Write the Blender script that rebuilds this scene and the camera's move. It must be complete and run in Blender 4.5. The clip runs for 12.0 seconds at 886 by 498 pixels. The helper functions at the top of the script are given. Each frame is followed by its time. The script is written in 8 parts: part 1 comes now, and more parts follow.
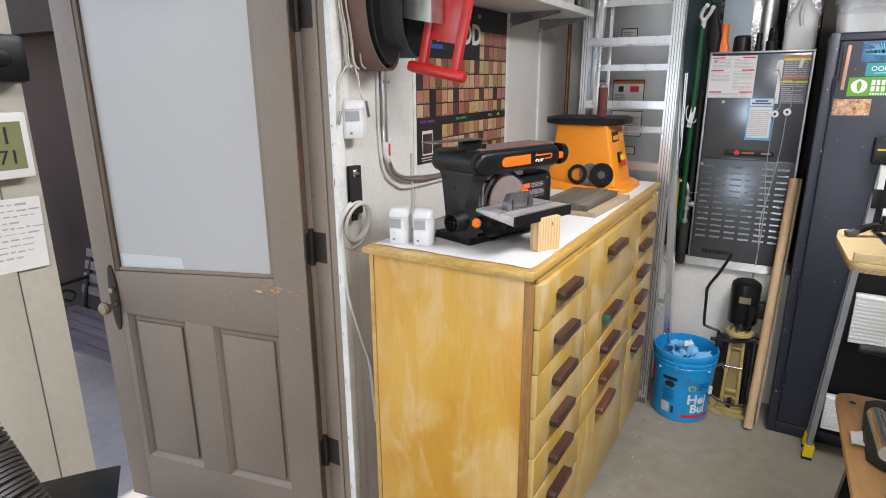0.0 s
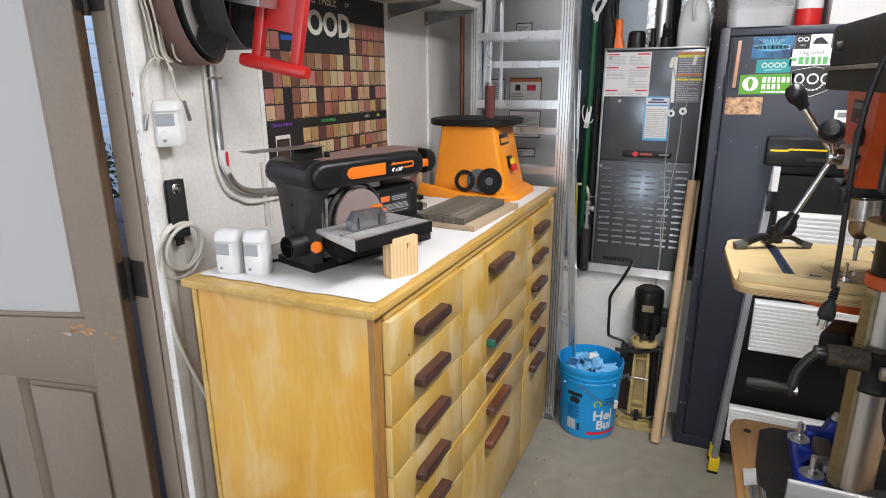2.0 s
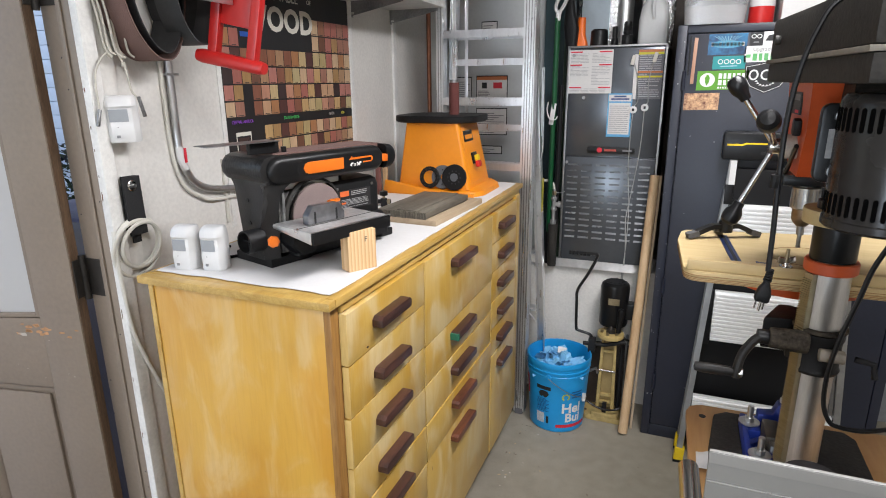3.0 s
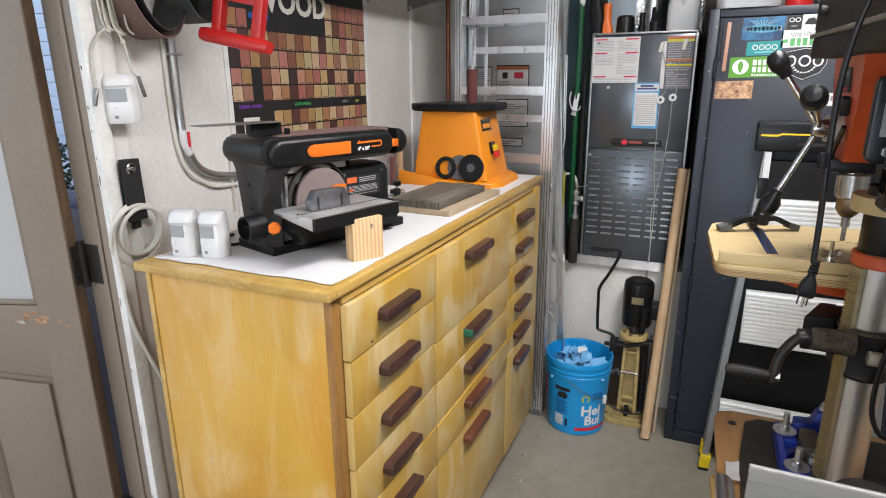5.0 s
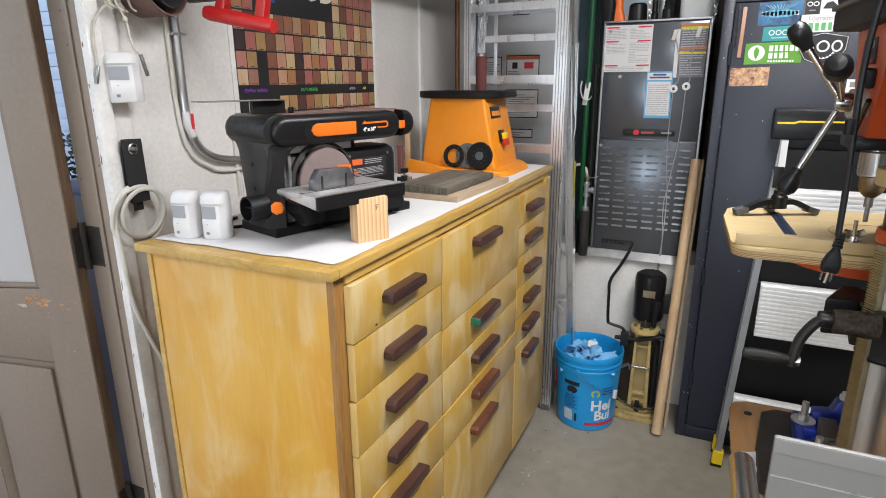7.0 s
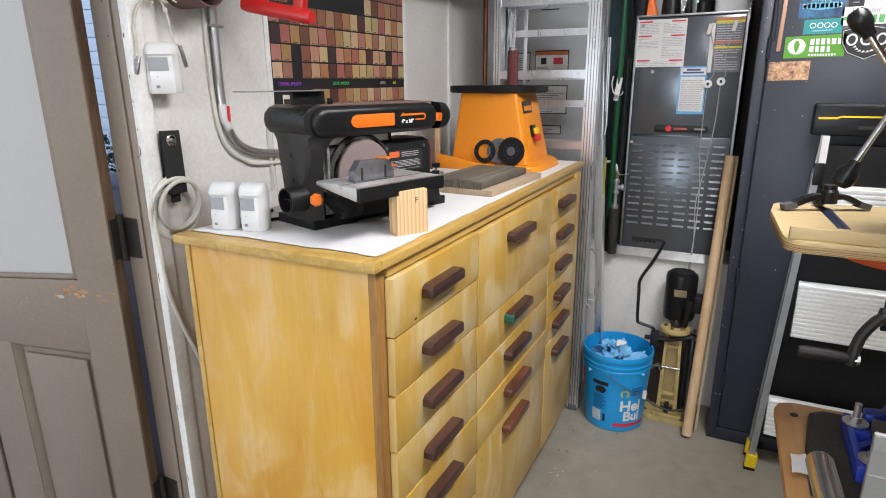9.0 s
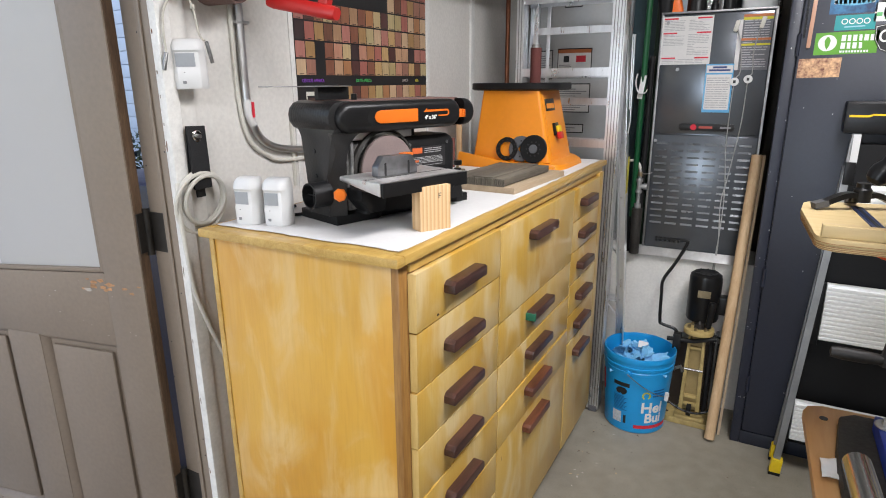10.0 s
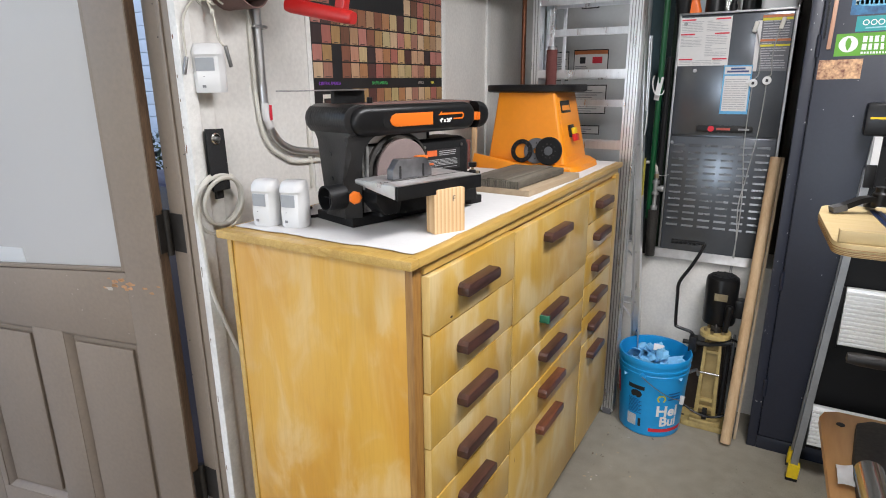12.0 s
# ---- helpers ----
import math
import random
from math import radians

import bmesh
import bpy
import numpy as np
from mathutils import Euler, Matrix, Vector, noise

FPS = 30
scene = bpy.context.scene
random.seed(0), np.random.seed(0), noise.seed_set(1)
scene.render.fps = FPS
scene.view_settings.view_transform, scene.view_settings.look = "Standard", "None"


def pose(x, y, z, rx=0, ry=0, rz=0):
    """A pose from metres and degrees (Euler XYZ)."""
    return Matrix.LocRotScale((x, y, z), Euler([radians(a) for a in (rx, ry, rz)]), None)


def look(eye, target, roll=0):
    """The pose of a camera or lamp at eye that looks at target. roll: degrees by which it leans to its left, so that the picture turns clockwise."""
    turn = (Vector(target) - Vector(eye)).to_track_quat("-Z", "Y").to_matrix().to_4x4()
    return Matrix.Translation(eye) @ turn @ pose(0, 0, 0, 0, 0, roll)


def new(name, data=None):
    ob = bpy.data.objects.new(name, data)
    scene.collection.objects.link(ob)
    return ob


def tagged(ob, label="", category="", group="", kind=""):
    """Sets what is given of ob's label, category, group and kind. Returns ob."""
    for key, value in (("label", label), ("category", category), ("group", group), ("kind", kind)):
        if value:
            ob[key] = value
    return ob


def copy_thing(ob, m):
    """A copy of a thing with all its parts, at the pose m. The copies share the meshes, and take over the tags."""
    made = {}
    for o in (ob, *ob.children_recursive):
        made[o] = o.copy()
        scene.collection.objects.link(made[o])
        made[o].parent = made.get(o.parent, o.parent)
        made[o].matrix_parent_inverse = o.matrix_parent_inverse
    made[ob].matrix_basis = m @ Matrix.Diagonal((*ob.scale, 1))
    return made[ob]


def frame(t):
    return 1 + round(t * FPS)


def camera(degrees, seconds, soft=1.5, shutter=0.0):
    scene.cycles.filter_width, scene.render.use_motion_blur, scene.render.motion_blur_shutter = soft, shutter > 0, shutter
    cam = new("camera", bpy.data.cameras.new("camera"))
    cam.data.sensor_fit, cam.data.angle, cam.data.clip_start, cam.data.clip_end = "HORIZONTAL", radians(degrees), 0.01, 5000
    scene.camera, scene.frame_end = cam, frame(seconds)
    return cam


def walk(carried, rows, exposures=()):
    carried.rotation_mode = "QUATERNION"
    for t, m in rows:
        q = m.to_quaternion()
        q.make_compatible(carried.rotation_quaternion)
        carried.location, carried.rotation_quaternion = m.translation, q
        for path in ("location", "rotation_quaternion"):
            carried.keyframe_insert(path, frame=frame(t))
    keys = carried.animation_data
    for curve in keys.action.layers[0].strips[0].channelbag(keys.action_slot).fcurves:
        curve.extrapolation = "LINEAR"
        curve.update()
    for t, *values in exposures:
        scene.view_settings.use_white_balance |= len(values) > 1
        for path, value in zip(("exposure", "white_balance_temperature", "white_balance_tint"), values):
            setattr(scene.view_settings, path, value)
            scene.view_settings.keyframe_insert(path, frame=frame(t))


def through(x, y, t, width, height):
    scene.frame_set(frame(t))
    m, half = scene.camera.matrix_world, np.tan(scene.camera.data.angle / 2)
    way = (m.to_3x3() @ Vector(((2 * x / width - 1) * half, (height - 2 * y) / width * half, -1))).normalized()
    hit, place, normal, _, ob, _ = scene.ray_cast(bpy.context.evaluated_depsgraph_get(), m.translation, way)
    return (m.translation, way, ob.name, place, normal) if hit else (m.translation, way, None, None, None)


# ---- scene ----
cam = camera(73.8, 12.0, 1.0)
PATH = [
    (0, (0.127, 0.009, 1.671), (-0.851, 1.665, 1.122), -0.3),
    (0.5, (0.157, 0.136, 1.667), (-0.874, 1.759, 1.115), -0.4),
    (1, (0.157, 0.265, 1.678), (-0.884, 1.881, 1.125), -0.4),
    (1.5, (0.162, 0.36, 1.673), (-0.744, 2.054, 1.115), -0.3),
    (2, (0.201, 0.352, 1.66), (-0.584, 2.107, 1.11), -0.3),
    (2.5, (0.25, 0.337, 1.646), (-0.484, 2.115, 1.099), -0.4),
    (2.7, (0.257, 0.341, 1.646), (-0.46, 2.126, 1.1), -0.5),
    (4.5, (0.255, 0.435, 1.607), (-0.526, 2.192, 1.056), -0.4),
    (5, (0.251, 0.438, 1.598), (-0.539, 2.192, 1.049), -0.4),
    (5.5, (0.243, 0.449, 1.583), (-0.559, 2.197, 1.032), -0.4),
    (6, (0.246, 0.459, 1.573), (-0.564, 2.203, 1.025), -0.4),
    (6.5, (0.245, 0.464, 1.553), (-0.57, 2.206, 1.005), -0.4),
    (7, (0.247, 0.461, 1.548), (-0.572, 2.202, 1.001), -0.4),
    (9, (0.192, 0.453, 1.529), (-0.675, 2.17, 0.982), -0.4),
    (9.5, (0.191, 0.446, 1.533), (-0.706, 2.148, 0.989), -0.5),
    (10, (0.182, 0.451, 1.519), (-0.74, 2.14, 0.973), -0.4),
    (10.5, (0.188, 0.444, 1.502), (-0.753, 2.123, 0.957), -0.4),
    (11, (0.19, 0.439, 1.513), (-0.762, 2.112, 0.968), -0.4),
    (11.5, (0.179, 0.442, 1.519), (-0.78, 2.11, 0.972), -0.4),
    (12, (0.189, 0.446, 1.527), (-0.779, 2.109, 0.981), -0.5),
]
walk(cam, [(t, look(eye, target, roll)) for t, eye, target, roll in PATH])

# ---------------------------------------------------------------- light
world = bpy.data.worlds.new("world")
scene.world = world
world.use_nodes = True
wn = world.node_tree.nodes
sky = wn.new("ShaderNodeTexSky")
sky.sky_type = "NISHITA"
sky.sun_disc = False
sky.sun_elevation, sky.sun_rotation = radians(48), radians(200)
world.node_tree.links.new(sky.outputs[0], wn["Background"].inputs[0])
wn["Background"].inputs[1].default_value = 0.15

sun_data = bpy.data.lights.new("sun", "SUN")
sun_data.energy, sun_data.angle, sun_data.color = 3.6, radians(0.6), (1.0, 0.95, 0.88)
sun = new("sun", sun_data)
sun.matrix_world = look((-3, 9, 10), (-3, 2, 2.0))


def area(name, eye, target, sx, sy, power, color):
    data = bpy.data.lights.new(name, "AREA")
    data.shape, data.size, data.size_y, data.energy, data.color = "RECTANGLE", sx, sy, power, color
    ob = new(name, data)
    ob.matrix_world = look(eye, target)
    return ob


# daylight from the rear opening and two assumed ceiling strip lamps, all unseen
area("rear_daylight", (-0.60, -3.18, 1.08), (-0.40, 3.0, 0.90), 0.54, 0.80, 27, (0.74, 0.86, 1.0))
area("strip_light", (0.58, 1.62, 2.52), (0.58, 1.62, 0), 0.42, 1.2, 36, (0.975, 0.966, 1.0))
area("strip_light", (0.45, -0.9, 2.52), (0.45, -0.9, 0), 0.42, 1.2, 39, (0.975, 0.966, 1.0))
scene.view_settings.exposure = 0.74

# ---------------------------------------------------------------- materials
MATS = {}


def node_mat(name):
    m = bpy.data.materials.new(name)
    m.use_nodes = True
    nt = m.node_tree
    return m, nt, nt.nodes["Principled BSDF"]


def mat(name, color, rough=0.5, metal=0.0, vary=0.15, scale=6.0, fine=60.0, bump=0.08, stretch=(1, 1, 1), dark=None, spec=0.5, coat=0.0, trans=0.0, rvary=0.1):
    """A surface with coarse stains, fine grain and a little relief."""
    if name in MATS:
        return MATS[name]
    m, nt, p = node_mat(name)
    N, L = nt.nodes, nt.links
    tc = N.new("ShaderNodeTexCoord")
    mp = N.new("ShaderNodeMapping")
    mp.inputs["Scale"].default_value = stretch
    L.new(tc.outputs["Object"], mp.inputs[0])
    inf = N.new("ShaderNodeObjectInfo")
    add = N.new("ShaderNodeVectorMath")
    add.operation = "ADD"
    mul = N.new("ShaderNodeMath")
    mul.operation = "MULTIPLY"
    mul.inputs[1].default_value = 17.0
    L.new(inf.outputs["Random"], mul.inputs[0])
    L.new(mp.outputs[0], add.inputs[0])
    L.new(mul.outputs[0], add.inputs[1])
    n1, n2 = N.new("ShaderNodeTexNoise"), N.new("ShaderNodeTexNoise")
    for n, s, d in ((n1, scale, 4), (n2, fine, 5)):
        n.inputs["Scale"].default_value, n.inputs["Detail"].default_value = s, d
        L.new(add.outputs[0], n.inputs["Vector"])
    mixf = N.new("ShaderNodeMath")
    mixf.operation = "MULTIPLY_ADD"
    mixf.inputs[1].default_value = 0.4
    L.new(n2.outputs[0], mixf.inputs[0])
    half = N.new("ShaderNodeMath")
    half.operation = "MULTIPLY"
    half.inputs[1].default_value = 0.6
    L.new(n1.outputs[0], half.inputs[0])
    L.new(half.outputs[0], mixf.inputs[2])
    ramp = N.new("ShaderNodeValToRGB")
    lo = dark or tuple(c * (1 - vary) for c in color)
    hi = tuple(min(1, c * (1 + vary * 0.6)) for c in color)
    ramp.color_ramp.elements[0].position, ramp.color_ramp.elements[1].position = 0.34, 0.66
    ramp.color_ramp.elements[0].color, ramp.color_ramp.elements[1].color = (*lo, 1), (*hi, 1)
    L.new(mixf.outputs[0], ramp.inputs[0])
    L.new(ramp.outputs[0], p.inputs["Base Color"])
    rr = N.new("ShaderNodeMapRange")
    rr.inputs["To Min"].default_value, rr.inputs["To Max"].default_value = max(0.02, rough - rvary), min(1, rough + rvary)
    L.new(n1.outputs[0], rr.inputs[0])
    L.new(rr.outputs[0], p.inputs["Roughness"])
    p.inputs["Metallic"].default_value = metal
    p.inputs["Specular IOR Level"].default_value = spec
    p.inputs["Coat Weight"].default_value = coat
    p.inputs["Transmission Weight"].default_value = trans
    if bump:
        b = N.new("ShaderNodeBump")
        b.inputs["Strength"].default_value, b.inputs["Distance"].default_value = bump, 0.004
        L.new(n2.outputs[0], b.inputs["Height"])
        L.new(b.outputs[0], p.inputs["Normal"])
    MATS[name] = m
    return m


def wood(name, light, dark, axis="z", rings=9.0, rough=0.45, coat=0.0, blotch=None, per_object=True, bump=0.1, spec=0.5):
    """Wood with grain along one axis, fine pores and blotches of finish."""
    if name in MATS:
        return MATS[name]
    m, nt, p = node_mat(name)
    N, L = nt.nodes, nt.links
    tc, mp = N.new("ShaderNodeTexCoord"), N.new("ShaderNodeMapping")
    mp.inputs["Scale"].default_value = tuple(0.12 if a == axis else 1.0 for a in "xyz")
    inf = N.new("ShaderNodeObjectInfo")
    add = N.new("ShaderNodeVectorMath")
    add.operation = "ADD"
    mul = N.new("ShaderNodeMath")
    mul.operation = "MULTIPLY"
    mul.inputs[1].default_value = 11.0 if per_object else 0.0
    L.new(inf.outputs["Random"], mul.inputs[0])
    L.new(tc.outputs["Object"], add.inputs[0])
    L.new(mul.outputs[0], add.inputs[1])
    L.new(add.outputs[0], mp.inputs[0])
    grain, pores, blot = (N.new("ShaderNodeTexNoise") for _ in range(3))
    for n, s, d, w in ((grain, rings, 6, 1.2), (pores, rings * 14, 4, 0.2), (blot, 5.0, 3, 0.6)):
        n.inputs["Scale"].default_value, n.inputs["Detail"].default_value, n.inputs["Distortion"].default_value = s, d, w
    L.new(mp.outputs[0], grain.inputs["Vector"])
    L.new(mp.outputs[0], pores.inputs["Vector"])
    L.new(add.outputs[0], blot.inputs["Vector"])
    s1 = N.new("ShaderNodeMath")
    s1.operation = "MULTIPLY_ADD"
    s1.inputs[1].default_value = 0.35
    L.new(pores.outputs[0], s1.inputs[0])
    s2 = N.new("ShaderNodeMath")
    s2.operation = "MULTIPLY"
    s2.inputs[1].default_value = 0.65
    L.new(grain.outputs[0], s2.inputs[0])
    L.new(s2.outputs[0], s1.inputs[2])
    ramp = N.new("ShaderNodeValToRGB")
    ramp.color_ramp.elements[0].position, ramp.color_ramp.elements[1].position = 0.36, 0.64
    ramp.color_ramp.elements[0].color, ramp.color_ramp.elements[1].color = (*dark, 1), (*light, 1)
    L.new(s1.outputs[0], ramp.inputs[0])
    last = ramp.outputs[0]
    if blotch:
        mx = N.new("ShaderNodeMix")
        mx.data_type = "RGBA"
        cr = N.new("ShaderNodeValToRGB")
        cr.color_ramp.elements[0].position, cr.color_ramp.elements[1].position = 0.5, 0.72
        cr.color_ramp.elements[0].color, cr.color_ramp.elements[1].color = (0, 0, 0, 1), (0.75, 0.75, 0.75, 1)
        L.new(blot.outputs[0], cr.inputs[0])
        L.new(cr.outputs[0], mx.inputs["Factor"])
        L.new(last, mx.inputs["A"])
        mx.inputs["B"].default_value = (*blotch, 1)
        last = mx.outputs["Result"]
    L.new(last, p.inputs["Base Color"])
    p.inputs["Roughness"].default_value = rough
    p.inputs["Coat Weight"].default_value = coat
    p.inputs["Coat Roughness"].default_value = 0.25
    p.inputs["Specular IOR Level"].default_value = spec
    b = N.new("ShaderNodeBump")
    b.inputs["Strength"].default_value, b.inputs["Distance"].default_value = bump, 0.002
    L.new(s1.outputs[0], b.inputs["Height"])
    L.new(b.outputs[0], p.inputs["Normal"])
    MATS[name] = m
    return m


def banded_fir(name, light, dark):
    """Quarter-sawn softwood: straight growth rings a few millimetres apart, with fine fibres."""
    m, nt, p = node_mat(name)
    N, L = nt.nodes, nt.links
    tc, wv, fib, mx = N.new("ShaderNodeTexCoord"), N.new("ShaderNodeTexWave"), N.new("ShaderNodeTexNoise"), N.new("ShaderNodeMath")
    mp, fm = N.new("ShaderNodeMapping"), N.new("ShaderNodeMapping")
    mp.inputs["Rotation"].default_value = (0, math.radians(3), math.radians(25))
    mp.inputs["Scale"].default_value = (1, 1, 0.15)
    fm.inputs["Scale"].default_value = (1, 1, 0.05)
    wv.bands_direction, wv.wave_profile = "X", "SAW"
    for k, v in (("Scale", 36.0), ("Distortion", 2.2), ("Detail", 3.0), ("Detail Scale", 0.6)):
        wv.inputs[k].default_value = v
    fib.inputs["Scale"].default_value, fib.inputs["Detail"].default_value = 420, 3
    L.new(tc.outputs["Object"], mp.inputs[0])
    L.new(tc.outputs["Object"], fm.inputs[0])
    L.new(mp.outputs[0], wv.inputs["Vector"])
    L.new(fm.outputs[0], fib.inputs["Vector"])
    mx.operation = "MULTIPLY_ADD"
    mx.inputs[1].default_value = 0.35
    L.new(fib.outputs[0], mx.inputs[0])
    L.new(wv.outputs["Fac"], mx.inputs[2])
    ramp = N.new("ShaderNodeValToRGB")
    ramp.color_ramp.elements[0].position, ramp.color_ramp.elements[1].position = 0.45, 1.0
    ramp.color_ramp.elements[0].color, ramp.color_ramp.elements[1].color = (*light, 1), (*dark, 1)
    L.new(mx.outputs[0], ramp.inputs[0])
    L.new(ramp.outputs[0], p.inputs["Base Color"])
    p.inputs["Roughness"].default_value = 0.62
    b = N.new("ShaderNodeBump")
    b.inputs["Strength"].default_value, b.inputs["Distance"].default_value = 0.15, 0.001
    L.new(mx.outputs[0], b.inputs["Height"])
    L.new(b.outputs[0], p.inputs["Normal"])
    MATS[name] = m
    return m


def birch(name, base, deep, haze, axis="z", calm=1.0, puff=(4.6, 0.50, 0.74)):
    """Varnished rotary-cut birch: cloudy amber figure, milky haze in the finish, faint fine grain and dark flecks."""
    m, nt, p = node_mat(name)
    N, L = nt.nodes, nt.links
    tc, inf = N.new("ShaderNodeTexCoord"), N.new("ShaderNodeObjectInfo")
    mul, add = N.new("ShaderNodeMath"), N.new("ShaderNodeVectorMath")
    mul.operation, add.operation = "MULTIPLY", "ADD"
    mul.inputs[1].default_value = 13.0
    L.new(inf.outputs["Random"], mul.inputs[0])
    L.new(tc.outputs["Object"], add.inputs[0])
    L.new(mul.outputs[0], add.inputs[1])

    def field(scale, detail, warp, along, lo, hi):
        mp, n, r = N.new("ShaderNodeMapping"), N.new("ShaderNodeTexNoise"), N.new("ShaderNodeMapRange")
        mp.inputs["Scale"].default_value = tuple(along if a == axis else 1.0 for a in "xyz")
        n.inputs["Scale"].default_value, n.inputs["Detail"].default_value, n.inputs["Distortion"].default_value = scale, detail, warp
        r.inputs["From Min"].default_value, r.inputs["From Max"].default_value = lo, hi
        r.interpolation_type = "SMOOTHSTEP"
        L.new(add.outputs[0], mp.inputs[0])
        L.new(mp.outputs[0], n.inputs["Vector"])
        L.new(n.outputs[0], r.inputs[0])
        return r.outputs[0]

    def mix(f, a, b, kind="MIX"):
        mx = N.new("ShaderNodeMix")
        mx.data_type, mx.blend_type = "RGBA", kind
        L.new(f, mx.inputs["Factor"])
        for sock, v in (("A", a), ("B", b)):
            if isinstance(v, tuple):
                mx.inputs[sock].default_value = (*v, 1)
            else:
                L.new(v, mx.inputs[sock])
        return mx.outputs["Result"]

    def damp(f, k):
        q = N.new("ShaderNodeMath")
        q.operation = "MULTIPLY"
        q.inputs[1].default_value = k
        L.new(f, q.inputs[0])
        return q.outputs[0]

    figure = field(4.2, 5, 0.7, 0.5, 0.28, 0.72)
    cloud = field(puff[0], 5, 0.8, 0.55, puff[1], puff[2])
    streak = field(11, 4, 1.0, 0.16, 0.56, 0.74)
    grain = field(150, 3, 0.3, 0.07, 0.40, 0.72)
    fleck = field(70, 1, 0.0, 0.35, 0.80, 0.86)
    c = mix(figure, deep, base)
    c = mix(damp(cloud, 0.72 * calm), c, haze)
    c = mix(damp(streak, 0.32 * calm), c, haze)
    c = mix(damp(grain, 0.10), c, tuple(v * 0.62 for v in deep))
    c = mix(damp(fleck, 0.7), c, (0.12, 0.05, 0.015))
    L.new(c, p.inputs["Base Color"])
    rr = N.new("ShaderNodeMapRange")
    rr.inputs["To Min"].default_value, rr.inputs["To Max"].default_value = 0.30, 0.44
    L.new(cloud, rr.inputs[0])
    L.new(rr.outputs[0], p.inputs["Roughness"])
    p.inputs["Coat Weight"].default_value, p.inputs["Coat Roughness"].default_value = 0.18, 0.3
    b = N.new("ShaderNodeBump")
    b.inputs["Strength"].default_value, b.inputs["Distance"].default_value = 0.06, 0.002
    L.new(grain, b.inputs["Height"])
    L.new(b.outputs[0], p.inputs["Normal"])
    return m


def island_mat(name, stops, rough=0.6, metal=0.0):
    """Each separate piece of the mesh takes its own colour from the ramp."""
    m, nt, p = node_mat(name)
    N, L = nt.nodes, nt.links
    geo, ramp = N.new("ShaderNodeNewGeometry"), N.new("ShaderNodeValToRGB")
    ramp.color_ramp.interpolation = "CONSTANT"
    els = ramp.color_ramp.elements
    while len(els) < len(stops):
        els.new(0.5)
    for i, c in enumerate(stops):
        els[i].position, els[i].color = i / len(stops), (*c, 1)
    L.new(geo.outputs["Random Per Island"], ramp.inputs[0])
    tc, nz, mx = N.new("ShaderNodeTexCoord"), N.new("ShaderNodeTexNoise"), N.new("ShaderNodeMix")
    mp = N.new("ShaderNodeMapping")
    mp.inputs["Scale"].default_value = (1, 1, 0.2)
    nz.inputs["Scale"].default_value = 120
    mx.data_type, mx.blend_type = "RGBA", "MULTIPLY"
    mx.inputs["Factor"].default_value = 0.35
    L.new(tc.outputs["Object"], mp.inputs[0])
    L.new(mp.outputs[0], nz.inputs["Vector"])
    L.new(ramp.outputs[0], mx.inputs["A"])
    L.new(nz.outputs[0], mx.inputs["B"])
    L.new(mx.outputs["Result"], p.inputs["Base Color"])
    p.inputs["Roughness"].default_value, p.inputs["Metallic"].default_value = rough, metal
    return m


WALL = mat("white_wall_paint", (0.70, 0.68, 0.64), 0.62, vary=0.14, scale=2.2, fine=90, bump=0.10)
CREAM = mat("cream_trim_paint", (0.41, 0.385, 0.325), 0.5, vary=0.10, scale=3, fine=70, bump=0.08)
TRIM_WHITE = mat("worn_white_trim", (0.74, 0.73, 0.70), 0.45, vary=0.16, scale=14, fine=120, bump=0.2)
TAUPE = mat("taupe_door_paint", (0.232, 0.186, 0.143), 0.42, vary=0.14, scale=2.5, fine=80, bump=0.06)
BROWN_EDGE = wood("bare_and_shaded_brown", (0.16, 0.10, 0.06), (0.06, 0.035, 0.02), "z", 30)
STUCCO = mat("brown_stucco", (0.052, 0.030, 0.023), 0.9, vary=0.3, scale=5, fine=140, bump=0.6)
PALE_STUCCO = mat("pale_stucco", (0.55, 0.47, 0.42), 0.85, vary=0.22, scale=6, fine=120, bump=0.5)
CEIL = mat("ceiling_paint", (0.54, 0.52, 0.48), 0.8, vary=0.08)
GREYWALL = mat("grey_back_wall", (0.26, 0.27, 0.285), 0.8, vary=0.2, scale=3)
ORANGE = mat("orange_plastic", (0.80, 0.27, 0.012), 0.38, vary=0.06, scale=5, bump=0.05)
SANDER_ORANGE = mat("deep_orange_plastic", (0.72, 0.16, 0.012), 0.36, vary=0.06, scale=5, bump=0.05)
ORANGE_RED = mat("orange_red_cast_paint", (0.56, 0.085, 0.02), 0.42, vary=0.12, scale=8, bump=0.06)
BLACK = mat("black_plastic", (0.009, 0.009, 0.0095), 0.33, vary=0.3, scale=9, bump=0.08, spec=0.3)
BLACK_MATT = mat("matt_black_plastic", (0.010, 0.010, 0.0105), 0.48, vary=0.3, scale=9, fine=160, bump=0.12, spec=0.22)
CHARCOAL = mat("charcoal_moulded_plastic", (0.0135, 0.013, 0.013), 0.33, vary=0.25, scale=12, fine=160, bump=0.10, spec=0.4)
DUSTY = mat("dusty_black_metal", (0.034, 0.031, 0.027), 0.6, vary=0.45, scale=7, fine=120, bump=0.2, dark=(0.010, 0.009, 0.008), spec=0.3)
IRON = mat("black_iron", (0.012, 0.012, 0.013), 0.5, vary=0.4, scale=20, bump=0.2, spec=0.3)
RED = mat("red_plastic", (0.52, 0.018, 0.016), 0.36, vary=0.1, scale=8, bump=0.05)
WHITE = mat("white_plastic", (0.68, 0.68, 0.675), 0.35, vary=0.03, scale=8, bump=0.02)
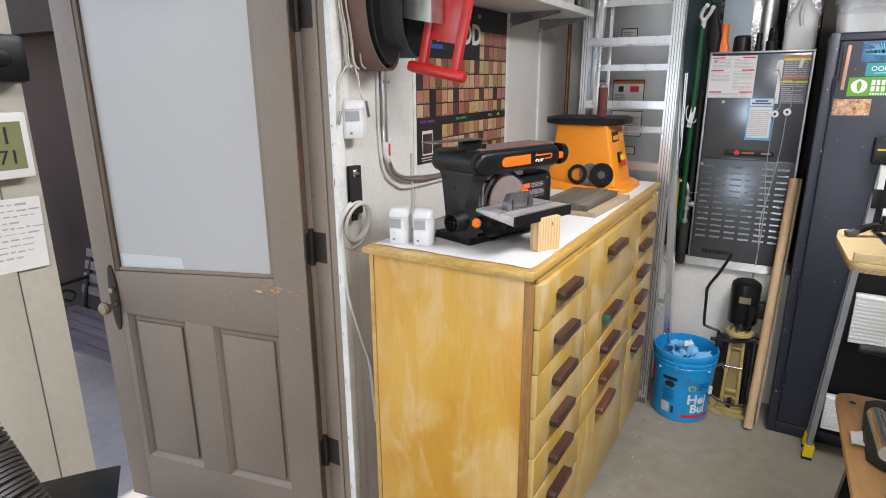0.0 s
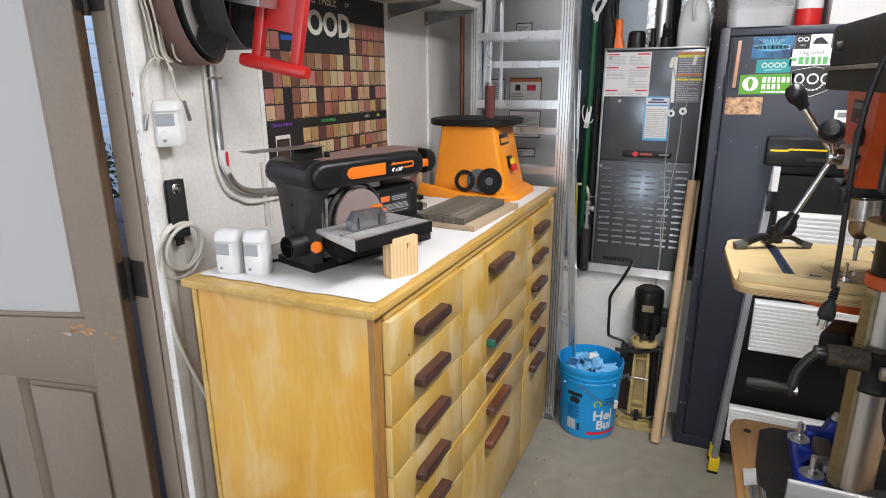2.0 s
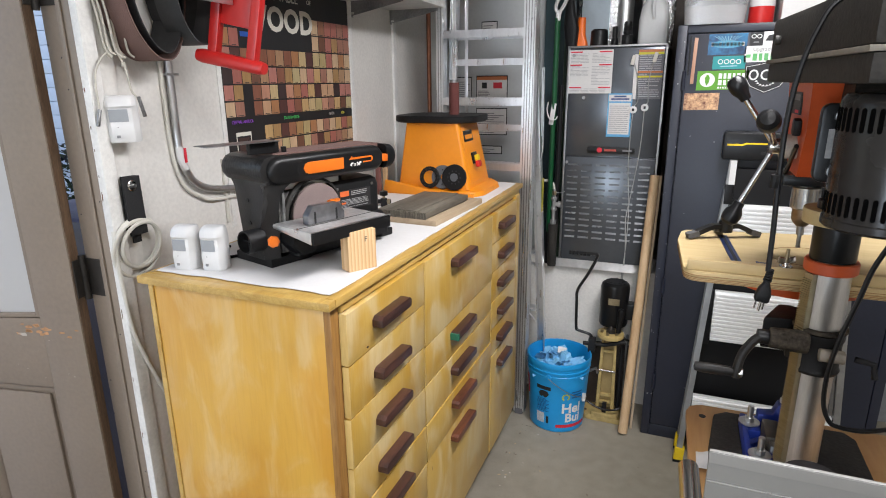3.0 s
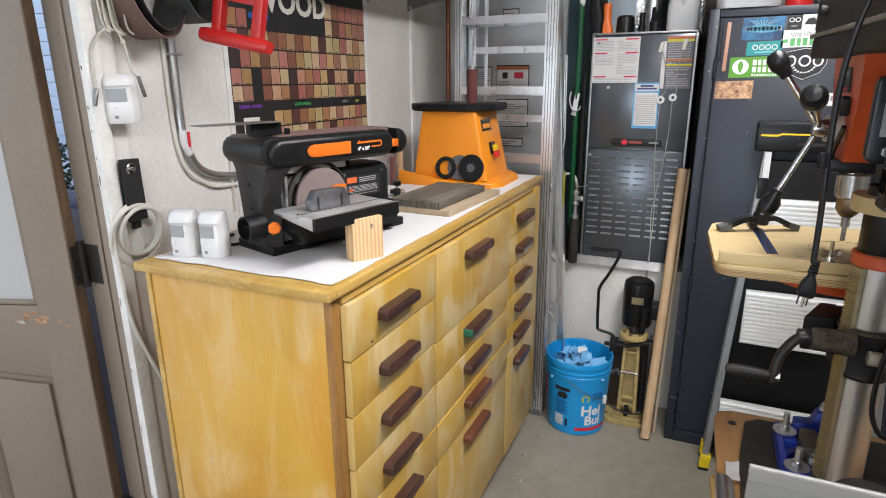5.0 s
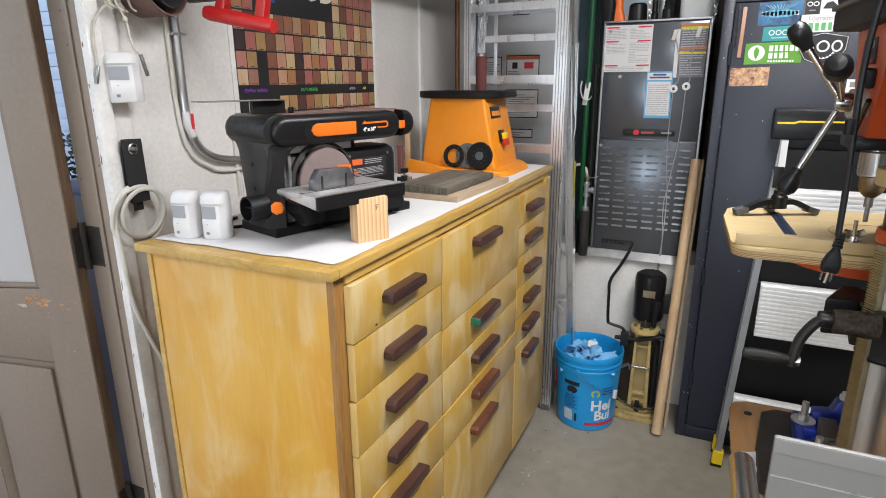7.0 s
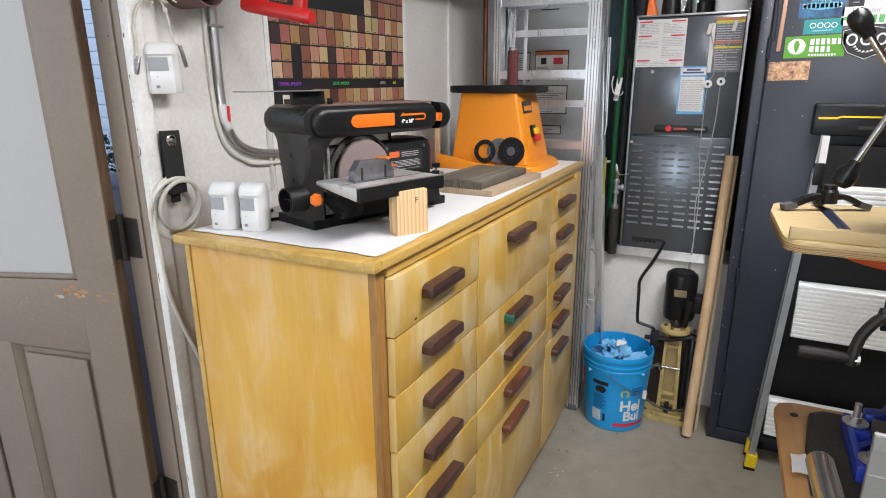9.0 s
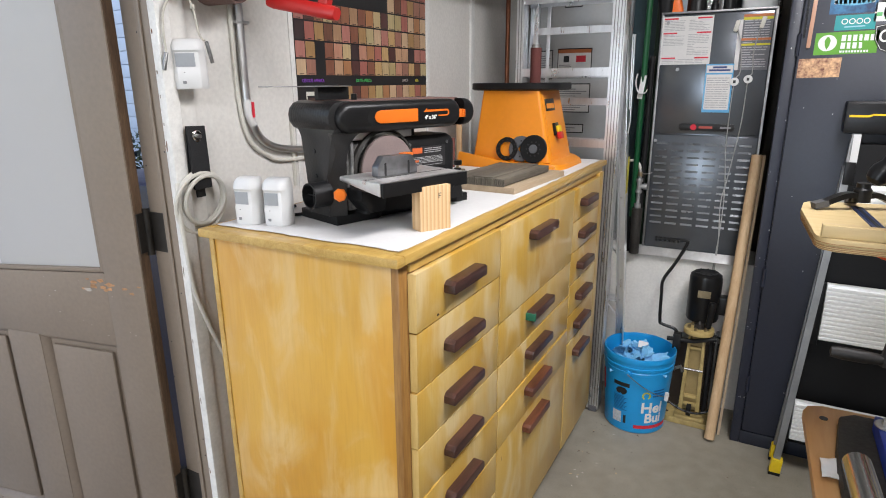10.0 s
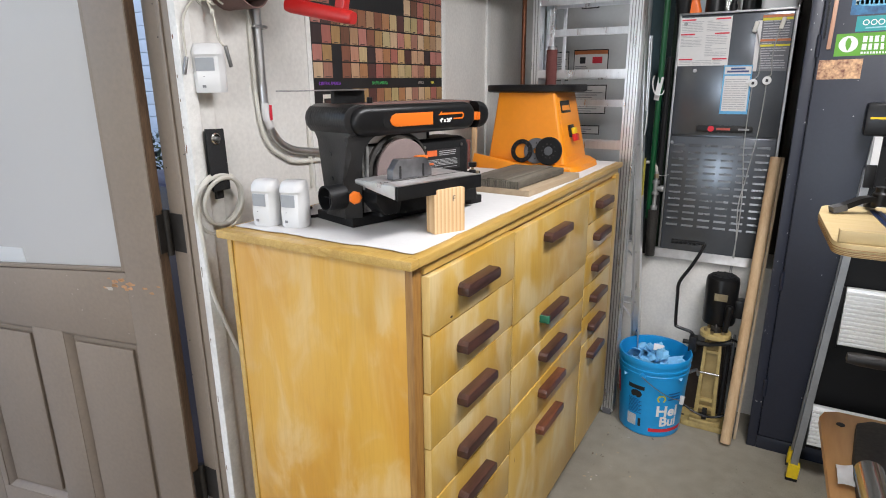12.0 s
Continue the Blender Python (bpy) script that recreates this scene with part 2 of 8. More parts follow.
LENS = mat("grey_sensor_lens", (0.33, 0.35, 0.37), 0.3, vary=0.05)
ALU = mat("brushed_aluminium", (0.76, 0.765, 0.775), 0.30, 0.85, vary=0.12, scale=8, fine=140, bump=0.12, stretch=(6, 6, 0.6))
STEEL = mat("polished_steel", (0.58, 0.56, 0.54), 0.22, 1.0, vary=0.12, scale=10, fine=150, bump=0.06, stretch=(8, 8, 0.5))
DULL = mat("dull_steel", (0.33, 0.33, 0.33), 0.42, 1.0, vary=0.3, scale=14, fine=120, bump=0.12)
CAST = mat("grey_cast_metal", (0.50, 0.49, 0.48), 0.45, 0.6, vary=0.35, scale=12, fine=120, bump=0.15)
GALV = mat("galvanised_steel", (0.60, 0.60, 0.60), 0.35, 1.0, vary=0.15, scale=16, bump=0.08)
FURNACE = mat("furnace_grey_enamel", (0.105, 0.115, 0.130), 0.22, 0.6, vary=0.10, scale=2.0, fine=40, bump=0.02)
LOCKER = mat("slate_grey_locker_paint", (0.0148, 0.0180, 0.0315), 0.40, 0.0, vary=0.22, scale=3, fine=90, bump=0.05, spec=0.5)
HEATER = mat("grey_tank_enamel", (0.48, 0.495, 0.50), 0.38, vary=0.06, scale=3, bump=0.03)
COPPER = mat("old_copper", (0.28, 0.11, 0.06), 0.4, 0.9, vary=0.3, scale=12)
GREEN = mat("green_painted_rod", (0.004, 0.070, 0.022), 0.35, vary=0.15)
DARKGREEN = mat("dark_green_hose", (0.01, 0.035, 0.016), 0.5, vary=0.3)
BUCKET = mat("blue_plastic", (0.010, 0.29, 0.66), 0.34, vary=0.06, scale=6, bump=0.03)
BLUE_GLOVE = mat("pale_blue_nitrile", (0.20, 0.50, 0.78), 0.5, vary=0.14, scale=12, bump=0.12)
TAN = mat("tan_cast_paint", (0.44, 0.33, 0.13), 0.45, vary=0.3, scale=14, bump=0.12)
YELLOW = mat("yellow_plastic", (0.78, 0.55, 0.01), 0.4, vary=0.12, scale=12)
BLUE_CAST = mat("blue_cast_paint", (0.012, 0.035, 0.30), 0.4, vary=0.2, scale=12, bump=0.1)
BLUE_TRACK = mat("blue_anodised_track", (0.015, 0.04, 0.16), 0.35, 0.7, vary=0.2)
PAPER = mat("white_paper", (0.66, 0.65, 0.64), 0.8, vary=0.05, scale=8, fine=90, bump=0.08)
PRINT = mat("grey_print", (0.24, 0.24, 0.25), 0.8, vary=0.1)
BLACK_PRINT = mat("black_print", (0.012, 0.012, 0.013), 0.55, vary=0.1)
WHITE_PRINT = mat("white_print", (0.72, 0.72, 0.70), 0.6, vary=0.03)
RED_PRINT = mat("red_print", (0.60, 0.02, 0.04), 0.6, vary=0.05)
RUBBER = mat("black_rubber_belt", (0.014, 0.014, 0.015), 0.6, vary=0.3, scale=14, bump=0.15)
ABRASIVE = mat("brown_abrasive", (0.17, 0.10, 0.085), 0.85, vary=0.15, scale=20, fine=300, bump=0.5)
DISC = mat("disc_abrasive", (0.20, 0.15, 0.14), 0.8, vary=0.2, scale=14, fine=300, bump=0.4)
ROPE = mat("off_white_cord", (0.55, 0.52, 0.45), 0.85, vary=0.15, scale=60, bump=0.3)
CABLE = mat("ivory_cable", (0.60, 0.58, 0.52), 0.5, vary=0.08)
BRASS = mat("worn_brass", (0.36, 0.30, 0.20), 0.34, 0.9, vary=0.3, scale=20)
BRONZE = mat("dark_bronze", (0.030, 0.026, 0.022), 0.5, 0.3, vary=0.4, scale=20)
MAPLE_END = birch("amber_birch_end", (0.655, 0.372, 0.060), (0.575, 0.282, 0.028), (0.72, 0.53, 0.255), calm=0.85, puff=(10.0, 0.44, 0.72))
MAPLE = birch("amber_birch_drawer", (0.555, 0.362, 0.086), (0.485, 0.272, 0.036), (0.63, 0.51, 0.285), "z", puff=(8.0, 0.46, 0.68))
# side edges of the drawer fronts, paler to stand in for daylight
LIT_EDGE = wood("lit_birch_edge", (0.68, 0.50, 0.20), (0.57, 0.38, 0.12), "z", 18, 0.4, 0.1)
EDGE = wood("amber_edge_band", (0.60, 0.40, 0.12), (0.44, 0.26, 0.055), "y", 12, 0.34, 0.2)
POST = wood("brown_face_frame", (0.40, 0.215, 0.06), (0.23, 0.105, 0.026), "z", 12, 0.4)
WALNUT = wood("dark_walnut_handle", (0.085, 0.035, 0.026), (0.028, 0.013, 0.011), "y", 24, 0.36)
ROSEWOOD = wood("reddish_walnut_handle", (0.17, 0.06, 0.032), (0.065, 0.022, 0.014), "y", 24, 0.36)
FIR = banded_fir("raw_fir", (0.72, 0.50, 0.28), (0.57, 0.345, 0.16))
DOWEL = wood("pale_wood_dowel", (0.60, 0.43, 0.26), (0.46, 0.30, 0.16), "z", 14, 0.6)
PLY = wood("pale_plywood", (0.58, 0.45, 0.24), (0.47, 0.34, 0.155), "x", 6, 0.5)
PLY_DARK = wood("plywood_edge_ply", (0.36, 0.20, 0.08), (0.22, 0.11, 0.04), "x", 30, 0.6)
PLY_TOP = wood("worn_tan_plywood", (0.56, 0.33, 0.14), (0.42, 0.22, 0.08), "y", 5, 0.5)
GREYWOOD = wood("grey_weathered_wood", (0.185, 0.165, 0.128), (0.085, 0.073, 0.057), "y", 14, 0.7)
BENCHWOOD = wood("weathered_bench_slat", (0.19, 0.15, 0.155), (0.08, 0.06, 0.066), "x", 12, 0.6)


def concrete(name, color, dark):
    m, nt, p = node_mat(name)
    N, L = nt.nodes, nt.links
    tc = N.new("ShaderNodeTexCoord")
    a, b, c = (N.new("ShaderNodeTexNoise") for _ in range(3))
    for n, s in ((a, 1.3), (b, 16), (c, 220)):
        n.inputs["Scale"].default_value, n.inputs["Detail"].default_value = s, 6
        L.new(tc.outputs["Object"], n.inputs["Vector"])
    m1, m2 = N.new("ShaderNodeMath"), N.new("ShaderNodeMath")
    m1.operation = m2.operation = "MULTIPLY_ADD"
    m1.inputs[1].default_value, m2.inputs[1].default_value = 0.45, 0.25
    L.new(a.outputs[0], m1.inputs[0])
    L.new(b.outputs[0], m2.inputs[0])
    q = N.new("ShaderNodeMath")
    q.operation = "MULTIPLY"
    q.inputs[1].default_value = 0.3
    L.new(c.outputs[0], q.inputs[0])
    L.new(q.outputs[0], m2.inputs[2])
    L.new(m2.outputs[0], m1.inputs[2])
    r = N.new("ShaderNodeValToRGB")
    r.color_ramp.elements[0].position, r.color_ramp.elements[1].position = 0.36, 0.62
    r.color_ramp.elements[0].color, r.color_ramp.elements[1].color = (*dark, 1), (*color, 1)
    L.new(m1.outputs[0], r.inputs[0])
    # small dark specks
    v = N.new("ShaderNodeTexVoronoi")
    v.inputs["Scale"].default_value = 26
    L.new(tc.outputs["Object"], v.inputs["Vector"])
    lt = N.new("ShaderNodeMath")
    lt.operation = "LESS_THAN"
    lt.inputs[1].default_value = 0.06
    L.new(v.outputs["Distance"], lt.inputs[0])
    mx = N.new("ShaderNodeMix")
    mx.data_type = "RGBA"
    half = N.new("ShaderNodeMath")
    half.operation = "MULTIPLY"
    half.inputs[1].default_value = 0.55
    L.new(lt.outputs[0], half.inputs[0])
    L.new(half.outputs[0], mx.inputs["Factor"])
    L.new(r.outputs[0], mx.inputs["A"])
    mx.inputs["B"].default_value = (0.07, 0.06, 0.05, 1)
    L.new(mx.outputs["Result"], p.inputs["Base Color"])
    p.inputs["Roughness"].default_value = 0.62
    bu = N.new("ShaderNodeBump")
    bu.inputs["Strength"].default_value, bu.inputs["Distance"].default_value = 0.2, 0.004
    L.new(m2.outputs[0], bu.inputs["Height"])
    L.new(bu.outputs[0], p.inputs["Normal"])
    return m


CONCRETE = concrete("worn_concrete_floor", (0.33, 0.30, 0.24), (0.20, 0.18, 0.142))
PATIO = concrete("patio_concrete", (0.50, 0.455, 0.42), (0.34, 0.30, 0.275))


def frosted(name="frosted_glass", front=(0.53, 0.535, 0.53), through=(0.68, 0.69, 0.70)):
    m, nt, p = node_mat(name)
    N, L = nt.nodes, nt.links
    p.inputs["Base Color"].default_value = (*front, 1)
    p.inputs["Roughness"].default_value = 0.3
    tr, mx = N.new("ShaderNodeBsdfTranslucent"), N.new("ShaderNodeMixShader")
    tr.inputs[0].default_value = (*through, 1)
    mx.inputs[0].default_value = 0.5
    L.new(p.outputs[0], mx.inputs[1])
    L.new(tr.outputs[0], mx.inputs[2])
    L.new(mx.outputs[0], N["Material Output"].inputs[0])
    return m


FROSTED = frosted()


def clear_plastic():
    m, nt, p = node_mat("clear_plastic")
    p.inputs["Base Color"].default_value = (0.85, 0.87, 0.88, 1)
    p.inputs["Transmission Weight"].default_value = 0.75
    p.inputs["Roughness"].default_value = 0.25
    return m


CLEAR = clear_plastic()

# ---------------------------------------------------------------- mesh helpers


def box(x0, y0, z0, x1, y1, z1, bevel=0.0, seg=2):
    bm = bmesh.new()
    bmesh.ops.create_cube(bm, size=1.0)
    for v in bm.verts:
        v.co = Vector(((x0 + x1) / 2 + v.co.x * (x1 - x0), (y0 + y1) / 2 + v.co.y * (y1 - y0), (z0 + z1) / 2 + v.co.z * (z1 - z0)))
    if bevel:
        bmesh.ops.bevel(bm, geom=bm.edges[:], offset=bevel, segments=seg, profile=0.6, affect="EDGES")
    return bm


def cyl(r0, r1, z0, z1, seg=24, bevel=0.0):
    bm = bmesh.new()
    bmesh.ops.create_cone(bm, cap_ends=True, segments=seg, radius1=r0, radius2=r1, depth=z1 - z0)
    bmesh.ops.translate(bm, verts=bm.verts[:], vec=(0, 0, (z0 + z1) / 2))
    if bevel:
        rims = [e for e in bm.edges if len(e.link_faces) == 2 and any(len(f.verts) > 4 for f in e.link_faces)]
        bmesh.ops.bevel(bm, geom=rims, offset=bevel, segments=2, profile=0.6, affect="EDGES")
    return bm


def lathe(profile, seg=32, capped=False):
    bm = bmesh.new()
    rings = []
    for r, z in profile:
        rings.append([bm.verts.new((r * math.cos(2 * math.pi * i / seg), r * math.sin(2 * math.pi * i / seg), z)) for i in range(seg)])
    for a, b in zip(rings, rings[1:]):
        for i in range(seg):
            j = (i + 1) % seg
            bm.faces.new((a[i], a[j], b[j], b[i]))
    if capped:
        bm.faces.new(rings[-1])
        bm.faces.new(list(reversed(rings[0])))
    bmesh.ops.recalc_face_normals(bm, faces=bm.faces[:])
    return bm


def prism(poly, d0, d1, axis="y", bevel=0.0):
    """A flat outline drawn out along one axis. poly: (a, b) in the two other axes."""
    bm = bmesh.new()
    put = {"x": lambda a, b, d: (d, a, b), "y": lambda a, b, d: (a, d, b), "z": lambda a, b, d: (a, b, d)}[axis]
    lo = [bm.verts.new(put(a, b, d0)) for a, b in poly]
    hi = [bm.verts.new(put(a, b, d1)) for a, b in poly]
    n = len(poly)
    bm.faces.new(lo)
    bm.faces.new(list(reversed(hi)))
    for i in range(n):
        j = (i + 1) % n
        bm.faces.new((lo[j], lo[i], hi[i], hi[j]))
    bmesh.ops.recalc_face_normals(bm, faces=bm.faces[:])
    if bevel:
        bmesh.ops.bevel(bm, geom=bm.edges[:], offset=bevel, segments=2, profile=0.6, affect="EDGES")
    return bm


def smooth_path(points, steps=6, closed=False):
    pts = [Vector(p) for p in points]
    n = len(pts)
    out = []
    for i in range(n if closed else n - 1):
        if closed:
            a, b, c, d = pts[(i - 1) % n], pts[i], pts[(i + 1) % n], pts[(i + 2) % n]
        else:
            a, b, c, d = pts[max(i - 1, 0)], pts[i], pts[i + 1], pts[min(i + 2, n - 1)]
        for k in range(steps):
            t = k / steps
            out.append(0.5 * ((2 * b) + (c - a) * t + (2 * a - 5 * b + 4 * c - d) * t * t + (3 * b - a - 3 * c + d) * t ** 3))
    if not closed:
        out.append(pts[-1])
    return out


def sweep(points, radius, seg=8, closed=False, flat=None):
    """A round bar along points; radius may be a list; flat: (w, h) gives a strap."""
    bm = bmesh.new()
    pts = [Vector(p) for p in points]
    n = len(pts)
    rings = []
    up = Vector((0.03, 0.02, 1)).normalized()
    side = None
    for i, p in enumerate(pts):
        a = pts[(i - 1) % n] if closed or i else pts[0]
        b = pts[(i + 1) % n] if closed or i < n - 1 else pts[-1]
        d = (b - a).normalized()
        if side is None:
            ref = up if abs(d.dot(up)) < 0.9 else Vector((1, 0, 0))
            side = d.cross(ref).normalized()
        side = (side - d * side.dot(d)).normalized()
        nor = d.cross(side)
        r = radius[i] if isinstance(radius, (list, tuple)) else radius
        ring = []
        for k in range(seg):
            ang = 2 * math.pi * (k + 0.5) / seg
            if flat:
                ring.append(bm.verts.new(p + side * (math.copysign(flat[0] / 2, math.cos(ang))) + nor * math.copysign(flat[1] / 2, math.sin(ang))))
            else:
                ring.append(bm.verts.new(p + side * r * math.cos(ang) + nor * r * math.sin(ang)))
        rings.append(ring)
    for i in range(n if closed else n - 1):
        a, b = rings[i], rings[(i + 1) % n]
        for k in range(seg):
            j = (k + 1) % seg
            bm.faces.new((a[k], a[j], b[j], b[k]))
    if not closed:
        bm.faces.new(list(reversed(rings[0])))
        bm.faces.new(rings[-1])
    bmesh.ops.recalc_face_normals(bm, faces=bm.faces[:])
    return bm


def put(bm, m):
    bmesh.ops.transform(bm, matrix=m, verts=bm.verts[:])
    return bm


def join(*bms):
    out = bmesh.new()
    for b in bms:
        me = bpy.data.meshes.new("tmp")
        b.to_mesh(me)
        out.from_mesh(me)
        bpy.data.meshes.remove(me)
        b.free()
    return out


def rounded(w, h, r, seg=5, cx=0.0, cy=0.0):
    pts = []
    for sx, sy, a0 in ((1, 1, 0), (-1, 1, 90), (-1, -1, 180), (1, -1, 270)):
        for k in range(seg + 1):
            a = radians(a0 + 90 * k / seg)
            pts.append((cx + sx * (w / 2 - r) + r * math.cos(a), cy + sy * (h / 2 - r) + r * math.sin(a)))
    return pts


def part(name, bm, material, parent=None, label="", smooth=True):
    """One mesh object, under a thing or a part."""
    me = bpy.data.meshes.new(name)
    if smooth:
        for f in bm.faces:
            f.smooth = True
        for e in bm.edges:
            if len(e.link_faces) == 2 and e.calc_face_angle(0) > radians(32):
                e.smooth = False
    bm.to_mesh(me)
    bm.free()
    me.materials.append(material)
    ob = new(name, me)
    if parent is not None:
        ob.parent = parent
    if label:
        ob["label"] = label
    return ob


def thing(name, label, category, group="", at=None, kind=""):
    ob = new(name)
    ob.empty_display_size = 0.05
    if at is not None:
        ob.matrix_basis = at
    return tagged(ob, label, category, group, kind)


def structure(name, bm, material, label):
    return tagged(part(name, bm, material), label, name.split("_")[0], kind="structure")


def words(text, size, material, parent, m, name="lettering", depth=0.0004, align="CENTER", squeeze=1.0, bold=0.0):
    cu = bpy.data.curves.new(name, "FONT")
    cu.body, cu.size, cu.extrude, cu.align_x, cu.align_y, cu.offset = text, size, depth, align, "CENTER", bold
    cu.resolution_u = 3
    tmp = bpy.data.objects.new(name, cu)
    scene.collection.objects.link(tmp)
    dg = bpy.context.evaluated_depsgraph_get()
    me = bpy.data.meshes.new_from_object(tmp.evaluated_get(dg))
    bpy.data.objects.remove(tmp)
    bpy.data.curves.remove(cu)
    me.transform(m @ Matrix.Diagonal((squeeze, 1, 1, 1)))
    me.materials.clear()
    me.materials.append(material)
    ob = new(name, me)
    ob.parent = parent
    return ob


# faces that text and labels lie on: -y front, +x side
FRONT = Matrix(((1, 0, 0, 0), (0, 0, -1, 0), (0, 1, 0, 0), (0, 0, 0, 1)))
SIDE = Matrix(((0, 0, 1, 0), (1, 0, 0, 0), (0, 1, 0, 0), (0, 0, 0, 1)))


def bars(x0, z0, w, h, rows, y, rng, fill=0.7):
    """Lines of small print on a face towards -y, each a thin bar."""
    bms = []
    for i in range(rows):
        z = z0 + h * (1 - (i + 0.5) / rows)
        x = x0
        while x < x0 + w * 0.92:
            k = min(rng.uniform(0.12, 0.4) * w, x0 + w - x)
            bms.append(box(x, y, z - h / rows * 0.2, x + k * 0.9, y + 0.0004, z + h / rows * 0.2))
            x += k
            if rng.random() > fill + 0.25:
                break
    return join(*bms)

# ---------------------------------------------------------------- the room
WX = -1.06  # face of the wall with the door
structure("floor", box(WX - 0.02, -3.2, -0.25, 3.4, 4.4, 0.0), CONCRETE, "worn grey concrete garage floor with small specks")
structure("wall_west", box(WX - 0.098, 1.402, -0.25, WX, 4.4, 2.6), WALL, "white painted plaster wall behind the drawer cabinet")
structure("wall_west", box(WX - 0.172, 1.4275, -0.25, WX - 0.099, 4.4, 2.6), PALE_STUCCO, "pale stucco outer face of the garage wall")
structure("wall_west", box(WX - 0.13, -3.2, 0, WX, 0.44, 2.6), WALL, "white painted plaster wall beside the doorway")
structure("wall_west", box(WX - 0.13, 0.44, 2.09, WX, 1.402, 2.6), WALL, "white painted wall over the doorway")
structure("wall_north", box(WX, 4.28, 0, 3.4, 4.4, 2.6), GREYWALL, "dark grey back wall of the furnace alcove")
structure("wall_east", box(3.4, -3.2, 0, 3.52, 4.4, 2.6), WALL, "plain white side wall")
structure("wall_south", box(-1.19, -3.32, 1.5, 3.52, -3.2, 2.6), WALL, "plain white wall over the rear opening")
structure("wall_south", box(-1.19, -3.32, 0, -0.92, -3.2, 1.5), WALL, "plain white wall beside the rear opening")
structure("wall_south", box(-0.28, -3.32, 0, 3.52, -3.2, 1.5), WALL, "plain white wall beside the rear opening")
structure("wall_south", box(-0.92, -3.32, 0, -0.28, -3.2, 0.66), WALL, "plain white wall below the rear opening")
structure("ceiling", box(-1.19, -3.32, 2.6, 3.52, 4.4, 2.72), CEIL, "off-white garage ceiling")
structure("ground", box(-40, -40, -0.50, 40, 40, -0.26), PATIO, "pale concrete ground outside")
for xx, yy in ((0.58, 1.62), (0.45, -0.9)):
    lampo = thing("strip_light", "unseen white ceiling strip lamp with a long housing, place assumed", "lamp", at=pose(xx, yy, 2.53))
    part("housing", box(-0.23, -0.64, 0.0, 0.23, 0.64, 0.07, 0.01), WHITE, lampo)
structure("trim", box(WX, 2.985, 0.73, WX + 0.012, 3.02, 2.55, 0.003), TRIM_WHITE, "white vertical wall batten")
structure("trim", box(WX, 2.588, 1.2, WX + 0.008, 2.615, 2.0, 0.002), TRIM_WHITE, "white vertical panel strip beside the poster")

# low platform that carries furnace and tank
structure("platform", box(WX, 3.30, 0, 0.32, 4.28, 0.725, 0.004), WALL, "white plastered platform under the furnace")

# doorway: jambs, stop, white corner bead
jamb = structure("door_frame", box(WX - 0.101, 1.374, 0.0, WX - 0.004, 1.402, 2.09, 0.002), TAUPE, "taupe painted door jamb with worn edges")
structure("trim", box(WX - 0.045, 1.3685, 0.0, WX - 0.03, 1.374, 2.06, 0.003), TAUPE, "taupe door stop strip")
rng = random.Random(40)
for k in range(12):
    part("nail_hole", put(cyl(0.0018, 0.0018, 0, 0.0008, 8), pose(rng.uniform(WX - 0.10, WX - 0.01), 1.3742, rng.uniform(0.3, 1.9), 90)), BLACK_PRINT, jamb)
bead = structure("trim", box(WX - 0.004, 1.370, 0.0, WX + 0.022, 1.408, 2.6, 0.006), TRIM_WHITE, "chipped white corner bead of the wall")
rng = random.Random(41)
for k in range(11):
    zc, h_, w_ = rng.uniform(0.25, 1.9), rng.uniform(0.004, 0.016), rng.uniform(0.0006, 0.0022)
    pts_ = [(WX + 0.004 + w_ * rng.uniform(0.4, 1.2) * math.cos(a), zc + h_ * rng.uniform(0.5, 1.1) * math.sin(a)) for a in (2 * math.pi * i / 9 for i in range(9))]
    part("paint_chip", prism(pts_, 1.3692, 1.3702, "y"), (mat("old_brown_underpaint", (0.20, 0.10, 0.06), 0.7, vary=0.3), TAUPE)[k % 2], bead)
structure("trim", box(WX, 1.4085, 0.0, WX + 0.009, 1.458, 2.6, 0.002), WALL, "white painted board beside the corner bead")
structure("trim", box(WX, 1.812, 1.2, WX + 0.004, 1.830, 1.96, 0.001), TRIM_WHITE, "white panel joint beside the poster")
structure("door_frame", box(WX - 0.135, 0.44, 2.06, WX - 0.002, 1.374, 2.09), TAUPE, "taupe head of the door frame")
structure("door_frame", box(WX - 0.135, 0.44, 0.0, WX + 0.004, 0.49, 2.06, 0.003), CREAM, "cream painted door jamb")
structure("trim", box(WX + 0.001, 0.490 - 0.0, 0.0, WX + 0.016, 0.556, 2.2, 0.004), CREAM, "cream door casing with a rounded edge")
structure("trim", box(WX + 0.001, 0.40, 0.0, WX + 0.022, 0.487, 2.2, 0.004), CREAM, "cream flat casing board")
structure("trim", box(WX + 0.001, 0.28, 0.0, WX + 0.012, 0.397, 2.2, 0.004), CREAM, "cream flat casing board")

# ---------------------------------------------------------------- the open door
door = thing("door_1", "open taupe panelled door with a large frosted pane", "door", at=pose(-1.162, 1.328, 0.03, 0, 0, 11.45), kind="structure")
DT = 0.033
for x0, x1 in ((-0.122, 0.0), (-0.902, -0.806)):
    part("stile", box(x0, 0, 0, x1, DT, 2.02, 0.002), TAUPE, door)
for z0, z1 in ((0.0, 0.205), (1.945, 2.02)):
    part("rail", box(-0.806, 0.0005, z0, -0.122, DT, z1, 0.0015), TAUPE, door)
part("rail", prism([(-0.806, 0.815), (-0.122, 0.815), (-0.122, 1.018), (-0.806, 0.978)], 0.0005, DT, "y", 0.0015), TAUPE, door)
part("stile", box(-0.806, 0.0004, 0.205, -0.780, DT, 0.815, 0.001), TAUPE, door)
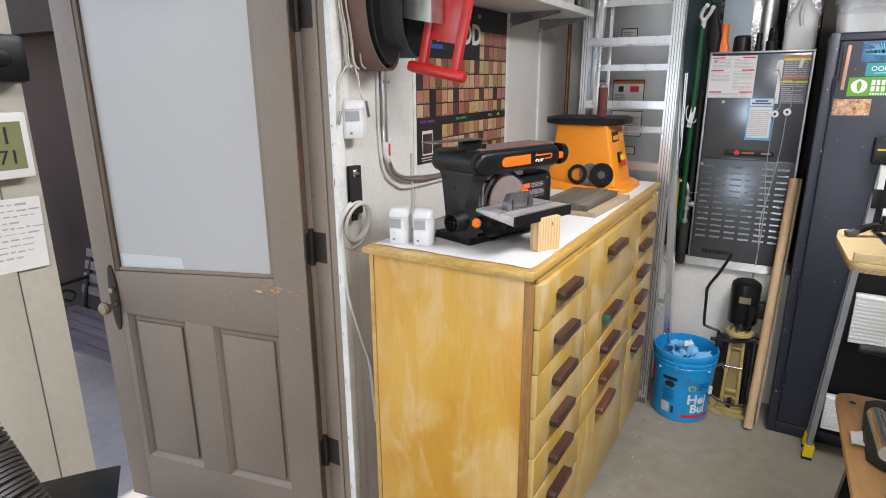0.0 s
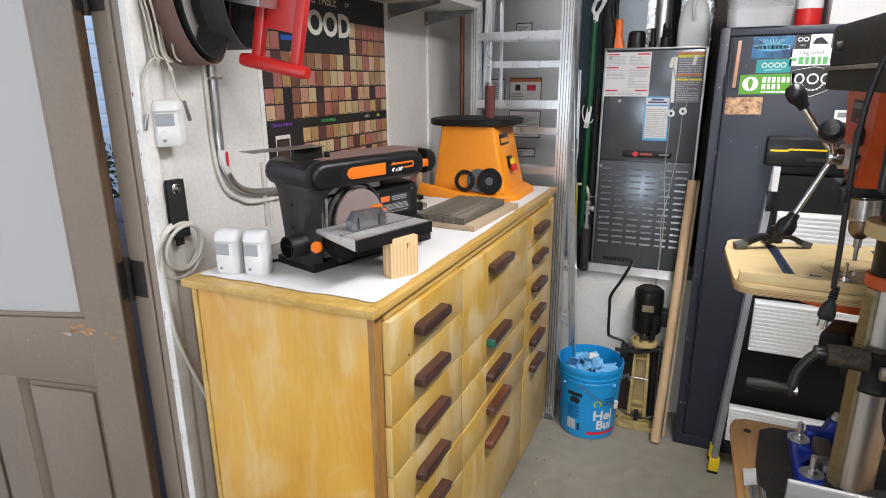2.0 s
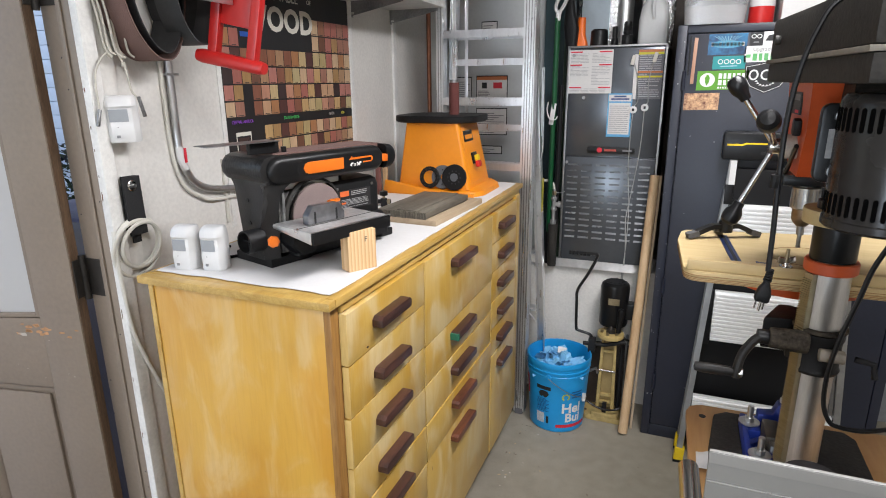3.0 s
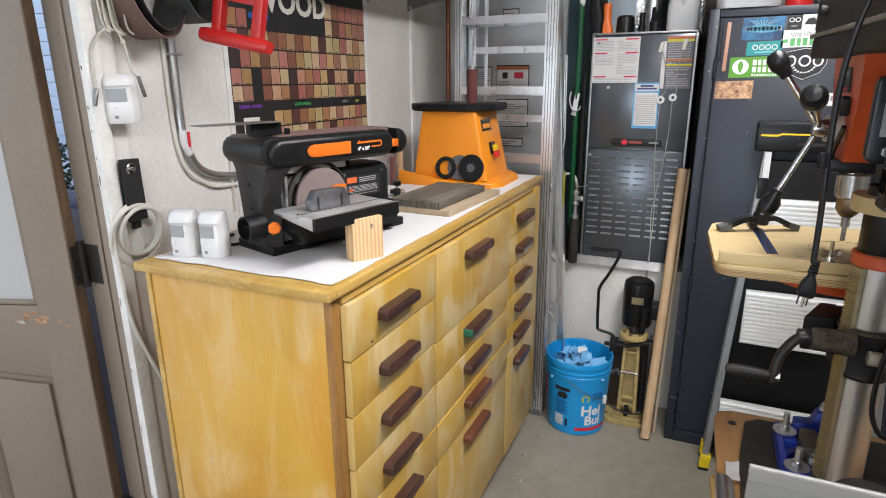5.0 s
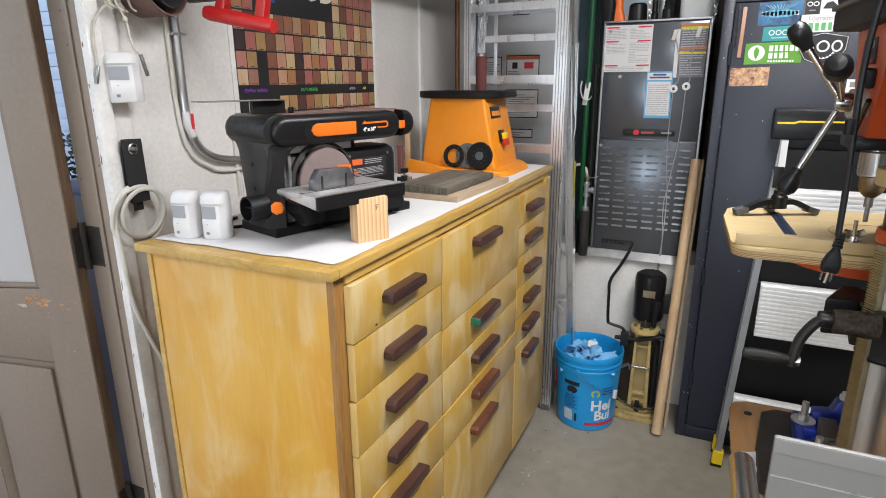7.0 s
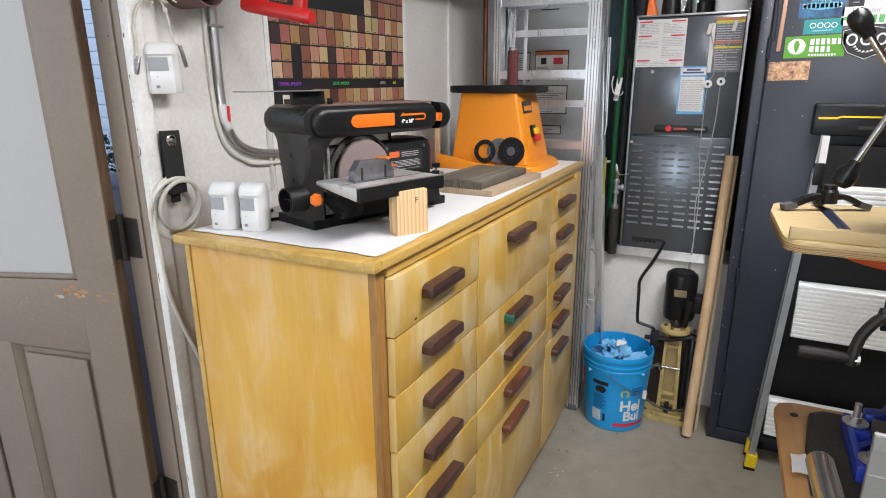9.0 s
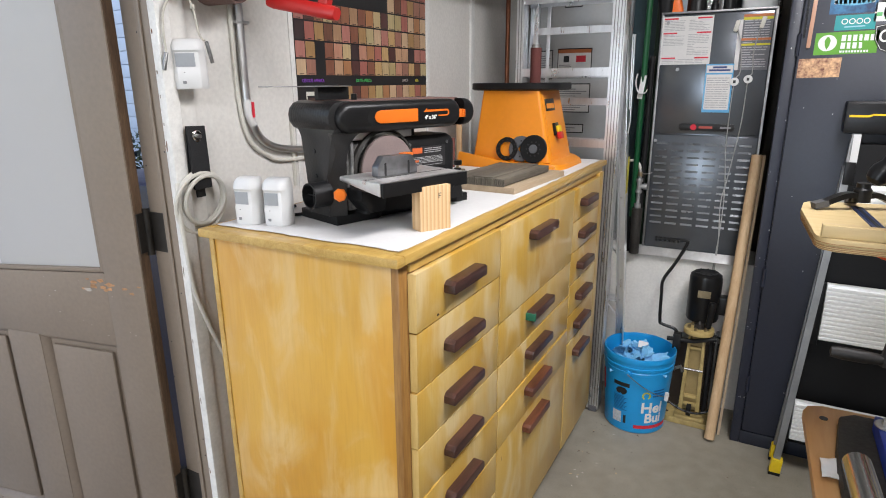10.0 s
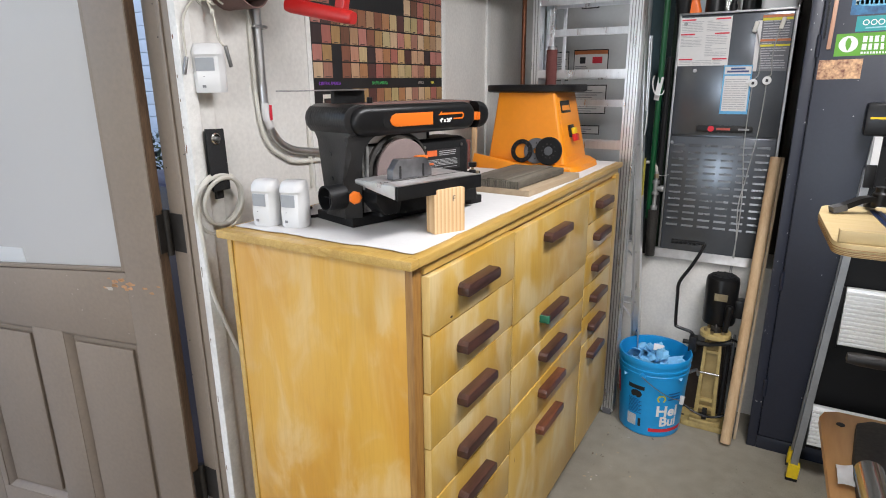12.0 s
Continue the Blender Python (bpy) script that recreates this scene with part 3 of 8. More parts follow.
part("mullion", box(-0.514, 0.0008, 0.205, -0.394, DT, 0.815, 0.0015), TAUPE, door)
for x0, x1 in ((-0.780, -0.514), (-0.394, -0.122)):
    panel = part("panel", box(x0, 0.020, 0.205, x1, DT - 0.008, 0.815), TAUPE, door)
    part("raised_field", prism([(x0 + 0.030, 0.235), (x1 - 0.030, 0.235), (x1 - 0.030, 0.785), (x0 + 0.030, 0.785)], 0.010, 0.021, "y", 0.006), TAUPE, panel)
    # sloping mouldings round the field
    for p0, p1, dx, dz in (((x0, 0.205), (x0, 0.815), 0.017, 0), ((x1, 0.205), (x1, 0.815), -0.017, 0), ((x0, 0.205), (x1, 0.205), 0, 0.017), ((x0, 0.815), (x1, 0.815), 0, -0.017)):
        bm = bmesh.new()
        sx, sz = (0.0, 1.0) if dx else (1.0, 0.0)
        ends = []
        for p, sg in ((p0, 1), (p1, -1)):
            ends.append([bm.verts.new(c) for c in ((p[0], 0.003, p[1]), (p[0] + dx * 0.35 + sg * sx * 0.006, 0.006, p[1] + dz * 0.35 + sg * sz * 0.006), (p[0] + dx + sg * sx * 0.017, 0.0198, p[1] + dz + sg * sz * 0.017), (p[0], 0.0198, p[1]))])
        for k in range(4):
            bm.faces.new((ends[0][k], ends[0][(k + 1) % 4], ends[1][(k + 1) % 4], ends[1][k]))
        bm.faces.new(ends[0])
        bm.faces.new(ends[1])
        bmesh.ops.recalc_face_normals(bm, faces=bm.faces[:])
        part("moulding", bm, TAUPE, panel)
pane = part("pane", prism([(-0.806, 0.980), (-0.122, 1.019), (-0.122, 1.945), (-0.806, 1.945)], 0.016, 0.021, "y"), FROSTED, door, "frosted glass pane")
# brighter patch laid on the pane in place of sunlight from behind
part("sunlit_patch", prism([(-0.786, 0.985), (-0.500, 1.003), (-0.505, 1.052), (-0.60, 1.049), (-0.786, 1.043)], 0.0148, 0.0158, "y"), frosted("sunlit_patch", (0.86, 0.88, 0.88), (0.93, 0.95, 0.96)), pane, "brighter strip of the pane, painted for sunlight behind it")
# left bead is darker than the others: brown, with its shade painted in
part("glazing_bead", prism([(-0.806, 0.980), (-0.786, 0.981), (-0.786, 1.945), (-0.806, 1.945)], 0.003, 0.0155, "y", 0.003), BROWN_EDGE, door, "brown glazing bead with its shade in the colour")
part("glazing_bead", box(-0.136, 0.003, 1.020, -0.122, 0.0155, 1.945, 0.003), TAUPE, door)
part("glazing_bead", prism([(-0.786, 0.981), (-0.136, 1.0185), (-0.136, 1.0305), (-0.786, 0.993)], 0.003, 0.0155, "y", 0.003), TAUPE, door)
part("glazing_bead", box(-0.786, 0.003, 1.932, -0.136, 0.0155, 1.945, 0.003), TAUPE, door)
part("edge_strip", box(0.0, 0.004, 0, 0.0025, DT - 0.002, 2.02), BROWN_EDGE, door, "dark worn door edge")
# chips of bare wood and pale specks in the paint
rng = random.Random(31)
for k in range(30):
    cx_, cz_, w_ = (rng.uniform(-0.20, -0.012), rng.uniform(0.966, 0.998), rng.uniform(0.006, 0.017)) if k < 16 else (rng.uniform(-0.70, -0.02), rng.uniform(0.83, 1.012), rng.uniform(0.001, 0.003))
    pts_ = [(cx_ + w_ * rng.uniform(0.5, 1.1) * math.cos(a), cz_ + 0.45 * w_ * rng.uniform(0.4, 1.1) * math.sin(a)) for a in (2 * math.pi * i / 8 for i in range(8))]
    part("paint_chip", prism(pts_, -0.0004, 0.0004, "y"), mat("bare_orange_wood", (0.50, 0.27, 0.13), 0.7, vary=0.35, scale=60) if k < 15 else mat("old_pale_paint", (0.50, 0.46, 0.40), 0.6), door)
part("escutcheon", prism([(0.021 * math.cos(a) - 0.825, 0.872 + 0.128 * math.sin(a)) for a in (2 * math.pi * k / 32 for k in range(32))], -0.006, 0.0, "y", 0.002), BRONZE, door, "dark oval bronze door plate")
part("door_knob", put(lathe([(0.0, 0.0), (0.012, 0.0), (0.010, 0.02), (0.009, 0.03), (0.018, 0.036), (0.027, 0.046), (0.028, 0.058), (0.021, 0.068), (0.0, 0.071)], 24), pose(-0.822, -0.006, 0.848, 90, 0, 0) @ Matrix.Diagonal((0.86, 0.86, 0.9, 1))), BRASS, door, "worn brass door knob")
part("lock_cylinder", put(cyl(0.011, 0.010, 0, 0.014, 16, 0.002), pose(-0.822, -0.006, 0.905, 90, 0, 0)), BRASS, door)
for z in (1.08, 0.33, 1.79):
    hg = part("hinge", box(0.004, 0.004, z, 0.0065, 0.033, z + 0.1), BRONZE, door, "dark worn hinge")
    part("hinge_barrel", put(cyl(0.009, 0.009, z - 0.010, z + 0.110, 14), pose(0.008, 0.034, 0)), BRONZE, hg)
for z in (1.11, 0.36, 1.82):
    structure("hinge_leaf", box(-1.166, 1.3705, z, -1.105, 1.3738, z + 0.1), BRONZE, "dark hinge leaf let into the jamb")

# ---------------------------------------------------------------- drawer cabinet
TOP = 1.205
cab = thing("drawer_cabinet", "tall amber birch plywood cabinet with fifteen drawers", "cabinet", at=pose(0, 0, 0))
part("carcass", box(-0.910, 1.364, 0.112, -0.410, 2.872, 1.186), POST, cab)
part("plinth", box(-0.905, 1.366, 0.0, -0.50, 2.86, 0.112), POST, cab)
part("end_panel", box(-0.901, 1.346, 0.02, -0.421, 1.364, 1.186, 0.001), MAPLE_END, cab, "amber birch plywood end panel with pale blotches")
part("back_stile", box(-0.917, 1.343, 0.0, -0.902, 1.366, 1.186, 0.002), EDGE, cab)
part("front_stile", box(-0.4205, 1.344, 0.0, -0.4025, 1.376, 1.186, 0.002), POST, cab)
part("face_frame", box(-0.410, 1.376, 0.112, -0.404, 2.872, 1.163), POST, cab)
part("front_stile", box(-0.410, 2.805, 0.112, -0.390, 2.872, 1.165, 0.002), MAPLE, cab)
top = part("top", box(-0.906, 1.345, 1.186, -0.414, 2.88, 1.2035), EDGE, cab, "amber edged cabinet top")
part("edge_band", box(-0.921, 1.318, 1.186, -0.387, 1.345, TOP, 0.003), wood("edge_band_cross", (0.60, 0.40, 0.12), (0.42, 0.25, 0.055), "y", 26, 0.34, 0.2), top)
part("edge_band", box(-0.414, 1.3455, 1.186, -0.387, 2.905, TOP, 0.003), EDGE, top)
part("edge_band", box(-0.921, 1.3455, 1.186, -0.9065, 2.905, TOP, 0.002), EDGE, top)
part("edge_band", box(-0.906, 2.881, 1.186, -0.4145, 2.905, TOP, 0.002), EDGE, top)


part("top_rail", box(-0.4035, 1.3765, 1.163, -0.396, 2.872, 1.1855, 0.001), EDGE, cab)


fit_rng = random.Random(19)


def drawer(y0, y1, z0, z1, hy, hz, material, hl):
    # each front sits a little differently in its opening
    y0, dx = y0 + fit_rng.uniform(-0.0005, 0.004), fit_rng.uniform(-0.0015, 0.002)
    z0, z1 = z0 + fit_rng.uniform(0.0, 0.0015), z1 - fit_rng.uniform(0.0, 0.0015)
    d = part("drawer", box(-0.4035, y0 + 0.0016, z0, -0.385 + dx, y1, z1, 0.002), MAPLE, cab)
    # thin paler strip that carries the daylight on this side in its colour
    part("edge_lipping", box(-0.4030, y0, z0 + 0.0005, -0.3855 + dx, y0 + 0.0015, z1 - 0.0005, 0.0006), LIT_EDGE, d, "birch side edge, paler for the daylight on it")
    h = hl / 2
    bm = prism([(-h, -0.011), (-h, 0.006), (-h + 0.010, 0.014), (h - 0.010, 0.014), (h, 0.006), (h, -0.011), (h - 0.004, -0.014), (-h + 0.004, -0.014)], 0, 0.028, "x", 0.003)
    part("handle", put(bm, pose(-0.3852 + dx, hy, hz, fit_rng.uniform(-1.2, 1.2))), material, d, "dark walnut bar handle" if material is WALNUT else "reddish brown wooden bar handle")
    return d


edges_a = [1.160, 1.032, 0.900, 0.768, 0.637, 0.506, 0.375, 0.114]
for i, hz in enumerate([1.098, 0.963, 0.833, 0.698, 0.572, 0.442, 0.30]):
    da = drawer(1.374, 1.794, edges_a[i + 1] + 0.002, edges_a[i], 1.572, hz, WALNUT, 0.165)
    if i == 0:
        part("knot", put(cyl(0.0036, 0.0036, 0, 0.0006, 9), pose(-0.3838, 1.463, 1.046, 0, 90, 0) @ Matrix.Diagonal((0.7, 1.4, 1, 1))), mat("dark_knot", (0.05, 0.028, 0.015), 0.7), da, "small dark knot")
edges_b = [1.155, 0.894, 0.766, 0.634, 0.506, 0.114]
for i, hz in enumerate([1.094, 0.845, 0.718, 0.593, 0.465]):
    db = drawer(1.798, 2.446, edges_b[i + 1] + 0.002, edges_b[i], 2.10, hz, ROSEWOOD if i > 2 else WALNUT, 0.195)
    if i == 1:
        part("tape", box(-0.386, 2.0012, 0.8335, -0.3562, 2.0125, 0.8555, 0.001), mat("green_tape", (0.012, 0.13, 0.075), 0.6), db, "strip of green tape on the handle")
edges_c = [1.152, 1.034, 0.918, 0.796, 0.677, 0.560, 0.114]
for i, hz in enumerate([1.096, 0.977, 0.856, 0.735, 0.619, 0.504]):
    drawer(2.450, 2.802, edges_c[i + 1] + 0.002, edges_c[i], 2.607, hz, WALNUT, 0.165)

# white paper over the top, with a torn front edge
rng = random.Random(4)
pts = [(-0.908, 1.352)]
for k in range(21):
    pts.append((-0.908 + 0.494 * k / 20, 1.366 + rng.uniform(-0.004, 0.004)))
for k in range(40):
    pts.append((-0.410 + rng.uniform(-0.003, 0.002), 1.372 + 1.50 * (k + 0.5) / 40))
pts += [(-0.412, 2.89), (-0.908, 2.89)]
tagged(part("paper_sheet", prism(pts, TOP + 0.0005, TOP + 0.0015, "z"), PAPER), "white paper sheet with torn edges over the cabinet top", "paper", kind="structure")
PT = TOP + 0.0016

# ---------------------------------------------------------------- furnace
fur = thing("furnace", "dark grey upright gas furnace with louvred lower door", "furnace", at=pose(-0.288, 3.30, 0.745))
FW, FH = 0.4445, 1.045
part("cabinet_shell", box(0, 0.02, 0, FW, 0.72, FH, 0.003), FURNACE, fur)
part("side_flange", box(0, 0.0, 0, 0.010, 0.02, FH, 0.001), DULL, fur)
part("side_flange", box(FW - 0.010, 0.0, 0, FW, 0.02, FH, 0.001), DULL, fur)
part("top_flange", box(0.0, -0.004, FH, FW, 0.72, FH + 0.008, 0.001), DULL, fur)
part("upper_door", box(0.011, 0.002, 0.545, FW - 0.011, 0.02, FH - 0.004, 0.004), FURNACE, fur)
low = part("lower_door", box(0.011, 0.0, 0.012, FW - 0.011, 0.02, 0.538, 0.004), FURNACE, fur)
# louvres are coloured lighter than the door for the light they catch
louvre = None
for r in range(13):
    for c in range(6):
        z, x = 0.495 - r * 0.0305, 0.026 + c * 0.0675
        if louvre is None:
            louvre = part("louvre", prism([(0.0, 0.0), (-0.0060, 0.001), (-0.002, 0.0085), (0.0, 0.009)], 0.0, 0.050, "x", 0.0), mat("lit_louvre_enamel", (0.19, 0.20, 0.215), 0.28, 0.7, vary=0.1), low)
            louvre.location = (x, 0, z)
        else:
            o = new("louvre", louvre.data)
            o.parent = low
            o.location = (x, 0, z)
part("drip_edge", prism([(-0.03, -0.022), (0.0, 0.012), (0.02, 0.012), (0.02, -0.02)], -0.012, FW + 0.012, "x"), GALV, fur, "bright galvanised base strip")
badge = part("badge", prism(rounded(0.224, 0.03, 0.012), -0.003, 0.0025, "y", 0.001), BLACK, fur, "black badge with a red disc")
badge.location = (0.226, 0, 0.574)
part("red_disc", put(cyl(0.013, 0.013, 0, 0.001, 24), pose(-0.052, -0.003, 0.0, 90)), RED_PRINT, badge)
part("plain_bar", box(-0.03, -0.0035, -0.005, 0.025, -0.003, 0.005), mat("dull_red_print", (0.42, 0.07, 0.05), 0.5), badge)
part("plain_bar", box(0.055, -0.0035, -0.004, 0.098, -0.003, 0.004), PRINT, badge)
rng = random.Random(9)
lab = part("label", box(0.010, 0.0008, 0.838, 0.210, 0.0018, 1.034), PAPER, fur, "white warning label with red headings")
for zz in (1.028, 0.970, 0.868):
    for xx in (0.014, 0.148):
        part("heading", box(xx, 0.0002, zz - 0.006, xx + 0.056, 0.0007, zz), RED_PRINT, lab)
part("small_print", join(bars(0.016, 0.975, 0.085, 0.045, 7, 0.0003, rng), bars(0.115, 0.975, 0.085, 0.045, 7, 0.0003, rng), bars(0.016, 0.916, 0.085, 0.048, 8, 0.0003, rng), bars(0.115, 0.875, 0.085, 0.088, 13, 0.0003, rng), bars(0.016, 0.842, 0.18, 0.02, 3, 0.0003, rng)), mat("pale_print", (0.40, 0.40, 0.41), 0.7), lab)
lab2 = part("label", box(0.199, 0.0008, 0.638, 0.308, 0.0018, 0.838), mat("pale_blue_print", (0.10, 0.36, 0.62), 0.6, vary=0.05), fur, "white service label with a blue border")
part("field", join(box(0.205, 0.0002, 0.650, 0.302, 0.0007, 0.795), box(0.203, 0.0002, 0.802, 0.304, 0.0007, 0.832)), PAPER, lab2)
part("heading", join(box(0.226, 0.0, 0.820, 0.281, 0.0002, 0.828), box(0.212, 0.0, 0.8085, 0.295, 0.0002, 0.816)), mat("navy_print", (0.03, 0.06, 0.2), 0.6), lab2)
part("small_print", bars(0.209, 0.655, 0.088, 0.13, 14, -0.0001, rng), mat("pale_print", (0.45, 0.45, 0.46), 0.7), lab2)
lab3 = part("label", box(0.322, 0.0008, 0.812, 0.430, 0.0018, 1.030), mat("grey_label", (0.13, 0.135, 0.15), 0.6), fur, "grey caution label with yellow and orange bands")
part("small_print", bars(0.328, 0.82, 0.095, 0.19, 20, 0.0003, rng), mat("light_print", (0.4, 0.4, 0.42), 0.7), lab3)
for z0, z1 in ((1.008, 1.018), (0.908, 0.916)):
    part("band", box(0.322, 0.0001, z0, 0.43, 0.0006, z1), mat("yellow_print", (0.6, 0.55, 0.03), 0.6), lab3)
for z0, z1 in ((1.0195, 1.029), (0.928, 0.937)):
    part("band", box(0.322, 0.0001, z0, 0.43, 0.0006, z1), mat("orange_print", (0.5, 0.15, 0.05), 0.6), lab3)
part("label", box(0.305, 0.0008, 0.812, 0.3215, 0.0018, 1.01), PAPER, fur, "narrow white label strip")
for x, z in ((0.085, 0.818), (0.02, 0.51), (0.03, 1.01)):
    part("screw", put(cyl(0.008, 0.007, 0, 0.004, 12), pose(x, 0.001, z, 90)), DULL, fur)
# two sensor cords hanging down the furnace
for pth, ey in (([(0.300, 0.985), (0.318, 0.93), (0.33, 0.86), (0.332, 0.80), (0.316, 0.765), (0.312, 0.62), (0.314, 0.48), (0.330, 0.30), (0.33, 0.1), (0.315, -0.15), (0.305, -0.4)], 0.985), ([(0.395, 0.995), (0.383, 0.95), (0.374, 0.88), (0.378, 0.80), (0.366, 0.775), (0.362, 0.62), (0.352, 0.50), (0.332, 0.34), (0.320, 0.24), (0.330, 0.05), (0.32, -0.2), (0.308, -0.42)], 0.995)):
    cd = thing("cord", "thin grey cord with a round tag hanging on the furnace", "cord", group="cords on the furnace", at=pose(-0.288, 3.292, 0.745))
    part("wire", sweep(smooth_path([(x, 0.004 if z > 0 else 0.006 - z * 0.0, z) for x, z in pth], 5), 0.0022, 6), mat("grey_cord", (0.32, 0.32, 0.31), 0.5), cd)
    part("end_plug", put(box(-0.008, -0.006, -0.022, 0.008, 0.006, 0.022, 0.003), pose(pth[0][0], -0.002, pth[0][1], 0, 12, 0)), CABLE, cd)
    tag = part("tag", put(cyl(0.017, 0.017, 0, 0.006, 20, 0.0015), pose(pth[4][0], 0.0, pth[4][1], 90)), WHITE, cd)
    part("tag_button", put(box(-0.005, -0.0015, -0.006, 0.005, 0, 0.006, 0.001), pose(pth[4][0], -0.006, pth[4][1])), BLACK, tag)

# ---------------------------------------------------------------- grey steel locker
lk = thing("steel_locker", "slate grey steel locker covered with stickers", "locker", at=pose(0.197, 3.03, 0))
LW, LH = 0.92, 1.85
part("body", box(0, 0.02, 0, LW, 0.50, LH, 0.006), LOCKER, lk)
part("front_frame", box(0, 0, 0, 0.036, 0.02, LH, 0.004), LOCKER, lk)
part("front_frame", box(LW - 0.036, 0, 0, LW, 0.02, LH, 0.004), LOCKER, lk)
part("front_frame", box(0.036, 0, LH - 0.03, LW - 0.036, 0.02, LH, 0.003), LOCKER, lk)
part("front_frame", box(0.036, 0, 0, LW - 0.036, 0.02, 0.06, 0.003), LOCKER, lk)
dl = part("door", box(0.040, -0.004, 0.065, LW - 0.040, 0.016, LH - 0.034, 0.004), LOCKER, lk)
for z in (0.72, 1.60, 0.25):
    part("hinge", put(cyl(0.007, 0.007, 0, 0.075, 10), pose(0.038, -0.006, z)), LOCKER, dl)

rng = random.Random(77)
for k in range(34):
    side_x = 0.006 if k % 3 else rng.uniform(0.05, 0.30)
    r_ = rng.uniform(0.0012, 0.0032)
    zc, xc = rng.uniform(0.05, 1.80), side_x + rng.uniform(-0.003, 0.028)
    pts_ = [(xc + r_ * rng.uniform(0.4, 1.0) * math.cos(a), zc + 1.3 * r_ * rng.uniform(0.5, 1.1) * math.sin(a)) for a in (2 * math.pi * i / 7 for i in range(7))]
    yf = -0.0045 if xc > 0.040 else -0.0005
    part("paint_nick", prism(pts_, yf, yf + 0.001, "y"), mat("bare_nicked_steel", (0.42, 0.42, 0.42), 0.5, vary=0.2), lk)

# ---------------------------------------------------------------- on the cabinet: belt and disc sander


def loft(levels):
    """Skin through outlines of equal length at rising heights."""
    bm = bmesh.new()
    rings = [[bm.verts.new((x, y, z)) for x, y in poly] for poly, z in levels]
    n = len(rings[0])
    for a, b in zip(rings, rings[1:]):
        for i in range(n):
            bm.faces.new((a[i], a[(i + 1) % n], b[(i + 1) % n], b[i]))
    bm.faces.new(list(reversed(rings[0])))
    bm.faces.new(rings[-1])
    bmesh.ops.recalc_face_normals(bm, faces=bm.faces[:])
    return bm


def capsule(x0, x1, z0, z1, seg=8):
    r = (z1 - z0) / 2
    zc = (z0 + z1) / 2
    pts = [(x1 - r + r * math.cos(a), zc + r * math.sin(a)) for a in (radians(-90 + 180 * k / seg) for k in range(seg + 1))]
    pts += [(x0 + r + r * math.cos(a), zc + r * math.sin(a)) for a in (radians(90 + 180 * k / seg) for k in range(seg + 1))]
    return pts


sd = thing("belt_sander", "black and orange bench belt and disc sander with dusty table", "sander", at=pose(-0.606, 1.54, PT, 0, 0, 73))
base = part("base", prism([(-0.075, 0.02), (0.045, 0.02), (0.06, 0.03), (0.30, 0.03), (0.31, 0.02), (0.352, 0.02), (0.352, 0.17), (-0.075, 0.17)], 0.0, 0.022, "z", 0.003), BLACK_MATT, sd)
part("base_housing", loft([(rounded(0.325, 0.170, 0.012, 3, 0.145, 0.072), 0.022), (rounded(0.315, 0.160, 0.012, 3, 0.145, 0.074), 0.078), (rounded(0.300, 0.145, 0.012, 3, 0.145, 0.078), 0.086)]), BLACK_MATT, sd)
brk = part("end_bracket", prism([(0.030, 0.022), (0.034, 0.10), (0.006, 0.19), (-0.006, 0.215), (0.146, 0.222), (0.128, 0.195), (0.112, 0.085), (0.108, 0.022)], -0.088, -0.046, "x", 0.003), CHARCOAL, sd)
part("bracket_flange", loft([([(-0.087, 0.030), (-0.050, 0.014), (-0.046, 0.05), (-0.080, 0.06)], 0.022), ([(-0.087, 0.031), (-0.050, 0.013), (-0.046, 0.05), (-0.080, 0.06)], 0.12), ([(-0.087, 0.022), (-0.050, 0.004), (-0.045, 0.05), (-0.080, 0.06)], 0.160), ([(-0.088, 0.010), (-0.047, -0.006), (-0.040, 0.05), (-0.080, 0.06)], 0.184), ([(-0.090, 0.0), (-0.038, -0.011), (-0.028, 0.05), (-0.080, 0.06)], 0.198), ([(-0.092, -0.003), (-0.024, -0.012), (-0.014, 0.05), (-0.080, 0.06)], 0.207)]), CHARCOAL, brk)
cover = part("end_cover", prism([(-0.040, 0.204), (-0.070, 0.206), (-0.088, 0.214), (-0.098, 0.228), (-0.100, 0.243), (-0.096, 0.257), (-0.086, 0.268), (-0.070, 0.274), (-0.040, 0.274)], -0.004, 0.158, "y", 0.004), CHARCOAL, sd)
for k in range(15):
    part("cover_rib", prism([(-0.088, 0.2138), (-0.0982, 0.228), (-0.1002, 0.243), (-0.0962, 0.2572), (-0.086, 0.2682), (-0.080, 0.262), (-0.080, 0.22)], 0.008 + k * 0.0095, 0.0125 + k * 0.0095, "y"), CHARCOAL, cover)
for yy, zz in ((0.075, 0.165), (0.073, 0.110)):
    part("bolt", put(cyl(0.005, 0.005, 0, 0.0022, 12), pose(-0.088, yy, zz, 0, -90, 0)), BLACK_PRINT, brk)
arm = part("belt_arm", put(loft([(capsule(-0.084 + d, 0.290 - d, 0.205 + d, 0.272 - d), h) for d, h in ((0.0, -0.015), (0.0, 0.006), (0.0015, 0.011), (0.005, 0.016), (0.010, 0.019), (0.015, 0.0203))]), pose(0, 0, 0, 90)), BLACK, sd)
part("arm_core", box(-0.045, 0.015, 0.209, 0.29, 0.116, 0.264, 0.004), BLACK_MATT, sd)
part("sanding_belt", prism(capsule(-0.075, 0.335, 0.2045, 0.2745, 10), 0.018, 0.114, "y"), ABRASIVE, sd, "brown abrasive belt")
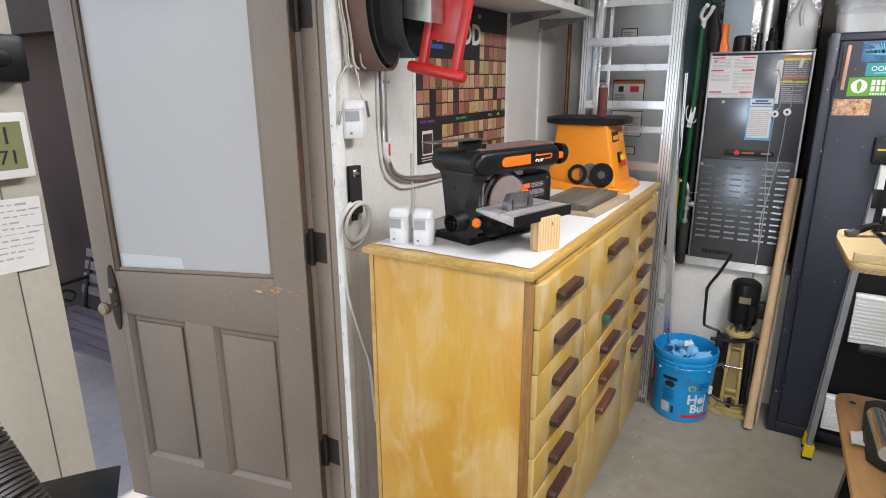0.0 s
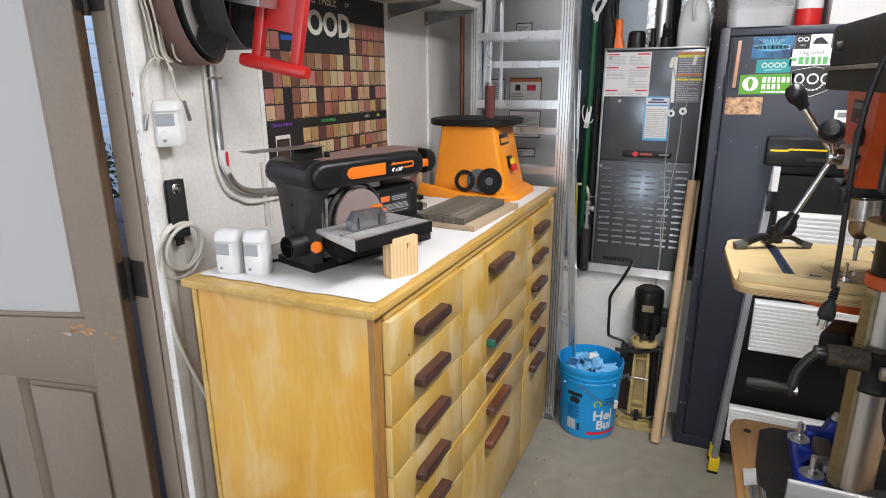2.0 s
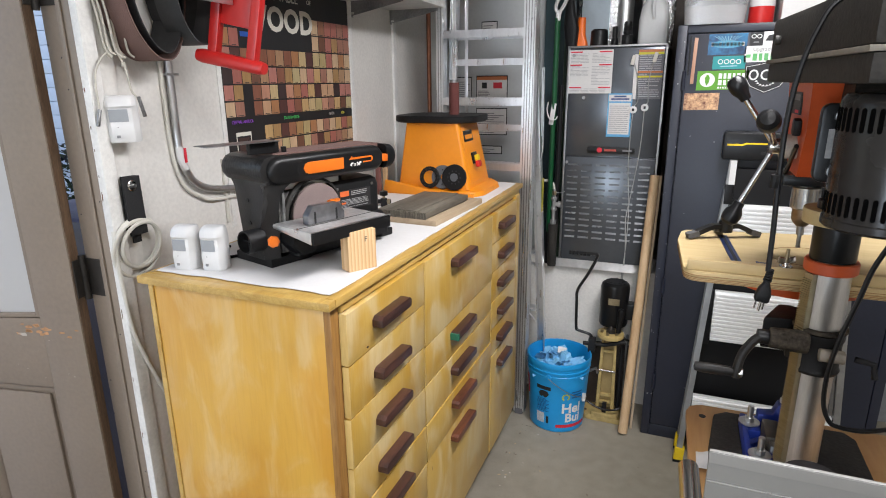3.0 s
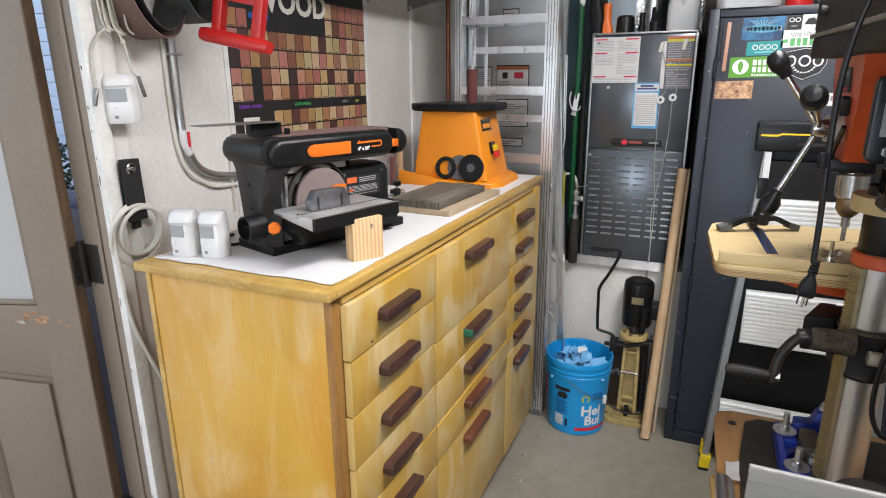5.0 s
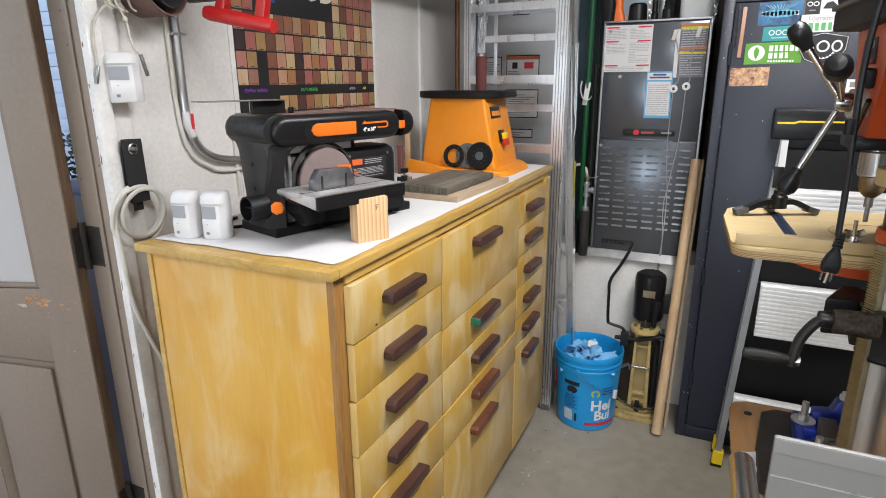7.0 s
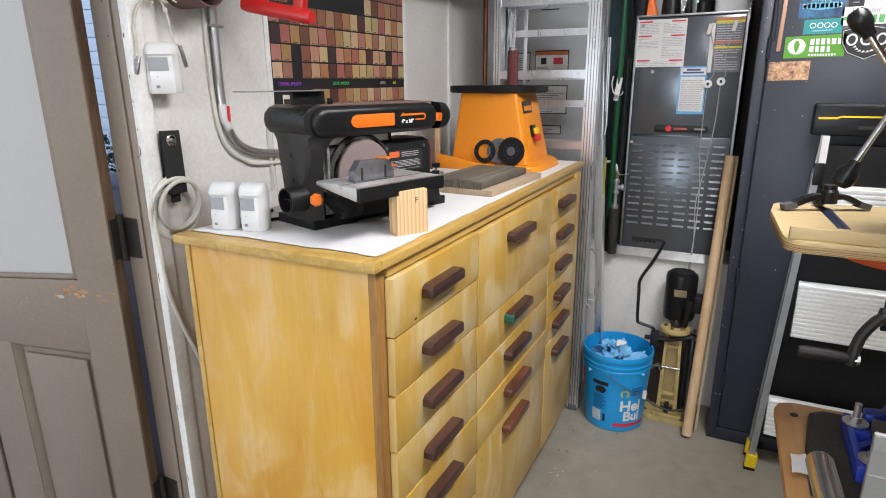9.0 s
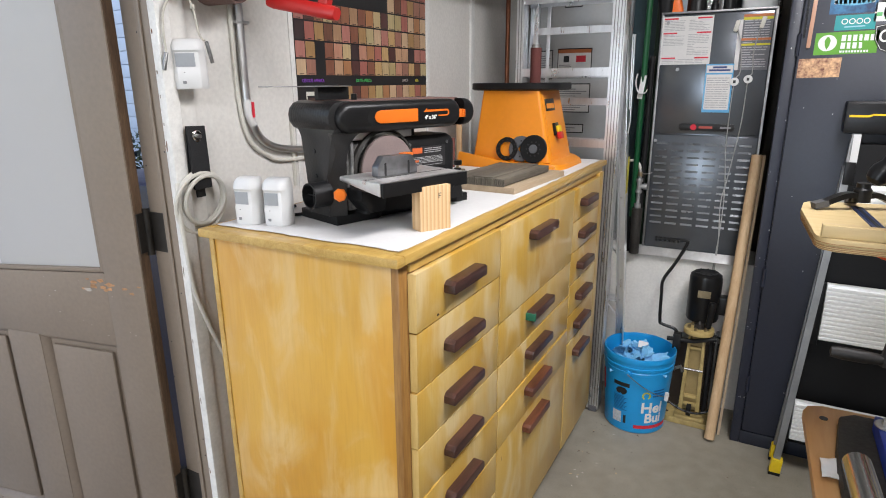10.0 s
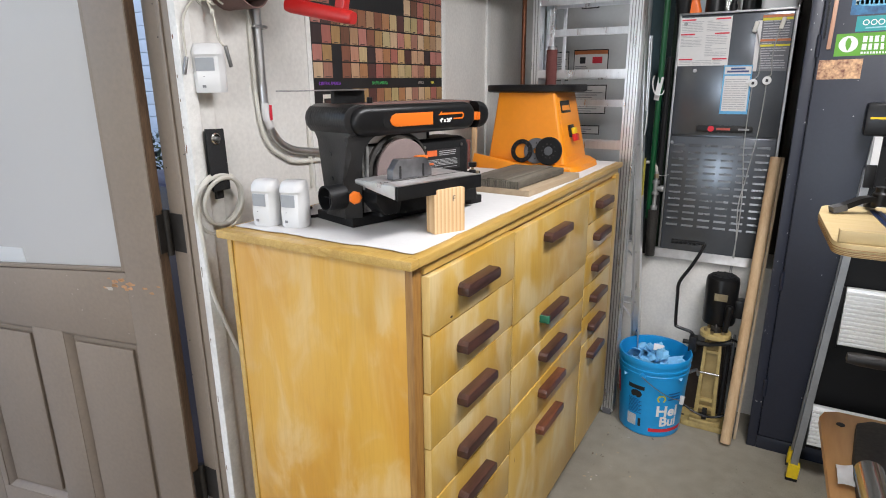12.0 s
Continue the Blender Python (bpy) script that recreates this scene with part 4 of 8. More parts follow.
part("roller_cover", put(loft([([(0.300 if x < 0.30 else x, z) for x, z in capsule(0.262 + d, 0.344 - d, 0.206 + d, 0.272 - d)], h) for d, h in ((0.0, -0.118), (0.0, 0.004), (0.002, 0.010), (0.006, 0.014), (0.012, 0.017))]), pose(0, 0, 0, 90)), BLACK, sd)
part("orange_plate", prism([(0.026, 0.2235), (0.137, 0.2235), (0.137, 0.2525), (0.026, 0.2525), (0.015, 0.248), (0.0095, 0.238), (0.015, 0.228)], -0.0235, -0.019, "y", 0.0014), SANDER_ORANGE, arm)
part("recess", prism(rounded(0.062, 0.036, 0.016, 5, 0.022, 0.238), -0.0208, -0.019, "y"), BLACK_MATT, arm)
part("arrow_mark", prism([(0.157, 0.2435), (0.167, 0.2525), (0.167, 0.2485), (0.236, 0.2485), (0.241, 0.244), (0.241, 0.237), (0.236, 0.2325), (0.206, 0.2325), (0.206, 0.2355), (0.235, 0.2355), (0.2375, 0.2375), (0.2375, 0.243), (0.235, 0.2445)], -0.0216, -0.0195, "y"), SANDER_ORANGE, arm)
words('4" x 36"', 0.0118, WHITE_PRINT, arm, Matrix.Translation((0.180, -0.0210, 0.2305)) @ FRONT, bold=0.0006)
tkn = part("tracking_knob", put(cyl(0.0165, 0.0165, -0.010, 0.010, 20, 0.003), pose(0.291, -0.004, 0.236)), SANDER_ORANGE, sd, "orange ribbed tracking wheel")
for k in range(12):
    part("grip_rib", put(box(-0.0022, -0.0185, -0.009, 0.0022, -0.0155, 0.009, 0.0008), pose(0.291, -0.004, 0.236, 0, 0, 30 * k)), SANDER_ORANGE, tkn)
part("disc_shroud", prism([(-0.042, 0.03), (0.155, 0.03), (0.155, 0.15), (0.13, 0.172), (0.09, 0.184), (0.02, 0.184), (-0.042, 0.178)], 0.020, 0.060, "y", 0.004), mat("scuffed_black_casting", (0.19, 0.185, 0.175), 0.42, vary=0.5, scale=24, fine=140, bump=0.3, dark=(0.010, 0.010, 0.010), spec=0.5), sd, "scuffed dusty black disc housing")
part("shroud_edge", box(-0.036, 0.010, 0.10, -0.028, 0.0195, 0.185, 0.002), mat("worn_metal_edge", (0.30, 0.30, 0.29), 0.4, 0.6, vary=0.6, scale=40, dark=(0.03, 0.03, 0.03)), sd)
part("work_stop", box(-0.095, 0.035, 0.276, -0.015, 0.05, 0.303, 0.002), BLACK_MATT, sd)
part("stop_plate", box(-0.21, 0.02, 0.3035, -0.02, 0.075, 0.3055, 0.0005), DULL, sd, "thin steel work stop")
part("stop_screw", put(cyl(0.007, 0.007, 0, 0.015, 12, 0.002), pose(0.005, 0.045, 0.273)), BLACK, sd)
part("disc_guard", join(put(lathe([(0.084, 0.0), (0.091, 0.004), (0.091, 0.045), (0.06, 0.06), (0.0, 0.06)], 40), pose(0.060, 0.006, 0.118, -90))), DUSTY, sd, "dusty black disc housing")
part("sanding_disc", put(cyl(0.076, 0.076, 0, 0.006, 48, 0.001), pose(0.060, 0.002, 0.118, 90)), DISC, sd, "grey brown sanding disc with a worn metal rim")
part("disc_plate", put(cyl(0.0775, 0.0775, 0, 0.005, 48), pose(0.060, 0.008, 0.118, 90)), STEEL, sd)
motor = part("motor_housing", put(loft([(rounded(0.175, 0.115, 0.02, 4), 0.0), (rounded(0.175, 0.115, 0.02, 4), 0.098), (rounded(0.168, 0.108, 0.02, 4), 0.112), (rounded(0.150, 0.09, 0.02, 4), 0.120)]), pose(0.215, 0.073, 0.064)), BLACK_MATT, sd)
part("motor_label", box(0.148, 0.0145, 0.106, 0.262, 0.0156, 0.158), BLACK_PRINT, motor, "black rating label with orange mark")
part("label_mark", box(0.150, 0.0138, 0.142, 0.182, 0.0146, 0.156), mat("orange_red_print", (0.65, 0.13, 0.03), 0.6), motor)
part("label_mark", box(0.150, 0.0138, 0.121, 0.170, 0.0146, 0.126), mat("orange_red_print", (0.65, 0.13, 0.03), 0.6), motor)
rng = random.Random(21)
part("small_print", join(bars(0.190, 0.141, 0.060, 0.014, 3, 0.0139, rng), bars(0.150, 0.110, 0.104, 0.024, 7, 0.0139, rng)), mat("pale_grey_print", (0.36, 0.36, 0.36), 0.7), motor)
for x in (0.142, 0.268):
    part("screw", put(cyl(0.004, 0.004, 0, 0.002, 10), pose(x, 0.0155, 0.165, 90)), DULL, motor)
part("arm_post", box(0.15, 0.05, 0.18, 0.19, 0.09, 0.206, 0.003), BLACK, sd)
part("belt_underside", box(-0.04, 0.016, 0.1865, 0.15, 0.10, 0.2035, 0.002), GALV, sd, "bright metal plate under the belt")
part("dust_port", put(lathe([(0.024, 0.0), (0.0285, 0.0), (0.0285, 0.046), (0.0255, 0.046), (0.024, 0.004), (0.0, 0.004)], 28), pose(-0.084, 0.042, 0.073, 0, -90, 0)), BLACK_MATT, sd)
part("port_cross", join(box(-0.118, 0.042 - 0.024, 0.0715, -0.115, 0.042 + 0.024, 0.0745), box(-0.118, 0.0405, 0.049, -0.115, 0.0435, 0.097)), BLACK_MATT, sd)
part("lock_knob", put(lathe([(0.0, 0.0), (0.008, 0.0), (0.008, 0.012), (0.014, 0.013), (0.015, 0.020), (0.011, 0.025), (0.0, 0.026)], 7), pose(-0.088, -0.010, 0.080, 90, 0, -25)), SANDER_ORANGE, sd, "orange lock knob")
part("trunnion", prism([(-0.045, 0.06), (-0.02, 0.03), (0.02, 0.03), (0.03, 0.085), (-0.045, 0.085)], -0.035, 0.02, "y", 0.003), BLACK_MATT, sd)
table = part("work_table", box(-0.072, -0.152, 0.110, 0.168, -0.012, 0.118, 0.001), CAST, sd, "dusty grey cast table")
part("table_apron", box(-0.072, -0.158, 0.088, 0.172, -0.1525, 0.117, 0.001), BLACK, table)
part("table_side", prism([(-0.1525, 0.090), (-0.014, 0.109), (-0.014, 0.1165), (-0.1525, 0.1165)], -0.0748, -0.0722, "x", 0.0004), GALV, table, "bright scuffed table edge")
part("table_side", box(0.1685, -0.1525, 0.088, 0.172, -0.014, 0.116, 0.0005), BLACK, table)
part("worn_edge", box(-0.073, -0.1588, 0.1168, 0.172, -0.1518, 0.1186, 0.0004), GALV, table, "bright worn front edge")
part("table_rib", box(-0.06, -0.14, 0.09, 0.15, -0.03, 0.1095), BLACK_MATT, table)
part("mitre_slot", box(-0.073, -0.102, 0.1175, 0.168, -0.0985, 0.1184), DUSTY, table)
part("slot_notch", box(-0.0752, -0.106, 0.1100, -0.066, -0.094, 0.1188), STEEL, table)
table.location.x -= 0.011
gauge = part("mitre_gauge", prism([(-0.045, 0.1185), (0.066, 0.1185), (0.066, 0.135), (0.050, 0.160), (-0.028, 0.162), (-0.045, 0.140)], -0.096, -0.074, "y", 0.003), mat("dark_cast_gauge", (0.24, 0.24, 0.25), 0.36, 0.85, vary=0.35, scale=16, bump=0.12), sd, "dark grey cast mitre gauge")
for x in (-0.025, 0.040):
    part("slot", prism(rounded(0.005, 0.028, 0.002, 3, x, 0.134), -0.0968, -0.0955, "y"), BLACK_PRINT, gauge)
part("gauge_knob", put(join(cyl(0.009, 0.009, 0, 0.010, 14, 0.002), box(-0.024, -0.006, 0.002, 0.024, 0.006, 0.010, 0.003)), pose(0.066, -0.058, 0.150, 0, 4, 20)), SANDER_ORANGE, gauge)
cordp = sweep(smooth_path([(-0.06, 0.165, 0.006), (-0.10, 0.19, 0.004), (-0.10, 0.24, 0.004), (-0.03, 0.275, 0.004)], 6), 0.004, 8)
part("power_cord", cordp, BLACK, sd)

# wooden block under the table, with pencil marks
blk = thing("wood_block", "raw fir block with visible grain and a pencil letter F", "wood block", at=pose(-0.4335, 1.545, PT, 0, 0, 60))
part("block", box(-0.038, -0.002, 0, 0.038, 0.036, 0.098, 0.0012), FIR, blk)
words("F", 0.018, mat("pencil", (0.07, 0.06, 0.055), 0.7), blk, Matrix.Translation((0.010, -0.0022, 0.075)) @ FRONT, "pencil_mark")

# ---------------------------------------------------------------- alarm sensors


def detector(m, tilt=0.0):
    d = thing("alarm_sensor", "white plastic alarm sensor with a grey lens window", "alarm sensor", group="alarm sensors", at=m)
    lv = []
    for z, s, f in ((0, 0.93, 0.003), (0.004, 0.98, 0.001), (0.040, 1.0, 0.0), (0.046, 1.0, 0.003), (0.080, 1.0, 0.003), (0.085, 1.0, -0.001), (0.098, 0.97, 0.002), (0.106, 0.90, 0.008), (0.110, 0.80, 0.015)):
        lv.append(([(s * x, max(y, 0) * (1 if y > 0.03 else 1) + (f if y < 0.03 else 0)) for x, y in ((-0.030, 0.045), (-0.0325, 0.040), (-0.0325, 0.016), (-0.030, 0.007), (-0.024, 0.0015), (-0.012, -0.0), (0.012, 0.0), (0.020, 0.0015), (0.030, 0.012), (0.0325, 0.020), (0.0325, 0.040), (0.030, 0.045))], z))
    part("shell", loft(lv), WHITE, d)
    part("sensor_window", loft([([(-0.026, 0.0045), (-0.012, 0.0016), (0.012, 0.0016), (0.012, 0.006), (-0.026, 0.010)], z) for z in (0.049, 0.078)]), LENS, d, "grey sensor window")
    part("led", box(-0.012, -0.0012, 0.036, -0.0095, 0.0004, 0.0375), PRINT, d)
    part("small_mark", box(-0.016, -0.0012, 0.012, -0.009, 0.0008, 0.018), PRINT, d)
    return d


det = detector(pose(-0.843, 1.388, PT, 0, 0, 12) @ Matrix.Diagonal((0.93, 0.93, 0.97, 1)))
detector(pose(-0.771, 1.407, PT, 0, 0, 14) @ Matrix.Diagonal((0.93, 0.93, 0.97, 1)))
wall_det = copy_thing(det, pose(WX + 0.056, 1.418, 1.506, 0, -1, 46) @ Matrix.Diagonal((1.20, 1.05, 1.05, 1)))
wall_det["label"] = "white alarm sensor hung by cords on the wall"

# ---------------------------------------------------------------- spindle sander
sp = thing("spindle_sander", "orange bench spindle sander with a black round table", "sander", at=pose(0, 0, PT))
part("base", loft([(rounded(0.425, 0.345, 0.08, 6, -0.668, 2.665), 0.0), (rounded(0.415, 0.335, 0.08, 6, -0.668, 2.665), 0.018), (rounded(0.36, 0.30, 0.07, 6, -0.665, 2.675), 0.03)]), ORANGE, sp)
part("front_lip", prism([(-0.865, 0.0), (-0.475, 0.0), (-0.475, 0.016), (-0.60, 0.018), (-0.70, 0.03), (-0.855, 0.055)], 2.482, 2.496, "y", 0.003), ORANGE, sp)
part("body", loft([(rounded(0.309, 0.265, 0.012, 3, -0.6575, 2.6475), 0.025), (rounded(0.221, 0.235, 0.012, 3, -0.6695, 2.6525), 0.282)]), ORANGE, sp)
part("table", loft([(rounded(0.334, 0.29, 0.09, 8, -0.678, 2.672), 0.279), (rounded(0.350, 0.31, 0.10, 8, -0.678, 2.672), 0.284), (rounded(0.350, 0.31, 0.10, 8, -0.678, 2.672), 0.303), (rounded(0.344, 0.304, 0.10, 8, -0.678, 2.672), 0.306)]), BLACK_MATT, sp, "black round edged table")
part("abrasive_drum", put(cyl(0.0205, 0.0205, 0.306, 0.432, 24), pose(-0.628, 2.68, 0)), mat("dark_red_abrasive", (0.12, 0.035, 0.03), 0.85, vary=0.2, fine=250, bump=0.4), sp, "dark red sanding drum")
part("drum_washer", put(cyl(0.0175, 0.0175, 0.432, 0.444, 20), pose(-0.628, 2.68, 0)), DULL, sp)
# control face on the flank
CT = Matrix.Translation((-0.5295, 2.650, 0.155)) @ pose(0, 0, 0, 0, -12.3, 0)
plate = part("control_plate", put(box(-0.003, -0.10, -0.11, 0.0, 0.10, 0.11, 0.002), CT), ORANGE, sp)
part("name_plate", put(box(0.0, -0.085, 0.052, 0.002, 0.015, 0.096, 0.001), CT), BLACK, plate, "black name plate")
part("plain_bar", put(box(0.002, -0.075, 0.061, 0.0025, 0.007, 0.079), CT), ORANGE, plate)
sw = part("switch_box", put(box(0.0, -0.042, -0.040, 0.010, 0.002, 0.006, 0.002), CT), BLACK, plate)
part("switch_flap", put(box(0.010, -0.038, -0.030, 0.022, -0.002, -0.006, 0.004), CT), YELLOW, sw, "yellow switch flap")
part("stop_button", put(box(0.010, -0.038, -0.056, 0.026, -0.002, -0.030, 0.004), CT), RED, sw, "red stop paddle")
# spare inserts leaning on the body


def ring_disc(name, r, hole, thick, material, label, m, holes=0):
    d = thing(name, label, "insert", group="table inserts", at=m)
    prof = [(hole, 0), (r - 0.002, 0), (r, 0.002), (r, thick - 0.002), (r - 0.002, thick), (hole, thick), (hole, 0)]
    part("ring", put(lathe(prof, 36), pose(0, 0, r, 90)), material, d)
    for k in range(holes):
        a = 2 * math.pi * k / holes
        rr = (r + hole) / 2
        part("dimple", put(cyl(0.003, 0.003, 0, 0.001, 8), pose(rr * math.cos(a), -thick, r + rr * math.sin(a), 90)), BLACK_PRINT, d)
    return d


LZ = PT + 0.0312
ring_disc("table_insert", 0.043, 0.027, 0.005, BLACK_MATT, "thin black ring insert leaning on the sander", pose(-0.668, 2.503, LZ - 0.004, -10), 12)
ring_disc("table_insert", 0.047, 0.010, 0.006, mat("grey_plastic", (0.10, 0.105, 0.115), 0.5, vary=0.2), "grey round table insert leaning on the sander", pose(-0.615, 2.510, LZ - 0.006, -10), 8)
dsc = ring_disc("table_insert", 0.051, 0.0, 0.007, BLACK_MATT, "black round table insert with a pale centre", pose(-0.563, 2.502, LZ - 0.008, -10), 10)
part("hub", put(cyl(0.016, 0.016, 0, 0.002, 20), pose(0, -0.007, 0.051, 90)), mat("grey_plastic", (0.10, 0.105, 0.115), 0.5), dsc)
# sanding sticks behind the sander
for i, (x, y, c, h) in enumerate(((-0.862, 2.44, mat("brown_stick", (0.16, 0.06, 0.05), 0.8), 0.11), (-0.885, 2.46, DULL, 0.10), (-0.872, 2.52, DOWEL, 0.165))):
    st = thing("sanding_stick", "slim upright sanding stick beside the spindle sander", "stick", group="sanding sticks", at=pose(x, y, PT))
    part("stick", box(-0.010, -0.006, 0, 0.010, 0.006, h, 0.002), c, st)

# small pipe fitting behind the belt sander
vf = thing("pipe_fitting", "small brass pipe fitting with a black knob on the cabinet", "fitting", at=pose(-0.735, 2.238, PT))
fb = part("fitting_body", join(cyl(0.013, 0.012, 0, 0.030, 16, 0.002), put(cyl(0.008, 0.008, -0.024, 0.026, 14, 0.001), pose(0, 0, 0.018, 0, 90, 20))), IRON, vf)
part("brass_nut", put(cyl(0.0105, 0.0105, 0.012, 0.024, 6, 0.001), pose(0, 0, 0.018, 0, 90, 20)), BRASS, fb, "brass hex nut")
part("brass_stem", cyl(0.005, 0.005, 0.030, 0.040, 12), BRASS, fb)
part("fitting_knob", put(cyl(0.015, 0.015, 0.040, 0.056, 12, 0.003), pose(0, 0, 0)), BLACK, vf, "black knob")

# boards on the cabinet
bd = thing("plywood_board", "flat pale plywood board on the cabinet top", "board", at=pose(-0.52, 2.215, PT, 0, 0, -3))
part("board", box(-0.095, -0.20, 0, 0.095, 0.20, 0.018, 0.001), wood("dull_ply", (0.46, 0.36, 0.24), (0.34, 0.25, 0.16), "y", 8, 0.7), bd)
bd2 = thing("grooved_board", "weathered grey wooden board with a ribbed edge", "board", at=pose(-0.548, 2.195, PT + 0.0182, 0, 0, -3))
part("board", box(-0.092, -0.175, 0.002, 0.088, 0.165, 0.022, 0.002), GREYWOOD, bd2)
part("board_strip", box(-0.02, -0.172, 0.0222, 0.05, 0.162, 0.0252, 0.001), GREYWOOD, bd2)
for k in range(30):
    part("rib", box(-0.09 + k * 0.006, -0.1785, 0.0, -0.0865 + k * 0.006, -0.1752, 0.022), GREYWOOD, bd2)

# ---------------------------------------------------------------- on the wall
# poster of wood samples
PY0, PY1, PZ0, PZ1 = 1.832, 2.588, 1.372, 1.958
po = thing("poster", "black poster chart of wood samples", "poster", at=pose(0, 0, 0))
part("sheet", box(WX + 0.001, PY0, PZ0, WX + 0.003, PY1, PZ1), BLACK_PRINT, po)
PXF = WX + 0.0032
TONES = [(0.42, 0.25, 0.14), (0.55, 0.36, 0.16), (0.30, 0.13, 0.07), (0.60, 0.42, 0.26), (0.10, 0.04, 0.035), (0.42, 0.20, 0.09), (0.56, 0.42, 0.22), (0.40, 0.14, 0.11), (0.25, 0.10, 0.06), (0.52, 0.26, 0.17), (0.46, 0.36, 0.17), (0.17, 0.075, 0.045), (0.56, 0.34, 0.20), (0.36, 0.17, 0.12), (0.52, 0.42, 0.22), (0.05, 0.03, 0.03), (0.48, 0.20, 0.16), (0.40, 0.24, 0.10)]
SWATCH = island_mat("printed_wood_samples", TONES, 0.5)
rowz = [(1.372, 1.409), (1.412, 1.456), (1.459, 1.508), (1.540, 1.587), (1.590, 1.638), (1.641, 1.694), (1.697, 1.751), (1.754, 1.808), (1.811, 1.866)]
ncol, cw = 17, (PY1 - PY0) / 17
sw_bm = bmesh.new()
for r, (z0, z1) in enumerate(rowz):
    for c in range(ncol):
        if (r >= 7 and c < 11 and not (r == 7 and c < 2)) or (r < 3 and c < 4) or (r in (3, 4) and c == 2):
            continue
        if r < 3 and c == 4 and r == 0:
            continue
        y0 = PY0 + c * cw
        vs = [sw_bm.verts.new((PXF + 0.0003, y, z)) for y, z in ((y0 + 0.0015, z0 + 0.001), (y0 + cw - 0.0015, z0 + 0.001), (y0 + cw - 0.0015, z1 - 0.001), (y0 + 0.0015, z1 - 0.001))]
        sw_bm.faces.new(vs)
cap_bm = bmesh.new()
rng = random.Random(8)
for f in sw_bm.faces[:]:
    yl, yr, zl = min(v.co.y for v in f.verts), max(v.co.y for v in f.verts), min(v.co.z for v in f.verts)
    w_ = (yr - yl) * rng.uniform(0.35, 0.7)
    yc_ = (yl + yr) / 2
    cap_bm.faces.new([cap_bm.verts.new((PXF + 0.0006, y, z)) for y, z in ((yc_ - w_ / 2, zl + 0.002), (yc_ + w_ / 2, zl + 0.002), (yc_ + w_ / 2, zl + 0.0042), (yc_ - w_ / 2, zl + 0.0042))])
part("caption_lines", cap_bm, mat("dark_caption_print", (0.05, 0.045, 0.04), 0.7), po)["kind"] = "stuff"
part("swatch_grid", sw_bm, SWATCH, po, "grid of printed wood grain samples")["kind"] = "stuff"
PALE_PRINT = mat("cream_print", (0.62, 0.60, 0.53), 0.6, vary=0.03)
words("PERIODIC TABLE", 0.050, PALE_PRINT, po, Matrix.Translation((PXF, 2.10, 1.925)) @ SIDE, "title_line", squeeze=0.80)
words("OF", 0.022, PALE_PRINT, po, Matrix.Translation((PXF, 2.318, 1.922)) @ SIDE, "title_line")
words("WOOD", 0.108, PALE_PRINT, po, Matrix.Translation((PXF, 2.145, 1.845)) @ SIDE, "title_line", squeeze=1.02, bold=0.0035)
part("blue_band", box(PXF, 1.93, 1.785, PXF + 0.0003, 2.02, 1.80), mat("blue_print", (0.02, 0.09, 0.4), 0.6), po)
for txt, yc, colr in (("CENTRAL AMERICA", 1.905, (0.25, 0.06, 0.5)), ("SOUTH AMERICA", 2.165, (0.06, 0.5, 0.12)), ("AFRICA", 2.43, (0.35, 0.33, 0.3)), ("ASIA", 2.515, (0.65, 0.6, 0.05))):
    words(txt, 0.0145, mat("print_" + txt.split()[0].lower(), colr, 0.6), po, Matrix.Translation((PXF, yc, 1.524)) @ SIDE, "region_title", squeeze=0.8)
key = part("key_frame", join(box(PXF, 1.868, 1.402, PXF + 0.0004, 1.872, 1.492), box(PXF, 1.936, 1.402, PXF + 0.0004, 1.940, 1.492), box(PXF, 1.872, 1.402, PXF + 0.0004, 1.936, 1.407), box(PXF, 1.872, 1.480, PXF + 0.0004, 1.936, 1.492)), PALE_PRINT, po)
part("key_swatch", box(PXF, 1.880, 1.412, PXF + 0.0003, 1.928, 1.474), mat("dark_wood_print", (0.05, 0.025, 0.02), 0.6), po)
part("key_lines", join(box(PXF, 1.86, 1.390, PXF + 0.0003, 1.955, 1.394), box(PXF, 1.86, 1.381, PXF + 0.0003, 1.95, 1.384)), PALE_PRINT, po)

# conduit and cable
cn = thing("conduit", "bent galvanised steel conduit clipped to the wall", "conduit", at=pose(0, 0, 0))
X = WX + 0.013
part("pipe", sweep(smooth_path([(X, 1.622, 2.6), (X, 1.622, 2.0), (X, 1.621, 1.70), (X, 1.620, 1.50), (X, 1.629, 1.43), (X, 1.655, 1.378), (X, 1.705, 1.346), (X, 1.79, 1.330), (X, 1.95, 1.318), (X, 2.3, 1.318)], 6), 0.0105, 14), GALV, cn)
part("pipe_label", sweep([(X, 1.6205, 1.475), (X, 1.6205, 1.44), (X, 1.636, 1.41)], 0.0112, 14), PAPER, cn, "paper label with red print on the pipe")
part("red_mark", box(X + 0.0105, 1.626, 1.43, X + 0.0125, 1.634, 1.47), RED_PRINT, cn)
part("clip", box(WX, 1.60, 1.665, WX + 0.024, 1.645, 1.672, 0.002), GALV, cn)
cb = thing("wall_cable", "painted cable running beside the conduit", "cable", at=pose(0, 0, 0))
part("cable", sweep(smooth_path([(WX + 0.006, 1.598, 2.4), (WX + 0.006, 1.598, 1.7), (WX + 0.006, 1.600, 1.48), (WX + 0.006, 1.622, 1.375), (WX + 0.006, 1.68, 1.325), (WX + 0.006, 1.78, 1.30), (WX + 0.006, 2.2, 1.295)], 6), 0.006, 8), CABLE, cb)
part("cable_tie", box(WX, 1.788, 1.22, WX + 0.01, 1.796, 1.42, 0.002), CABLE, cb)

